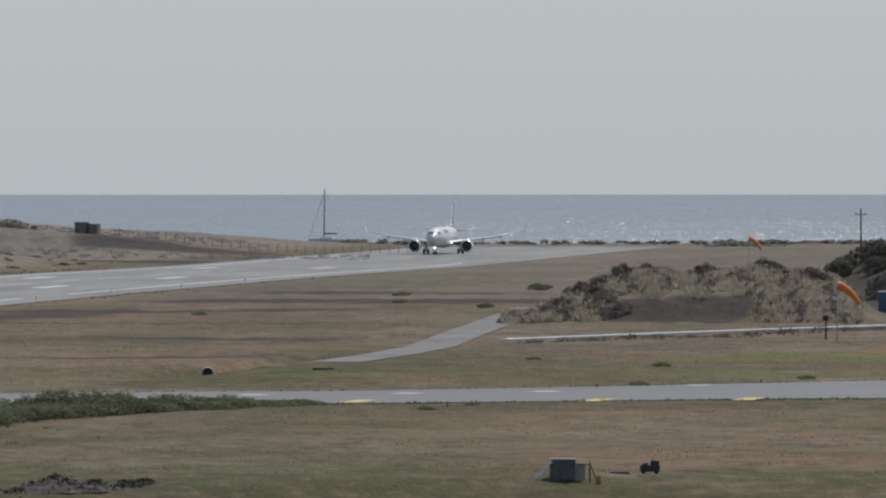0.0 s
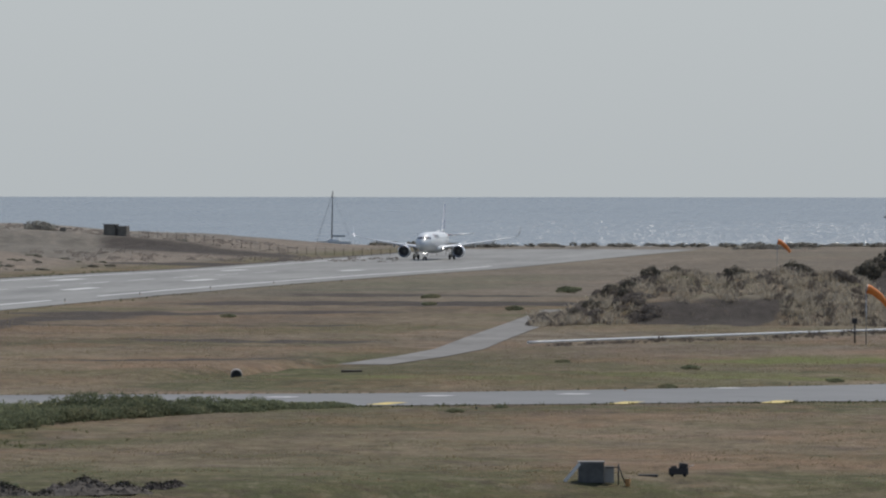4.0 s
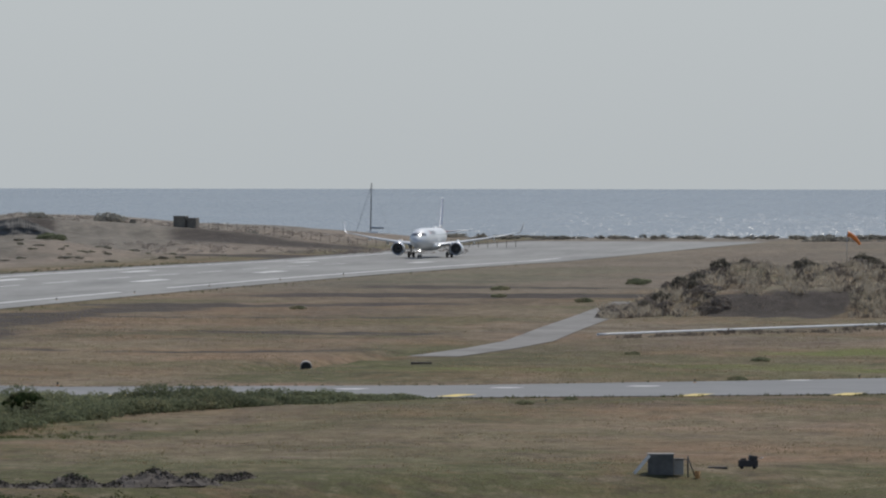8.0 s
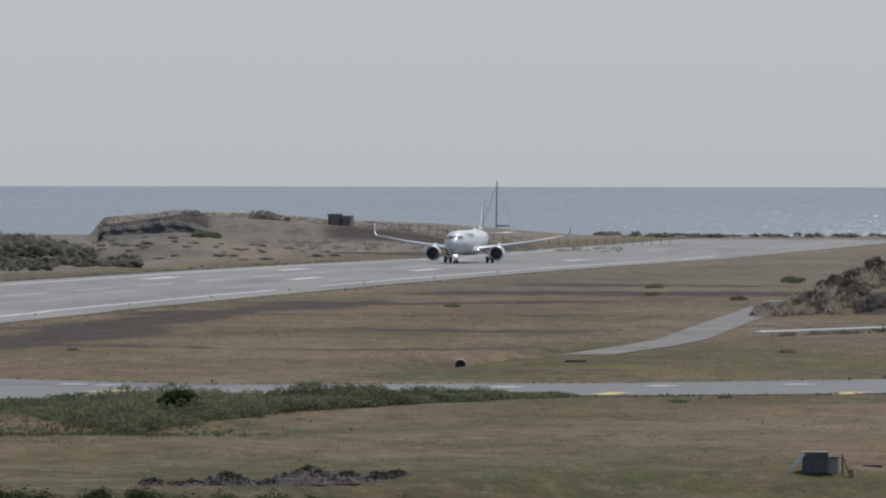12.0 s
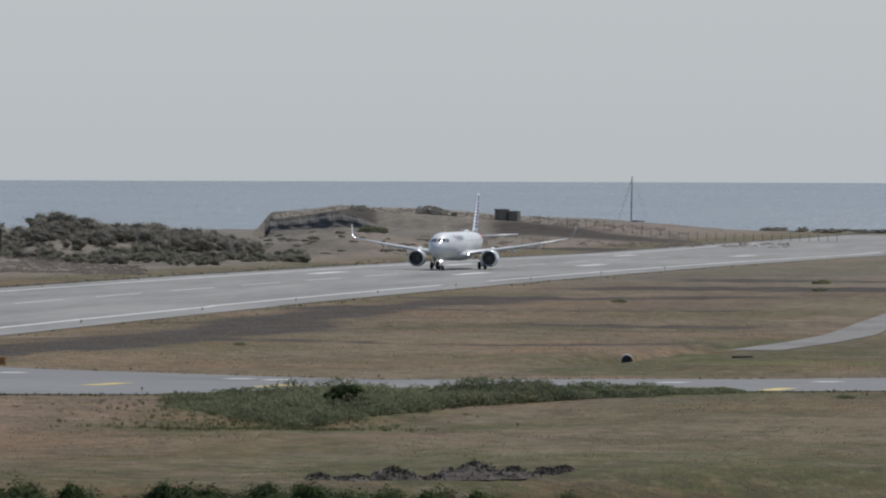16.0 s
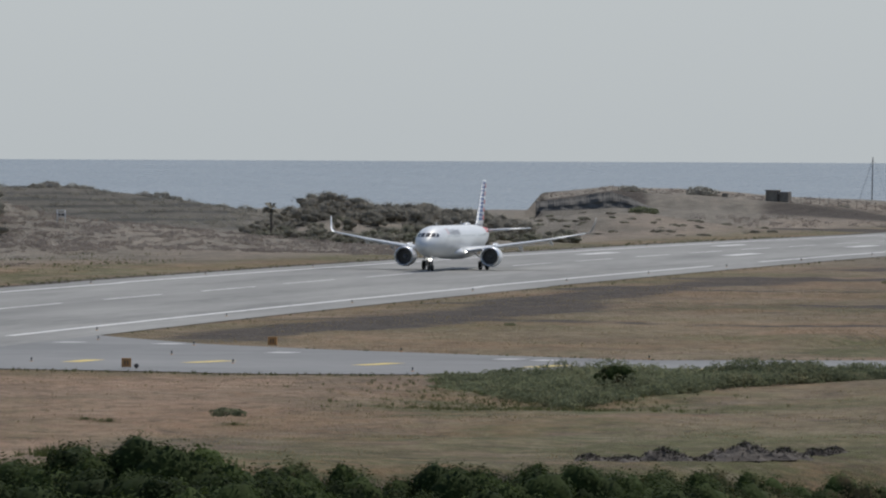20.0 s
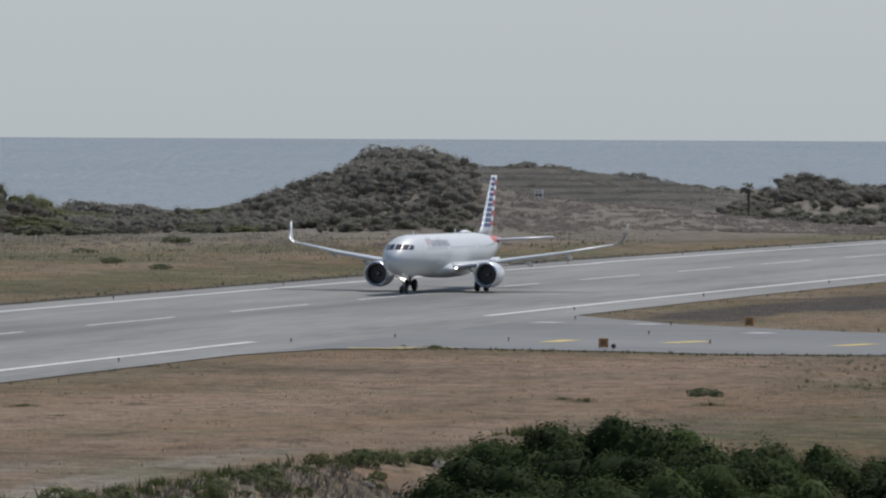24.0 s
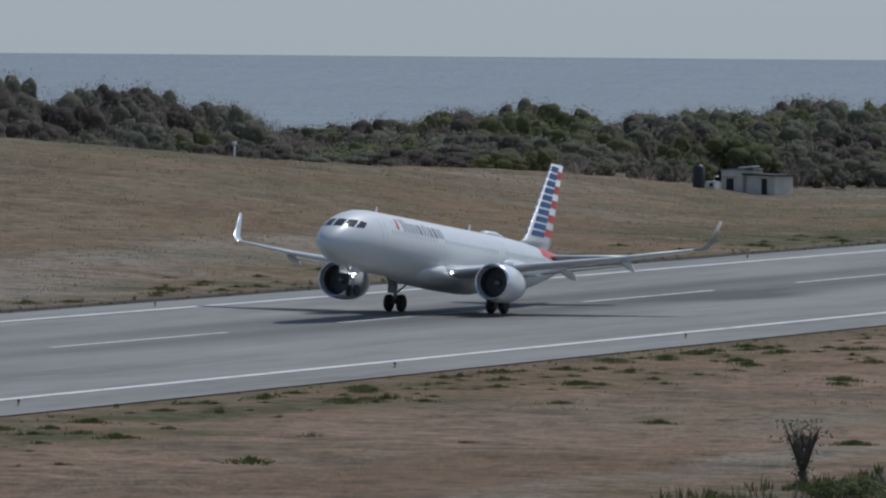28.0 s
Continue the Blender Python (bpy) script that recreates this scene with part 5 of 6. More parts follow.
lo4, hi4, mid4 = along(TAXI_NEAR, gx), along(TAXI_FAR, gx), middle(gy)
keep = (drift > 0.12) & (gx > mid4 + 36) & ((gy < lo4 - 1.5) | (gy > hi4 + 1.5)) & ((gx < -121 + np.maximum(0, gy - 455) * 1.1) | (gy > 500))
keep &= np.abs(gx - np.interp(gy, [p[1] for p in ROAD], [p[0] for p in ROAD])) > 4
keep &= ~((gx < -122) & (gy < 600) & (g4.uniform(0, 1, 52000) < 0.8))
spots = np.stack([gx, gy, g4.uniform(0.4, 1.2, 52000)], 1)[keep]
blades("straw_grass", spots[:11000], M["field"], "thin dry grass in drifts over the fields", "grass", 0.13, 0.05, 6, 1.2, 9, 1.3)
gx, gy = g4.uniform(-420, -236, 26000), g4.uniform(470, 930, 26000)
az4, r4 = polar(gx, gy)
keep = (waves(gx, gy, 21, 74) + 0.8 * waves(gx, gy, 7, 75) > 0.05) & (gx < middle(gy) - 31) & (az4 < -14.5) & (az4 > -26)
spots = np.stack([gx, gy, g4.uniform(0.4, 1.3, 26000)], 1)[keep]
blades("rise_grass", spots[:8000], M["field"], "short dry tussocks on the sandy rise", "grass", 0.17, 0.055, 6, 1.1, 20, 1.1)

spots = [(x, along(TAXI_NEAR, x) - rng.uniform(0.3, 3.0), rng.uniform(0.5, 1.2)) for x in rng.uniform(-172, -30, 500)] + [(x, along(TAXI_FAR, x) + rng.uniform(0.3, 2.0), rng.uniform(0.4, 1.0)) for x in rng.uniform(-150, -30, 260)]
spots += [(middle(y) - 26 - abs(rng.normal()) * 3 - 0.5, y, rng.uniform(0.5, 1.3)) for y in rng.uniform(480, 1500, 900)] + [(middle(y) + 33 + abs(rng.normal()) * 2, y, rng.uniform(0.4, 1.0)) for y in rng.uniform(340, 1500, 500)]
spots = [(float(a), float(b), c) for a, b, c in spots if not (-178 < a < -168 and 600 < b < 735)]
blades("verge_grass", spots, M["tuft"], "green grass along the pavement edges", "grass", 0.28, 0.03, 8, 0.6, 10)

# scrub on the earth mounds
dry = [make_bush("dry_shrub", 110 + k, 1.1, 1.3, 16, 90, 0.085, M["mound_dry"], "grey-brown dry shrub on the earth mound", "shrub", "shrubs on the mound", 0.06, 0.42) for k in range(3)]
spots = []
for k in range(100):
    az = rng.uniform(-5.85, -5.0) if k < 76 else rng.uniform(-5.0, -3.45)
    r = rng.uniform(946, 990) if k < 76 else rng.uniform(972, 1000)
    spots.append((*place(az, r), rng.uniform(0.4, 1.0)))
spread_copies(dry, spots, rng, 0.35)
darks = [make_bush("dark_shrub", 120 + k, 1.2, 1.9, 18, 110, 0.08, M["mound_dark"], "dark green shrub on the earth mound", "shrub", "dark shrubs on the mound", 0.07, 0.38) for k in range(3)]
spots = [(*place(az, r), s) for az, r, s in ((-5.55, 962, 0.8), (-5.45, 966, 0.9), (-5.38, 956, 0.8), (-5.3, 974, 1.05), (-5.22, 962, 0.7), (-5.18, 971, 0.9), (-5.1, 966, 0.6), (-5.02, 978, 1.1), (-4.85, 984, 0.8), (-4.45, 984, 1.1), (-4.38, 988, 0.95), (-4.02, 991, 1.35), (-3.95, 991, 1.1), (-3.75, 1000, 1.0), (-3.6, 1000, 1.2))]
for k in range(60):
    az, r = rng.uniform(-3.6, -1.9), rng.uniform(1025, 1100)
    spots.append((*place(az, r), rng.uniform(0.9, 1.9)))
spread_copies(darks, spots, rng, 0.5)
spots, brush = [], []
for k in range(7000):
    az, r = rng.uniform(-5.85, -3.35), rng.uniform(942, 1004)
    if -5.12 < az < -4.12 and r < 957 + 3 * math.sin(az * 20):
        continue
    lie = math.sin(az * 23 + r * 0.11) + 0.7 * math.sin(az * 61 - r * 0.23) + 0.5 * rng.normal()
    if lie > -0.1 and len(spots) < 2700:
        spots.append((*place(az, r), rng.uniform(0.45, 1.25)))
    elif lie < -0.5 and len(brush) < 1300:
        brush.append((*place(az, r), rng.uniform(0.4, 1.1)))
blades("mound_grass", spots, M["pale_grass"], "pale dry grass on the earth mound", "grass", 0.85, 0.055, 10, 0.9, 12)
blades("mound_brush", brush, M["mound_dry"], "brown dead brush on the earth mound", "brush", 0.8, 0.06, 10, 0.9, 13)
# dug-over earth and weeds beside the pipe below the mound
spots = []
for k in range(700):
    u = rng.uniform(0, 1)
    x, y = place(-5.75 + 2.6 * u, 846 + 70 * u + rng.normal() * 3.0)
    spots.append((x, y, rng.uniform(0.3, 1.0) * (0.5 + 0.5 * math.sin(u * 37) ** 2)))
blades("dead_weeds", spots, M["mound_dry"], "dead brown weeds along the pipe", "weeds", 0.55, 0.05, 9, 0.9, 23)


# ---- woods and hills beyond the runway ----
def woods(name, spots, models, mat, label, category="woodland", leaf_power=0.5):
    """Many far crowns as one mesh: models are (crown, leaf size), spots (x, y, scale across, height)."""
    g = np.random.RandomState(3)
    vs, fs, tones, n = [], [], [], 0
    for x, y, s, h in spots:
        (pts, ways, tone, lumps), leaf, (v2, f2, tone2) = models[g.randint(len(models))]
        a, foot = g.uniform(0, 6.283), stand(x, y) - 0.05
        c, d = math.cos(a), math.sin(a)
        q = np.stack([(pts[:, 0] * c - pts[:, 1] * d) * s + x, (pts[:, 0] * d + pts[:, 1] * c) * s + y, pts[:, 2] * h + foot], 1)
        turned = np.stack([ways[:, 0] * c - ways[:, 1] * d, ways[:, 0] * d + ways[:, 1] * c, ways[:, 2]], 1)
        v, f = leaf_quads(g, q, leaf * s ** leaf_power, turned * 0.55)
        body = np.stack([(v2[:, 0] * c - v2[:, 1] * d) * s + x, (v2[:, 0] * d + v2[:, 1] * c) * s + y, v2[:, 2] * h + foot], 1)
        f = np.concatenate([f, f2 + len(v)])
        v = np.concatenate([v, body])
        patch = 0.5 + 0.5 * float(waves(np.array(x), np.array(y), 34, 61))
        tones.append(np.clip(0.3 * g.uniform(0, 1) + 0.4 * patch + 0.3 * np.concatenate([np.repeat(tone, 4), tone2]), 0, 1))
        vs.append(v)
        fs.append(f + n)
        n += len(v)
    ob = many(name, np.concatenate(vs), np.concatenate(fs), mat)
    ob.data.shade_smooth()
    ob.data.attributes.new("tone", "FLOAT", "POINT").data.foreach_set("value", np.concatenate(tones).astype(np.float32))
    return tagged(ob, label, category, kind="stuff")


g0 = np.random.RandomState(9)


def bare_crown(crown, leaf):
    return crown, leaf, clump_cores(g0, [])


def full_crown(crown, leaf, fill=0.8):
    return crown, leaf, clump_cores(g0, crown[3], fill)


CROWNS = [full_crown(clump_crown(g0, 1.0, 1.0, 14, 66, 0.38, 0.03, (0.62, 1.14)), 0.054, 0.6) for k in range(6)]
HILL_CROWNS = [full_crown(clump_crown(g0, 1.0, 1.0, 7, 42, 0.48, 0.03, (0.66, 1.12)), 0.075, 0.6) for k in range(6)]
LOW_CROWNS = [bare_crown(clump_crown(g0, 1.0, 1.0, 4, 22, 0.55, 0.05, (0.4, 1.12)), 0.11) for k in range(6)]
WEEDS = [bare_crown(clump_crown(g0, 1.0, 1.0, 10, 16, 0.38), 0.085) for k in range(5)]
woods("weeds", weeds, WEEDS, M["reed"], "grey-green weeds standing among the reeds", "weeds")


def bare_trees(name, spots, mat, label, per=64):
    """Leafless trees as one mesh: many thin limbs that fan out of each stem, with sprays of twigs at their ends."""
    g = np.random.RandomState(17)
    foot, ends, wide, tones = [], [], [], []
    for x, y, rx, h in spots:
        z = stand(x, y) - 0.1
        a, d = g.uniform(0, 2 * math.pi, per), g.uniform(0, 1, per) ** 0.5
        top = np.stack([x + rx * d * np.cos(a), y + rx * d * np.sin(a), z + h * np.sqrt(np.maximum(0.1, 1 - 0.8 * d * d)) * g.uniform(0.62, 1.0, per)], 1)
        low = np.stack([x + 0.45 * rx * d * np.cos(a), y + 0.45 * rx * d * np.sin(a), z + h * g.uniform(0, 0.3, per)], 1)
        foot.append(low)
        ends.append(top)
        wide.append(g.uniform(0.03, 0.09, per))
        tones.append(np.full(per, g.uniform(0, 1)))
        for k in range(4):       # twigs that fork off the outer half of each limb
            mid = low + (top - low) * g.uniform(0.35, 0.9, (per, 1))
            foot.append(mid)
            ends.append(mid + g.normal(size=(per, 3)) * np.array([0.13 * rx, 0.13 * rx, 0.07 * h]) + np.array([0, 0, 0.08 * h]))
            wide.append(np.full(per, 0.035))
            tones.append(np.full(per, g.uniform(0, 1)))
    p, q, w, tone = np.concatenate(foot), np.concatenate(ends), np.concatenate(wide)[:, None], np.concatenate(tones)
    a = g.uniform(0, math.pi, len(p))
    side = np.stack([np.cos(a), 0.3 * np.sin(a), 0 * a], 1) * w
    v = np.stack([p - side, p + side, q + side * 0.3, q - side * 0.3], 1).reshape(-1, 3)
    ob = many(name, v, np.arange(len(p))[:, None] * 4 + np.array([[0, 1, 2, 3]]), mat)
    ob.data.attributes.new("tone", "FLOAT", "POINT").data.foreach_set("value", np.repeat(tone, 4).astype(np.float32))
    return tagged(ob, label, "woodland", kind="stuff")


WOOD_AZ = (-26.0, -24.9, -24.3, -23.7, -23.15, -22.83, -22.5, -21.9, -21.2, -20.85, -20.68, -20.5, -20.35, -19.6, -19.05, -18.3, -17.7, -17.35, -17.2, -16.9, -16.4)
WOOD_TOP = (-0.30, -0.30, -0.355, -0.41, -0.525, -0.67, -0.64, -0.56, -0.45, -0.52, -0.64, -0.6, -0.49, -0.445, -0.43, -0.50, -0.46, -0.54, -0.68, -0.74, -0.8)
spots_a, spots_b, spots_c = [], [], []
for k in range(470):
    az = rng.uniform(-26.2, -15.6)
    first = float(np.interp(az, (-26, -20.2, -18.6, -17.8, -15.6), (905, 925, 960, 1165, 1200)))
    r = first + rng.uniform(0, 1) ** 1.4 * 260
    x, y = place(az, r)
    top = EYE[2] + r * math.tan(radians(float(np.interp(az, WOOD_AZ, WOOD_TOP)))) - stand(x, y)
    h = top * float(np.interp(r - first, (0, 25, 110, 260), (0.28, 0.5, 0.98, 1.0))) * rng.uniform(0.82, 1.05)
    wide = rng.uniform(3.2, 7.0) if r - first > 20 else rng.uniform(1.8, 3.6)
    wide = max(wide, 0.5 * h)
    pick = rng.rand() + 0.22 * math.sin(az * 5) - (0.3 if az < -22.9 else 0.0)
    (spots_a if pick < 0.42 else spots_b if pick < 0.78 else spots_c).append((x, y, wide, max(h, 1.2)))
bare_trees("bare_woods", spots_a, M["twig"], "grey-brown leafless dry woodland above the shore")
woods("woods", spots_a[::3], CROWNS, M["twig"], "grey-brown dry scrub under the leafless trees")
woods("woods", spots_b, CROWNS, M["scrub"], "dull green scrub woodland above the shore")
woods("woods", spots_c, CROWNS, M["wood_green"], "greener leafy trees among the dry woodland")

hill = []
for k in range(280):
    az = min(rng.normal() * 0.45 - 15.0, -14.27 - rng.uniform(0, 0.1))
    size = rng.uniform(1.3, 3.4)
    hill.append((*place(az, rng.uniform(1230, 1345)), size, size * rng.uniform(0.7, 1.0)))
for k in range(170):
    size = rng.uniform(1.2, 3.0)
    hill.append((*place(rng.uniform(-12.45, -10.5), rng.uniform(1440, 1500)), size, size * rng.uniform(0.7, 1.05)))
for k in range(70):
    hill.append((*place(rng.uniform(-17.2, -15.2), rng.uniform(1195, 1260)), rng.uniform(1.4, 2.6), rng.uniform(1.2, 2.4)))
for k in range(150):
    hill.append((*place(rng.uniform(-7.0, -2.0), rng.uniform(2010, 2060)), rng.uniform(1.0, 2.4), rng.uniform(0.4, 1.2)))
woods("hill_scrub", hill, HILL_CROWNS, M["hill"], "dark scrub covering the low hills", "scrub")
ridge = []
for k in range(120):
    size = rng.uniform(0.8, 2.3)
    ridge.append((*place(rng.uniform(-12.45, -10.2), rng.uniform(1325, 1445)), size, size * rng.uniform(0.6, 1.0)))
for k in range(240):
    size = rng.uniform(0.4, 1.1)
    ridge.append((*place(rng.uniform(-11.4, -7.6), rng.uniform(1480, 1640)), size, size * rng.uniform(0.3, 0.7)))
ridge = [q for q in ridge if q[0] < middle(q[1]) - 40]
woods("ridge_scrub", ridge, HILL_CROWNS, M["scrub"], "scattered grey-green scrub on the low ridge", "scrub")
green_foot = [(*place(rng.uniform(-16.3, -14.2), rng.uniform(1195, 1225)), rng.uniform(1.2, 2.6), rng.uniform(1.0, 2.2)) for k in range(46)]
woods("foot_scrub", green_foot, HILL_CROWNS, M["scrub"], "dull green bushes at the foot of the hill", "scrub")
terrace_scrub = []
for k in range(230):
    az, row = rng.uniform(-14.9, -12.2), rng.randint(6)
    terrace_scrub.append((*place(az, 1600 + 21 * row + 6 * math.sin(az * 9 + row) + rng.normal() * 2), rng.uniform(0.8, 2.0), rng.uniform(0.35, 1.0)))
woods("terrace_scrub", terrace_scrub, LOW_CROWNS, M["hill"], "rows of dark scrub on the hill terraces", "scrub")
low = []
for k in range(760):
    low.append((*place(rng.uniform(-14.5, -11.3), rng.uniform(1205, 1290)), rng.uniform(0.5, 1.3), rng.uniform(0.15, 0.5)))
for k in range(120):
    low.append((*place(rng.uniform(-14.6, -13.4), rng.uniform(1190, 1260)), rng.uniform(0.7, 1.6), rng.uniform(0.3, 0.9)))
for k in range(150):
    low.append((*place(rng.uniform(-18.4, -14.0), rng.uniform(1060, 1180)), rng.uniform(0.4, 1.0), rng.uniform(0.15, 0.5)))
for k in range(130):
    low.append((*place(rng.uniform(-10.4, -6.8), rng.uniform(1680, 1740)), rng.uniform(0.6, 1.8), rng.uniform(0.3, 1.0)))
for k in range(160):
    low.append((*place(rng.uniform(-10.35, -7.5), rng.uniform(1790, 1900)), rng.uniform(0.5, 1.5), rng.uniform(0.2, 0.7)))
woods("low_scrub", low, LOW_CROWNS, M["rubble"], "low dry scrub on sandy ground", "scrub")

far_bush = [make_bush("rounded_bush", 140 + k, 1.8, 1.45, 18, 80, 0.12, M["greyed"], "dark rounded bush on a hilltop against the sea", "bush", "hilltop bushes", 0.1, 0.4) for k in range(3)]
spots = []
for az, r, s in ((-14.88, 1330, 2.6), (-14.82, 1332, 3.0), (-14.6, 1330, 2.9), (-14.66, 1331, 1.3), (-15.02, 1330, 1.2), (-15.4, 1330, 1.0), (-13.95, 1715, 1.2), (-13.85, 1718, 1.4), (-13.7, 1720, 1.2), (-13.6, 1720, 1.0), (-13.2, 1722, 1.1), (-13.08, 1722, 1.3), (-12.98, 1722, 1.1), (-12.66, 1715, 1.1), (-12.6, 1715, 0.8), (-12.48, 1712, 1.4), (-12.35, 1705, 0.8), (-12.0, 1480, 1.5), (-9.8, 1800, 1.5), (-9.74, 1802, 1.2), (-9.29, 1798, 1.9), (-9.33, 1796, 1.2), (-8.3, 1800, 0.8), (-16.75, 1400, 2.2), (-16.95, 1400, 2.4), (-17.05, 1405, 1.8), (-16.58, 1400, 2.0), (-16.43, 1400, 1.6), (-11.1, 1500, 1.3), (-10.95, 1505, 0.9), (-9.65, 1600, 1.3), (-9.66, 1602, 0.8), (-4.4, 1960, 1.2), (-4.3, 1962, 1.5), (-4.2, 1962, 1.4), (-4.1, 1962, 1.2), (-4.0, 1962, 0.9), (-3.9, 1962, 0.8)):
    spots.append((*place(az, r), s))
spread_copies(far_bush, spots, rng, 0.75)

# rough dry grass and weeds on the flat beyond the runway
spots = [(*place(rng.uniform(-19.3, -14.2), rng.uniform(985, 1185)), rng.uniform(0.4, 1.3)) for k in range(2400)]
spots = [q for q in spots if q[0] < middle(q[1]) - 60]
blades("rough_grass", spots, M["pale_grass"], "pale rough grass on the flat beyond the runway", "grass", 0.4, 0.06, 7, 0.9, 14, 1.2)
spots = [(*place(rng.uniform(-19.3, -13.0), rng.uniform(985, 1190)), rng.uniform(0.4, 1.2)) for k in range(900)]
spots = [q for q in spots if q[0] < middle(q[1]) - 45]
blades("green_weeds", spots, M["tuft"], "green weeds on the flat beyond the runway", "grass", 0.34, 0.07, 8, 0.9, 15, 1.3)



# ---- things on the airfield ----
def at(x, y, turn=0.0, lift=0.0):
    return pose(x, y, stand(x, y) + lift, 0, 0, turn)


# chamber beside the field, with its leaning plank, rail and bucket
c = thing("concrete_chamber", at(-48.7, 511.5, 6), "dark grey square concrete chamber with a pale side", "chamber")
part("front_wall", box(1.62, 0.14, 1.28, (0, -0.5, -0.05)), M["dark_concrete"], c, "dark grey front wall")
part("back_wall", box(1.62, 0.14, 1.2, (0, 0.5, -0.05)), M["concrete"], c)
part("side_wall", box(0.14, 0.86, 1.24, (-0.74, 0, -0.05)), M["concrete"], c)
part("side_wall", box(0.14, 0.86, 1.24, (0.74, 0, -0.05)), M["concrete"], c)
part("cover_slab", box(1.7, 1.16, 0.07, (0, 0, 1.235)), M["concrete"], c)
part("wing_panel", box(0.62, 0.1, 1.05, (1.13, -0.15, -0.05)), M["concrete"], c, "pale grey panel beside the chamber")
k = thing("plank", at(-50.05, 511.2), "white-grey plank leaning on the chamber", "plank")
part("board", box(0.2, 0.06, 1.5, (-0.25, -0.35, -0.03), (0, 40, 0), 0.008), M["hull"], k)
k = thing("rail_frame", at(-46.95, 511.2), "thin dark metal rail frame on the field", "frame")
part("post", tube([(0, 0, -0.1), (0, 0, 1.32)], 0.045, 8), M["black"], k)
part("rail", tube([(0, 0, 1.1), (-0.8, 0.1, 1.08)], 0.035, 8), M["black"], k)
part("brace", tube([(0, 0, 1.25), (0.42, 0, 0.1)], 0.035, 8), M["black"], k)
k = thing("bucket", at(-46.35, 511.0), "small orange-red plastic bucket on the grass", "bucket")
part("tub", lathe([(0.0, 0.13), (0.02, 0.14), (0.42, 0.19), (0.42, 0.17), (0.05, 0.12)], "Z", 18), M["sign"], k)
part("rim", lathe([(0.40, 0.19), (0.42, 0.205), (0.44, 0.2), (0.44, 0.18)], "Z", 18, caps=False), M["sign"], k)

k = thing("hand_cart", at(-43.7, 517.5, 4), "black hand cart loaded with dark scrap", "cart")
part("tray", box(1.25, 0.6, 0.42, (0, 0, 0.12)), M["black"], k)
part("load", box(0.5, 0.42, 0.32, (0.28, 0, 0.52), (0, 8, 20), 0.06), M["black"], k)
part("load", box(0.4, 0.4, 0.14, (-0.3, 0, 0.53), (0, -6, 0), 0.05), M["soil"], k)
for sx in (-0.4, 0.4):
    for sy in (-0.34, 0.34):
        part("wheel", lathe([(-0.04, 0.02), (-0.04, 0.12), (0.04, 0.12), (0.04, 0.02)], "Y", 16, at=(sx, sy, 0.12)), M["tyre"], k)
part("handle", tube([(0.62, 0, 0.6), (0.95, 0, 0.72)], 0.025, 8), M["steel"], k)
k = thing("board", at(-45.6, 517.0, 2), "dark flat board lying on the ground", "board")
part("sheet", box(1.25, 0.5, 0.16, (0, 0, -0.02)), M["black"], k)


def heap(x, y, rx, ry, h, seed):
    """A heap of dumped soil and roots."""
    g = np.random.RandomState(seed)
    n, m = 40, 14
    v, f = [], []
    for i in range(m + 1):
        u = i / m
        for j in range(n):
            a = 2 * math.pi * j / n
            q = 1 + 0.2 * math.sin(3 * a + seed) + 0.1 * math.sin(7 * a + 2 * seed)
            px, py = rx * u * q * math.cos(a), ry * u * q * math.sin(a)
            lump = 1 + 0.32 * math.sin(px * 2.1 + seed) + 0.24 * math.sin(px * 5 + py * 3 + seed) + 0.16 * math.sin(px * 9 - py * 5) + 0.1 * g.normal()
            v.append((px, py, h * 0.6 * (1 - u ** 3.2) * lump - 0.06 * u))
    for i in range(m):
        for j in range(n):
            f.append((i * n + j, (i + 1) * n + j, (i + 1) * n + (j + 1) % n, i * n + (j + 1) % n))
    t = thing("soil_heap", at(x, y), "dark heap of dumped soil and roots on grass", "soil heap", "dumped soil heaps")
    shell("earth", v, f, M["soil"], t)
    pts = np.array([v[g.randint(len(v))] for k in range(900)]) + g.normal(size=(900, 3)) * np.array([0.12, 0.12, 0.06])
    w, q = leaf_quads(g, pts[:640], 0.085)
    tagged(many("loose_soil", w, q, M["soil"], t), kind="stuff")
    w, q = leaf_quads(g, pts[640:], 0.055)
    tagged(many("root_litter", w, q, M["rubble"], t), kind="stuff")
    pts = np.array([v[g.randint(len(v) // 2)] for k in range(260)]) + g.normal(size=(260, 3)) * np.array([0.12, 0.12, 0.05])
    w, q = leaf_quads(g, pts, 0.07)
    tagged(many("weeds", w, q, M["leaf"], t), kind="stuff")


for x, y, rx, ry, h, s in ((-78.2, 494, 2.7, 3.2, 0.95, 1), (-75.9, 496, 1.6, 2.4, 0.6, 2), (-82.2, 490, 1.7, 2.2, 0.75, 3), (-74.2, 499, 0.9, 1.2, 0.5, 4), (-84.6, 488, 1.4, 2.0, 0.35, 5), (-80.3, 491, 1.0, 1.6, 0.35, 6), (-73.6, 500, 0.9, 1.4, 0.3, 7), (-86.5, 487, 1.0, 1.6, 0.3, 8)):
    heap(x, y, rx, ry, h, s)

# drain pipe in the gully
k = thing("drain_pipe", pose(*place(-7.92, 752), -0.28, 0, 0, 7.9), "concrete drain pipe end in the dry gully", "pipe")
part("pipe", lathe([(0.0, 0.46), (0.0, 0.54), (4.0, 0.54), (4.0, 0.46)], "Y", 28, at=(0, -1.0, 0.52), caps=False), M["concrete"], k)
# capped near-black disc in the mouth stands for the shaded inside
part("bore", lathe([(3.6, 0.47), (0.06, 0.47)], "Y", 24, at=(0, -1.0, 0.52)), M["dark"], k, "near-black plug for the shade inside the pipe")
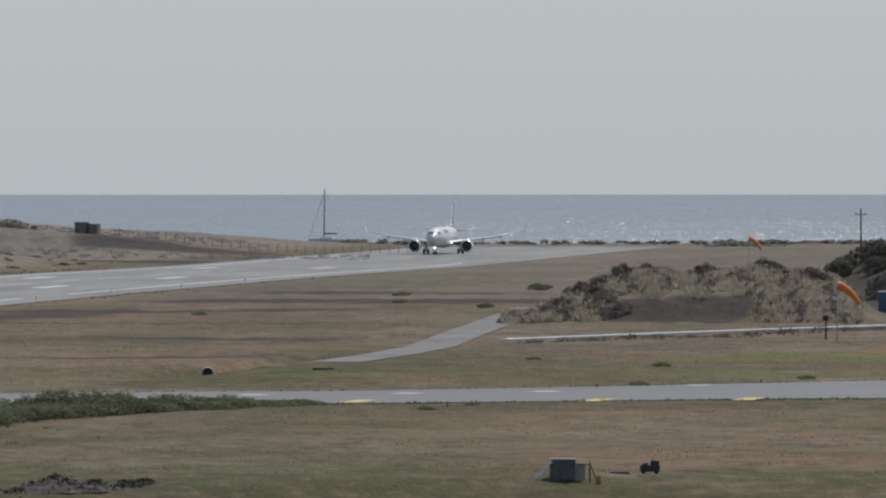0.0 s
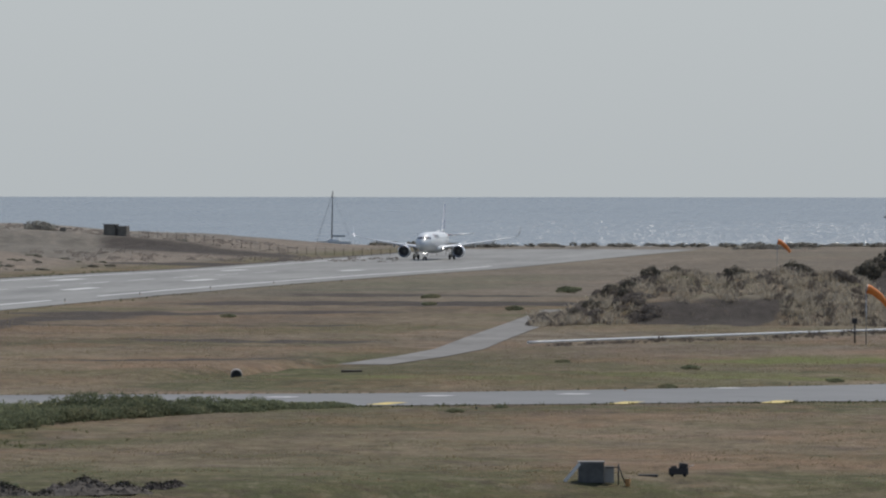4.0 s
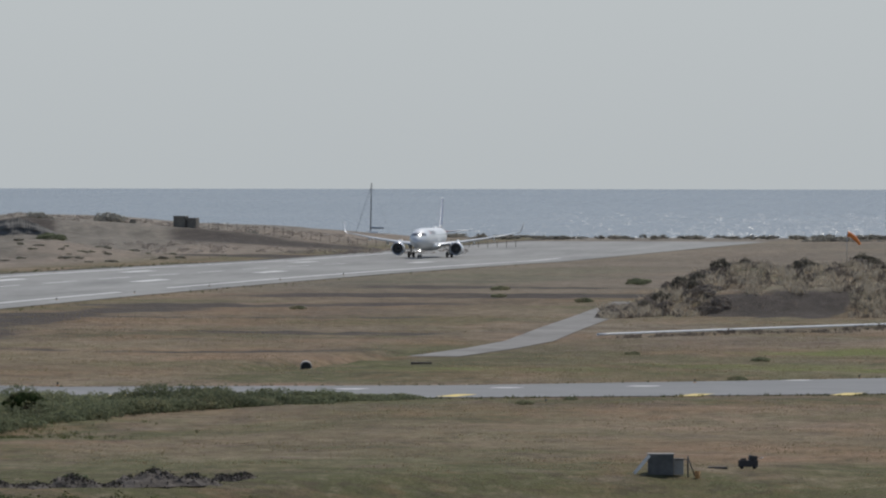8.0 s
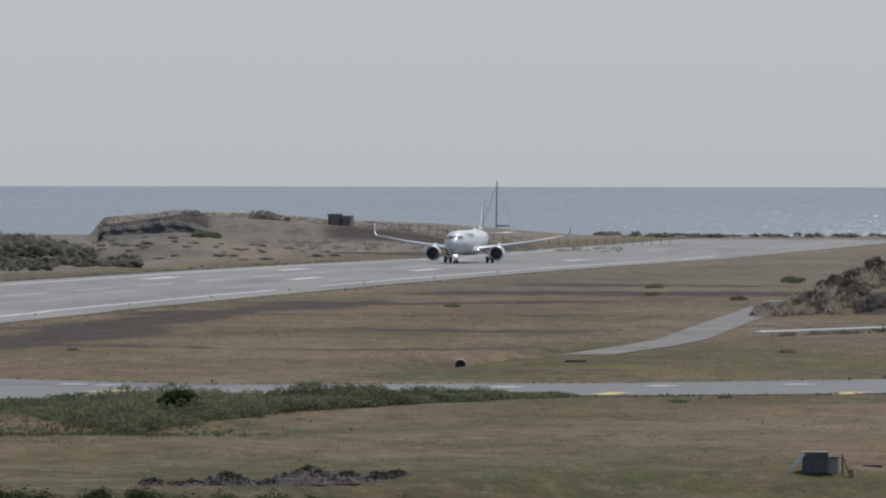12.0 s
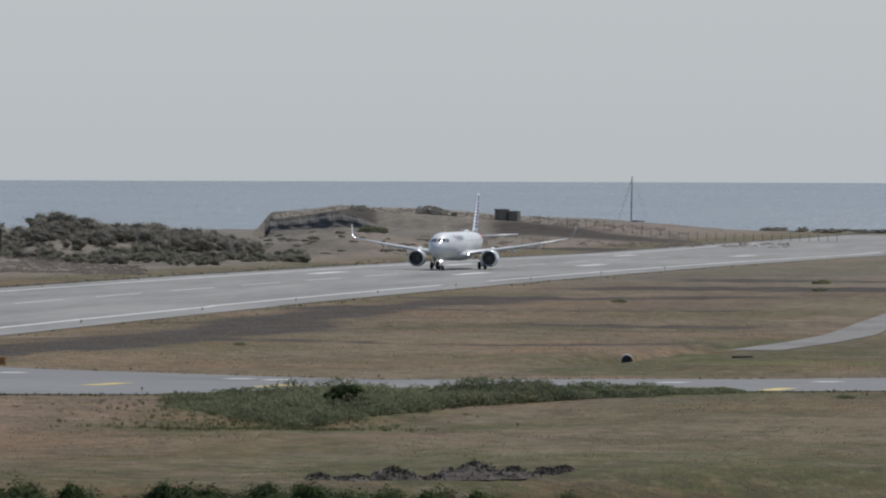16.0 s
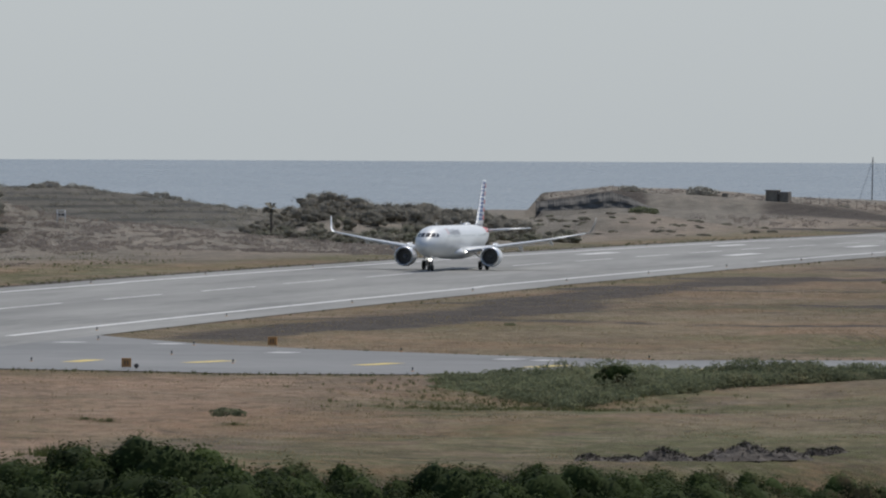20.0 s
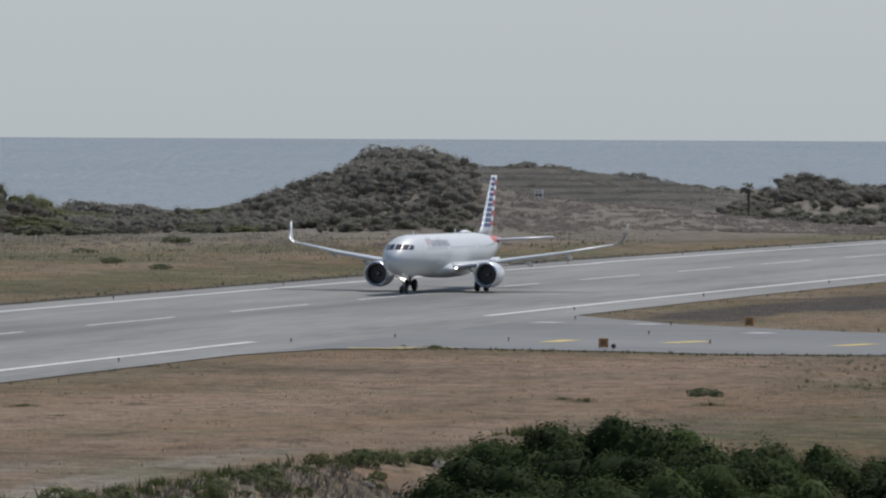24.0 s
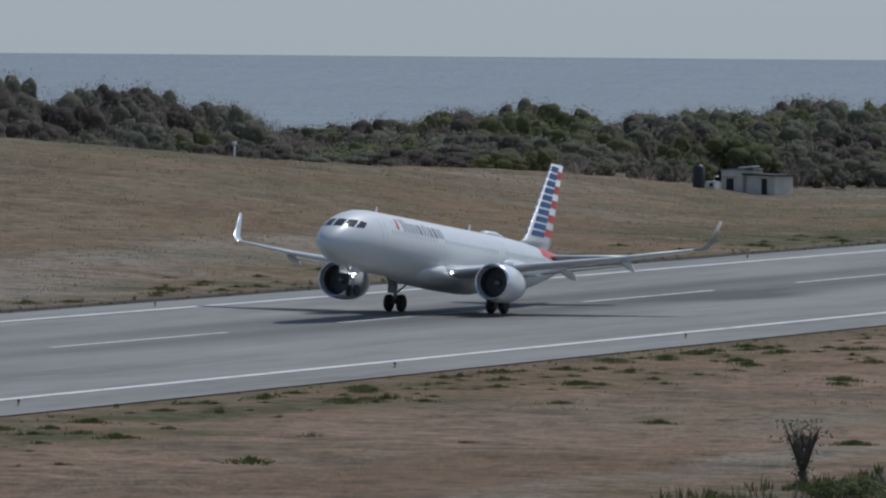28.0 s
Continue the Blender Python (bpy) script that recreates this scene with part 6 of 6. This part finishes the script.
k = thing("stone_slab", at(-92.6, 742, 10), "flat dark stone slab on grass", "slab")
part("slab", box(1.9, 1.1, 0.22, (0, 0, -0.03), (0, 0, 0), 0.05), M["soil"], k)


def sign_box(x, y, turn):
    t = thing("taxiway_sign", at(x, y, turn), "faded orange taxiway sign box on short legs", "sign", "taxiway signs")
    part("case", box(0.78, 0.3, 0.72, (0, 0, 0.2)), M["sign"], t)
    part("face", box(0.62, 0.02, 0.5, (0, -0.165, 0.3), (0, 0, 0), 0.004), M["sign"], t, "faded orange face of the sign")
    part("mark_bar", box(0.10, 0.012, 0.34, (-0.12, -0.18, 0.38), (0, 0, 0), 0.003), M["bark"], t)
    part("mark_bar", box(0.10, 0.012, 0.34, (0.12, -0.18, 0.38), (0, 0, 0), 0.003), M["bark"], t)
    for sx in (-0.3, 0.3):
        part("leg", tube([(sx, 0, -0.1), (sx, 0, 0.22)], 0.035, 8), M["steel"], t)
    return t


sign_box(-151.3, 639.5, 12)
sign_box(-152.6, 700.5, -6)
k = thing("obstruction_lamp", at(-150.55, 639.8), "black round lamp head beside the sign", "lamp")
part("head", lathe([(-0.14, 0.02), (-0.14, 0.17), (0.1, 0.19), (0.14, 0.02)], "Y", 18, at=(0, 0, 0.3)), M["black"], k)
part("stem", tube([(0, 0, -0.05), (0, 0, 0.2)], 0.04, 8), M["black"], k)


def edge_light():
    t = thing("edge_light", pose(0, 0, -500), "small runway edge light on a short stem", "light", "pavement edge lights")
    part("base", lathe([(0.0, 0.15), (0.05, 0.14), (0.07, 0.05)], "Z", 14), M["sign"], t)
    part("stem", tube([(0, 0, 0.04), (0, 0, 0.22)], 0.035, 8), M["black"], t)
    part("lens", lathe([(0.2, 0.02), (0.21, 0.07), (0.3, 0.07), (0.35, 0.03)], "Z", 14), M["black"], t)
    return t


light = edge_light()
first = True
for x, y in [(float(middle(v)) + 28.6, v) for v in (388, 440, 489, 546, 597, 646, 745, 800, 860, 925, 985, 1040, 1098, 1160, 1225, 1290)] + [(float(middle(v)) - 22.4, v) for v in range(460, 1400, 61)] + [(-172, 716), (-160, 702), (-163, 655), (-146, 655), (-139, 690), (-128, 640), (-115, 676), (-63, 692), (-50, 706), (-70, 640), (-174, 660), (-156, 676)]:
    m = pose(x, y, float(profile(y)) + 0.03)
    if first:
        light.matrix_world, first = m, False
    else:
        copy_thing(light, m)

# marks on the taxiway
def taxi_bar(x, y, lx, ly, mat, skew=0.0):
    """A painted bar across the taxiway."""
    v = [(x - lx / 2 - skew, y - ly / 2), (x + lx / 2 - skew, y - ly / 2), (x + lx / 2 + skew, y + ly / 2), (x - lx / 2 + skew, y + ly / 2)]
    shell("painted_bar", [(a, b, float(profile(b)) + 0.07) for a, b in v], [(0, 1, 2, 3)], mat, taxiway)


for x, y, s in ((-159.1, 657, 0.3), (-148.7, 658, 0.9), (-134.1, 656, 0.9), (-119.8, 655, 0.9), (-106, 652, 0.7), (-88.4, 651, 0.5), (-79.0, 656, 0.5), (-60, 660, 0.4), (-48, 664, 0.4)):
    taxi_bar(x, y, 1.7, 6.0, M["yellow"], s)
for x, y in ((-172.4, 707), (-162.9, 705), (-148.1, 684), (-126.1, 672), (-122.6, 670), (-89.6, 671), (-77.2, 676), (-66.4, 682), (-55, 700)):
    taxi_bar(x, y, 2.2, 1.8, M["white"], 0.4)
for x, y in ((-168.5, 634), (-165.5, 637)):
    taxi_bar(x, y, 5.2, 1.2, M["yellow"], 0.0)

# white pipe past the mound
pts = [place(-5.88 + 2.9 * k / 24, 852 + 74 * k / 24) for k in range(25)]
k = thing("pipeline", pose(0, 0, 0), "long white-painted pipe laid on the ground", "pipe")
part("pipe", tube([(x, y, float(profile(y)) + 0.3) for x, y in pts], 0.13, 10), M["hull"], k)


def windsock(x, y, tall, long, turn, label):
    t = thing("windsock", at(x, y, turn), label, "windsock", "windsocks")
    part("mast", tube([(0, 0, -0.3), (0, 0, tall * 0.5), (0, 0, tall)], [0.07, 0.055, 0.045], 10), M["steel"], t)
    part("hoop", lathe([(0.0, long * 0.17), (0.03, long * 0.18), (0.06, long * 0.17)], "X", 18, at=(0.08, 0, tall - 0.1), caps=False), M["steel"], t)
    bm = bmesh.new()
    n, m = 14, 16
    rings = []
    for i in range(n + 1):
        u = i / n
        c = Vector((0.1 + long * (u * 0.82), 0, tall - 0.1 - long * (0.18 * u + 0.52 * u * u)))
        r = long * (0.175 - 0.085 * u) * (1 + 0.05 * math.sin(u * 14))
        way = Vector((0.82, 0, -0.18 - 1.04 * u)).normalized()
        up = Vector((-way.z, 0, way.x))
        rings.append([bm.verts.new(c + (Vector((0, 1, 0)) * math.cos(a) + up * math.sin(a)) * r) for a in [2 * math.pi * j / m for j in range(m)]])
    for a, b in zip(rings, rings[1:]):
        for j in range(m):
            bm.faces.new((a[j], a[(j + 1) % m], b[(j + 1) % m], b[j])).smooth = True
    part("sleeve", bm, M["orange"], t, "drooping faded orange cloth sleeve")
    return t


windsock(-52.2, 849, 5.9, 2.7, 4, "orange windsock drooping on a slim steel mast")
windsock(*place(-4.14, 1500), 5.7, 2.8, 4, "orange windsock far off near the shore")
k = thing("marker_post", at(-54.2, 862), "short dark post with a square lamp head", "post")
part("post", tube([(0, 0, -0.2), (0, 0, 2.2)], 0.09, 8), M["black"], k)
part("head", box(0.55, 0.4, 0.55, (0, 0, 2.15)), M["black"], k)
k = thing("container", at(*place(-3.06, 996), 4), "faded blue steel container beside the mound", "container")
part("body", box(6.0, 2.4, 2.9, (0, 0, -0.1), (0, 0, 0), 0.04), M["bluepaint"], k)
part("roof", box(6.06, 2.46, 0.1, (0, 0, 2.8)), M["hull"], k)
for j in range(12):
    part("rib", box(0.12, 0.06, 2.6, (-2.75 + 0.5 * j, -1.23, 0.05), (0, 0, 0), 0.01), M["bluepaint"], k)
k = thing("utility_pole", at(*place(-3.354, 1500)), "thin grey utility pole with a crossarm", "pole")
part("pole", tube([(0, 0, -0.3), (0, 0, 11.2)], [0.2, 0.13], 8), M["bark"], k)
part("crossarm", box(2.2, 0.14, 0.14, (0, 0, 10.0)), M["bark"], k)
part("insulator", lathe([(0, 0.02), (0.02, 0.12), (0.3, 0.1), (0.35, 0.02)], "Z", 8, at=(-0.9, 0, 10.14)), M["steel"], k)
part("insulator", lathe([(0, 0.02), (0.02, 0.12), (0.3, 0.1), (0.35, 0.02)], "Z", 8, at=(0.9, 0, 10.14)), M["steel"], k)

# pump house beyond the runway
k = thing("pump_house", at(*place(-19.63, 912), -19), "cream flat-roofed pump house with dark doorways", "building")
part("wall", box(3.0, 3.6, 2.75, (-2.1, 0, -0.2), (0, 0, 0), 0.03), M["cream"], k)
part("wall", box(4.3, 3.2, 2.25, (1.6, 0.1, -0.2), (0, 0, 0), 0.03), M["cream"], k)
part("roof", box(4.7, 3.7, 0.16, (1.65, 0.0, 2.05), (0, 1.5, 0)), M["dark"], k, "dark overhanging roof slab")
part("roof", box(3.2, 3.8, 0.14, (-2.1, 0, 2.55), (0, -3, 0)), M["concrete"], k)
part("roof_slab", box(1.9, 1.4, 0.12, (-0.6, -0.6, 2.9), (0, -4, 0)), M["hull"], k, "white slab on the roof")
# both doorways are near-black panels on the wall instead of shaded openings
part("door", box(1.0, 0.08, 1.75, (-2.35, -1.8, -0.1), (0, 0, 0), 0.01), M["dark"], k, "near-black panel in place of a shaded doorway")
part("lintel", box(1.7, 0.3, 0.1, (-2.35, -1.9, 1.75)), M["concrete"], k)
part("door", box(0.75, 0.08, 1.8, (2.3, -1.52, -0.1), (0, 0, 0), 0.01), M["dark"], k, "near-black panel in place of a shaded doorway")
part("pillar", box(0.24, 0.3, 2.2, (-0.45, -1.6, -0.15)), M["concrete"], k)
k = thing("water_tank", at(*place(-20.035, 906)), "tall black plastic water tank", "tank")
part("tank", lathe([(-0.1, 0.62), (0.1, 0.66), (2.2, 0.66), (2.45, 0.5), (2.6, 0.2), (2.68, 0.18), (2.68, 0.01)], "Z", 24), M["black"], k)
part("lid", lathe([(2.66, 0.24), (2.74, 0.22), (2.75, 0.01)], "Z", 16), M["black"], k)
k = thing("pump_unit", at(*place(-19.94, 908), -19), "white pump unit with a dark hatch", "pump")
part("case", box(1.35, 0.8, 0.85, (0, 0, -0.05)), M["hull"], k)
part("hatch", box(0.5, 0.05, 0.4, (0.2, -0.41, 0.2), (0, 0, 0), 0.01), M["dark"], k)
part("pipe", tube([(0.3, 0, 0.7), (0.3, 0, 1.35), (0.9, 0, 1.35)], 0.09, 8), M["steel"], k)
k = thing("wall_low", at(-283.5, 884, -18), "dark grey utility cabinet on the grass", "cabinet")
k.name = "utility_cabinet"
part("case", box(1.6, 0.8, 0.95, (0, 0, -0.05), (0, 0, 0), 0.04), M["asphalt"], k)
part("lid", box(1.66, 0.86, 0.08, (0, 0, 0.88)), M["soil"], k)


def lattice(x, y, w, h):
    """A white ladder frame that carries approach lamps."""
    t = thing("approach_lattice", at(x, y, -18), "white steel lattice with lamp boxes", "lattice", "approach lattices")
    for sx in (-w / 2, w / 2):
        part("post", tube([(sx, 0, -0.2), (sx, 0, h)], 0.075, 8), M["hull"], t)
    for z in (h * 0.48, h * 0.72, h * 0.96):
        part("rail", tube([(-w / 2, 0, z), (w / 2, 0, z)], 0.06, 8), M["hull"], t)
    for sx in (-w * 0.25, w * 0.25):
        part("lamp_box", box(0.32, 0.2, 0.36, (sx, 0, h * 0.53)), M["black"], t)
    return t


lattice(-350.5, 1096, 1.6, 2.6)
lattice(*place(-13.77, 1262), 1.4, 2.0)
k = thing("white_post", at(*place(-23.283, 905)), "short white marker post in front of scrub", "post")
part("post", tube([(0, 0, -0.2), (0, 0, 3.2)], 0.1, 8), M["hull"], k)
part("cap", box(0.4, 0.3, 0.4, (0, 0, 3.1)), M["hull"], k)

# derelict hut and box on the headland, with a fence towards the sea
k = thing("derelict_hut", at(*place(-8.755, 1795), -8), "small dark derelict block hut on the headland", "hut")
part("wall", box(2.6, 2.6, 2.7, (-1.35, 0, -0.2)), M["stone"], k)
part("wall", box(2.2, 2.4, 2.4, (1.35, 0.2, -0.2)), M["stone"], k)
# soil-coloured panel stands for the shade in the doorway
part("doorway", box(0.7, 0.06, 1.8, (0.15, -1.2, -0.1), (0, 0, 0), 0.01), M["soil"], k)
part("roof", box(2.9, 2.9, 0.2, (-1.35, 0, 2.45)), M["concrete"], k)
k = thing("stone_box", at(*place(-9.13, 1795)), "small dark block on the headland", "block")
part("block", box(1.3, 1.2, 1.1, (0, 0, -0.1)), M["stone"], k)
f = thing("fence", pose(0, 0, 0), "thin wire fence along the headland's ridge", "fence")
last = None
for j in range(34):
    x, y = place(-8.6 + 0.065 * j, 1812 + 4 * math.sin(j))
    z = stand(x, y)
    part("post", tube([(x, y, z - 0.2), (x, y, z + 1.7)], 0.06, 6), M["bark"], f)
    if last:
        part("wire", tube([(last[0], last[1], last[2] + 1.5), (x, y, z + 1.5)], 0.012, 4), M["steel"], f)
    last = (x, y, z)

# palm on the low ridge
k = thing("palm", at(*place(-12.31, 1400)), "ragged palm tree with a short crown", "palm")
part("trunk", tube([(0, 0, -0.3), (0.2, 0, 2.5), (0.1, 0, 5.2)], [0.28, 0.2, 0.16], 8), M["bark"], k)
g = np.random.RandomState(5)
for j in range(30):
    a, d = 2.4 * j, g.uniform(-1.3, 1.0)
    tip = Vector((math.cos(a) * 1.7, math.sin(a) * 1.7, 5.2 + d))
    s = Vector((-math.sin(a), math.cos(a), 0)) * 0.42
    bm = bmesh.new()
    b0, m0 = Vector((0.1, 0, 5.2)), Vector((math.cos(a) * 0.95, math.sin(a) * 0.95, 5.6 + d * 0.8))
    bm.faces.new([bm.verts.new(q) for q in (b0, m0 + s, tip, m0 - s)])
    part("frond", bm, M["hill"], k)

# dried shrub by the path
k = thing("dead_shrub", at(*place(-19.29, 360)), "dark dried shrub with a thick stem beside the path", "shrub")
g = np.random.RandomState(31)
part("stem", limb_mesh(g, 2.9, 1.0, 0.2, 9, 5), M["bark"], k)
pts = np.concatenate([np.stack([g.normal(size=420) * 0.22, g.normal(size=420) * 0.22, g.uniform(0.5, 2.3, 420)], 1), np.stack([g.normal(size=260) * 0.55, g.normal(size=260) * 0.55, g.uniform(1.9, 3.0, 260)], 1)])
v, q = leaf_quads(g, pts, 0.07)
many("leaves", v, q, M["scrub"], k)
k = thing("bare_shrub", at(-117.2, 384), "sparse twiggy shrub on the rim", "shrub")
part("stem", limb_mesh(g, 2.2, 0.9, 0.05, 8, 5), M["bark"], k)
pts = np.stack([g.normal(size=160) * 0.5, g.normal(size=160) * 0.5, g.uniform(0.5, 2.2, 160)], 1)
v, q = leaf_quads(g, pts, 0.06)
many("leaves", v, q, M["leaf"], k)

# sailing yacht out at sea
yacht = thing("yacht", pose(0, 0, 0), "white sailing yacht with bare mast under way", "yacht")
bm = bmesh.new()
rings = []
for x, w, d in ((-7.0, 1.3, 0.5), (-5.5, 1.9, 0.7), (-1, 2.2, 0.9), (3, 1.7, 0.9), (5.8, 0.8, 0.8), (7.2, 0.05, 0.3)):
    rings.append([bm.verts.new(p) for p in ((x, -w, 1.3), (x, -w * 0.8, 0.0), (x, 0, -d), (x, w * 0.8, 0.0), (x, w, 1.3))])
for a, b in zip(rings, rings[1:]):
    for j in range(4):
        bm.faces.new((a[j], a[j + 1], b[j + 1], b[j]))
    bm.faces.new((a[4], a[0], b[0], b[4]))
bm.faces.new(rings[0])
part("hull", bm, M["hull"], yacht)
part("cabin", box(5.0, 2.2, 0.7, (0.2, 0, 1.3), (0, 0, 0), 0.2), M["hull"], yacht)
part("mast", tube([(1.0, 0, 1.2), (1.0, 0, 12), (1.0, 0, 21.5)], [0.24, 0.22, 0.16], 8), M["black"], yacht)
part("boom", tube([(1.0, 0, 3.2), (-4.5, 0, 3.3)], 0.14, 8), M["black"], yacht)
part("furled_sail", tube([(0.6, 0, 3.5), (-4.3, 0, 3.55)], 0.22, 8), M["bluepaint"], yacht)
part("forestay", tube([(1.0, 0, 20.5), (7.0, 0, 1.3)], 0.07, 6), M["black"], yacht)
part("backstay", tube([(1.0, 0, 21.4), (-6.8, 0, 1.3)], 0.03, 6), M["black"], yacht)


# dark rock face under the headland's edge
def rock_face(az0, az1, r, seed):
    """A jagged rock wall along an arc, from its foot to the crest of the ground behind it."""
    g = np.random.RandomState(seed)
    n, m = 110, 7
    v, f = [], []
    for i in range(n + 1):
        az = az0 + (az1 - az0) * i / n
        top = stand(*place(max(az, -10.4), r + 24)) - 0.25 + 0.3 * g.rand()
        low = stand(*place(az, r - 6)) - 0.6
        top = low + (top - low) * (1 - 0.97 * float(step(az, -9.95, -9.5)))
        for k in range(m + 1):
            u = k / m
            d = r + 4 * u + 0.8 * math.sin(i * 0.21) + 0.15 * math.sin(i * 0.53 + 2.9 * k * k) + g.normal() * 0.05 - (0.5 if k in (4, 5) else 0)
            x, y = place(az, d)
            v.append((x, y, low + (top - low) * u))
    for i in range(n):
        for k in range(m):
            a = i * (m + 1) + k
            f.append((a, a + m + 1, a + m + 2, a + 1))
    return shell("rock_face", v, f, M["rock"], None)


tagged(rock_face(-10.455, -9.5, 1768, 4), "dark broken rock face of the headland", "cliff", kind="structure")


def boulder(seed):
    """A small broken rock."""
    g = np.random.RandomState(seed)
    bm = bmesh.new()
    bmesh.ops.create_icosphere(bm, subdivisions=2, radius=0.5)
    for w in bm.verts:
        w.co *= 1 + 0.3 * math.sin(w.co.x * 5 + seed) * math.sin(w.co.y * 6) + 0.1 * g.normal()
        w.co.z = max(w.co.z * 0.7, -0.12)
    t = thing("rock", pose(0, 0, -500), "pale dusty rock on the steep bank", "rock", "rocks on the bank")
    part("stone", bm, M["stone"], t)
    return t


rocks = [boulder(k) for k in range(4)]
spots = []
for k in range(120):
    y = rng.uniform(330, 450)
    spots.append((-117 + 2.5 * math.sin(y / 23) + 1.6 * math.sin(y / 9) + rng.uniform(0.8, 11), y, 0.2 + 1.1 * rng.uniform(0, 1) ** 2.5))
spread_copies(rocks, spots, rng, 0.0)


# ---- what moves ----
# seconds, place across and along the runway, nose-up degrees
ROLL = [
    (0.0, -195.90, 1782.60, 0.0),
    (1.0, -196.05, 1772.11, 0.0),
    (2.0, -196.27, 1757.52, 0.0),
    (3.0, -196.53, 1739.22, 0.0),
    (4.0, -196.85, 1717.55, 0.0),
    (5.0, -197.20, 1692.80, 0.0),
    (6.0, -197.59, 1665.93, 0.0),
    (7.0, -198.02, 1636.46, 0.1),
    (8.0, -198.48, 1604.60, 0.1),
    (9.0, -198.98, 1570.02, 0.1),
    (10.0, -199.52, 1533.32, 0.1),
    (11.0, -200.08, 1494.60, 0.1),
    (12.0, -200.68, 1453.34, 0.1),
    (13.0, -201.30, 1410.17, 0.1),
    (14.0, -201.96, 1365.14, 0.1),
    (15.0, -202.64, 1318.23, 0.1),
    (16.0, -203.34, 1269.43, 0.1),
    (17.0, -204.08, 1218.70, 0.1),
    (18.0, -204.81, 1168.00, 0.1),
    (19.0, -205.58, 1115.26, 0.1),
    (20.0, -206.37, 1060.40, 0.2),
    (21.0, -207.22, 1001.90, 0.2),
    (22.0, -207.38, 941.10, 0.2),
    (23.0, -208.11, 877.90, 0.2),
    (24.0, -208.56, 811.38, 0.2),
    (25.0, -208.70, 742.25, 0.2),
    (26.0, -208.70, 669.50, 0.2),
    (26.5, -208.70, 633.39, 1.1),
    (27.0, -208.70, 596.55, 2.5),
    (27.5, -208.70, 559.60, 3.9),
    (28.0, -208.70, 521.90, 5.3),
]


# the yacht's bearing from the eye, in degrees
YACHT = [(0.0, -7.09), (5.0, -7.285), (8.0, -7.453), (11.0, -7.603), (15.5, -7.850), (20.0, -8.090), (28.0, -8.52)]


def motions():
    for_yacht = []
    for t, az in YACHT:
        x, y = place(az, 3300)
        for_yacht.append((t, pose(x, y, float(sea_height(np.array(x), np.array(y))), 0, -1.0, 180)))
    walk(yacht, for_yacht)
    walk(airliner, [(t, pose(x, y, float(profile(y)) + 0.06, 0, 0, -90) @ pose(0, 0, 0, 0, -p, 0)) for t, x, y, p in ROLL])


motions()
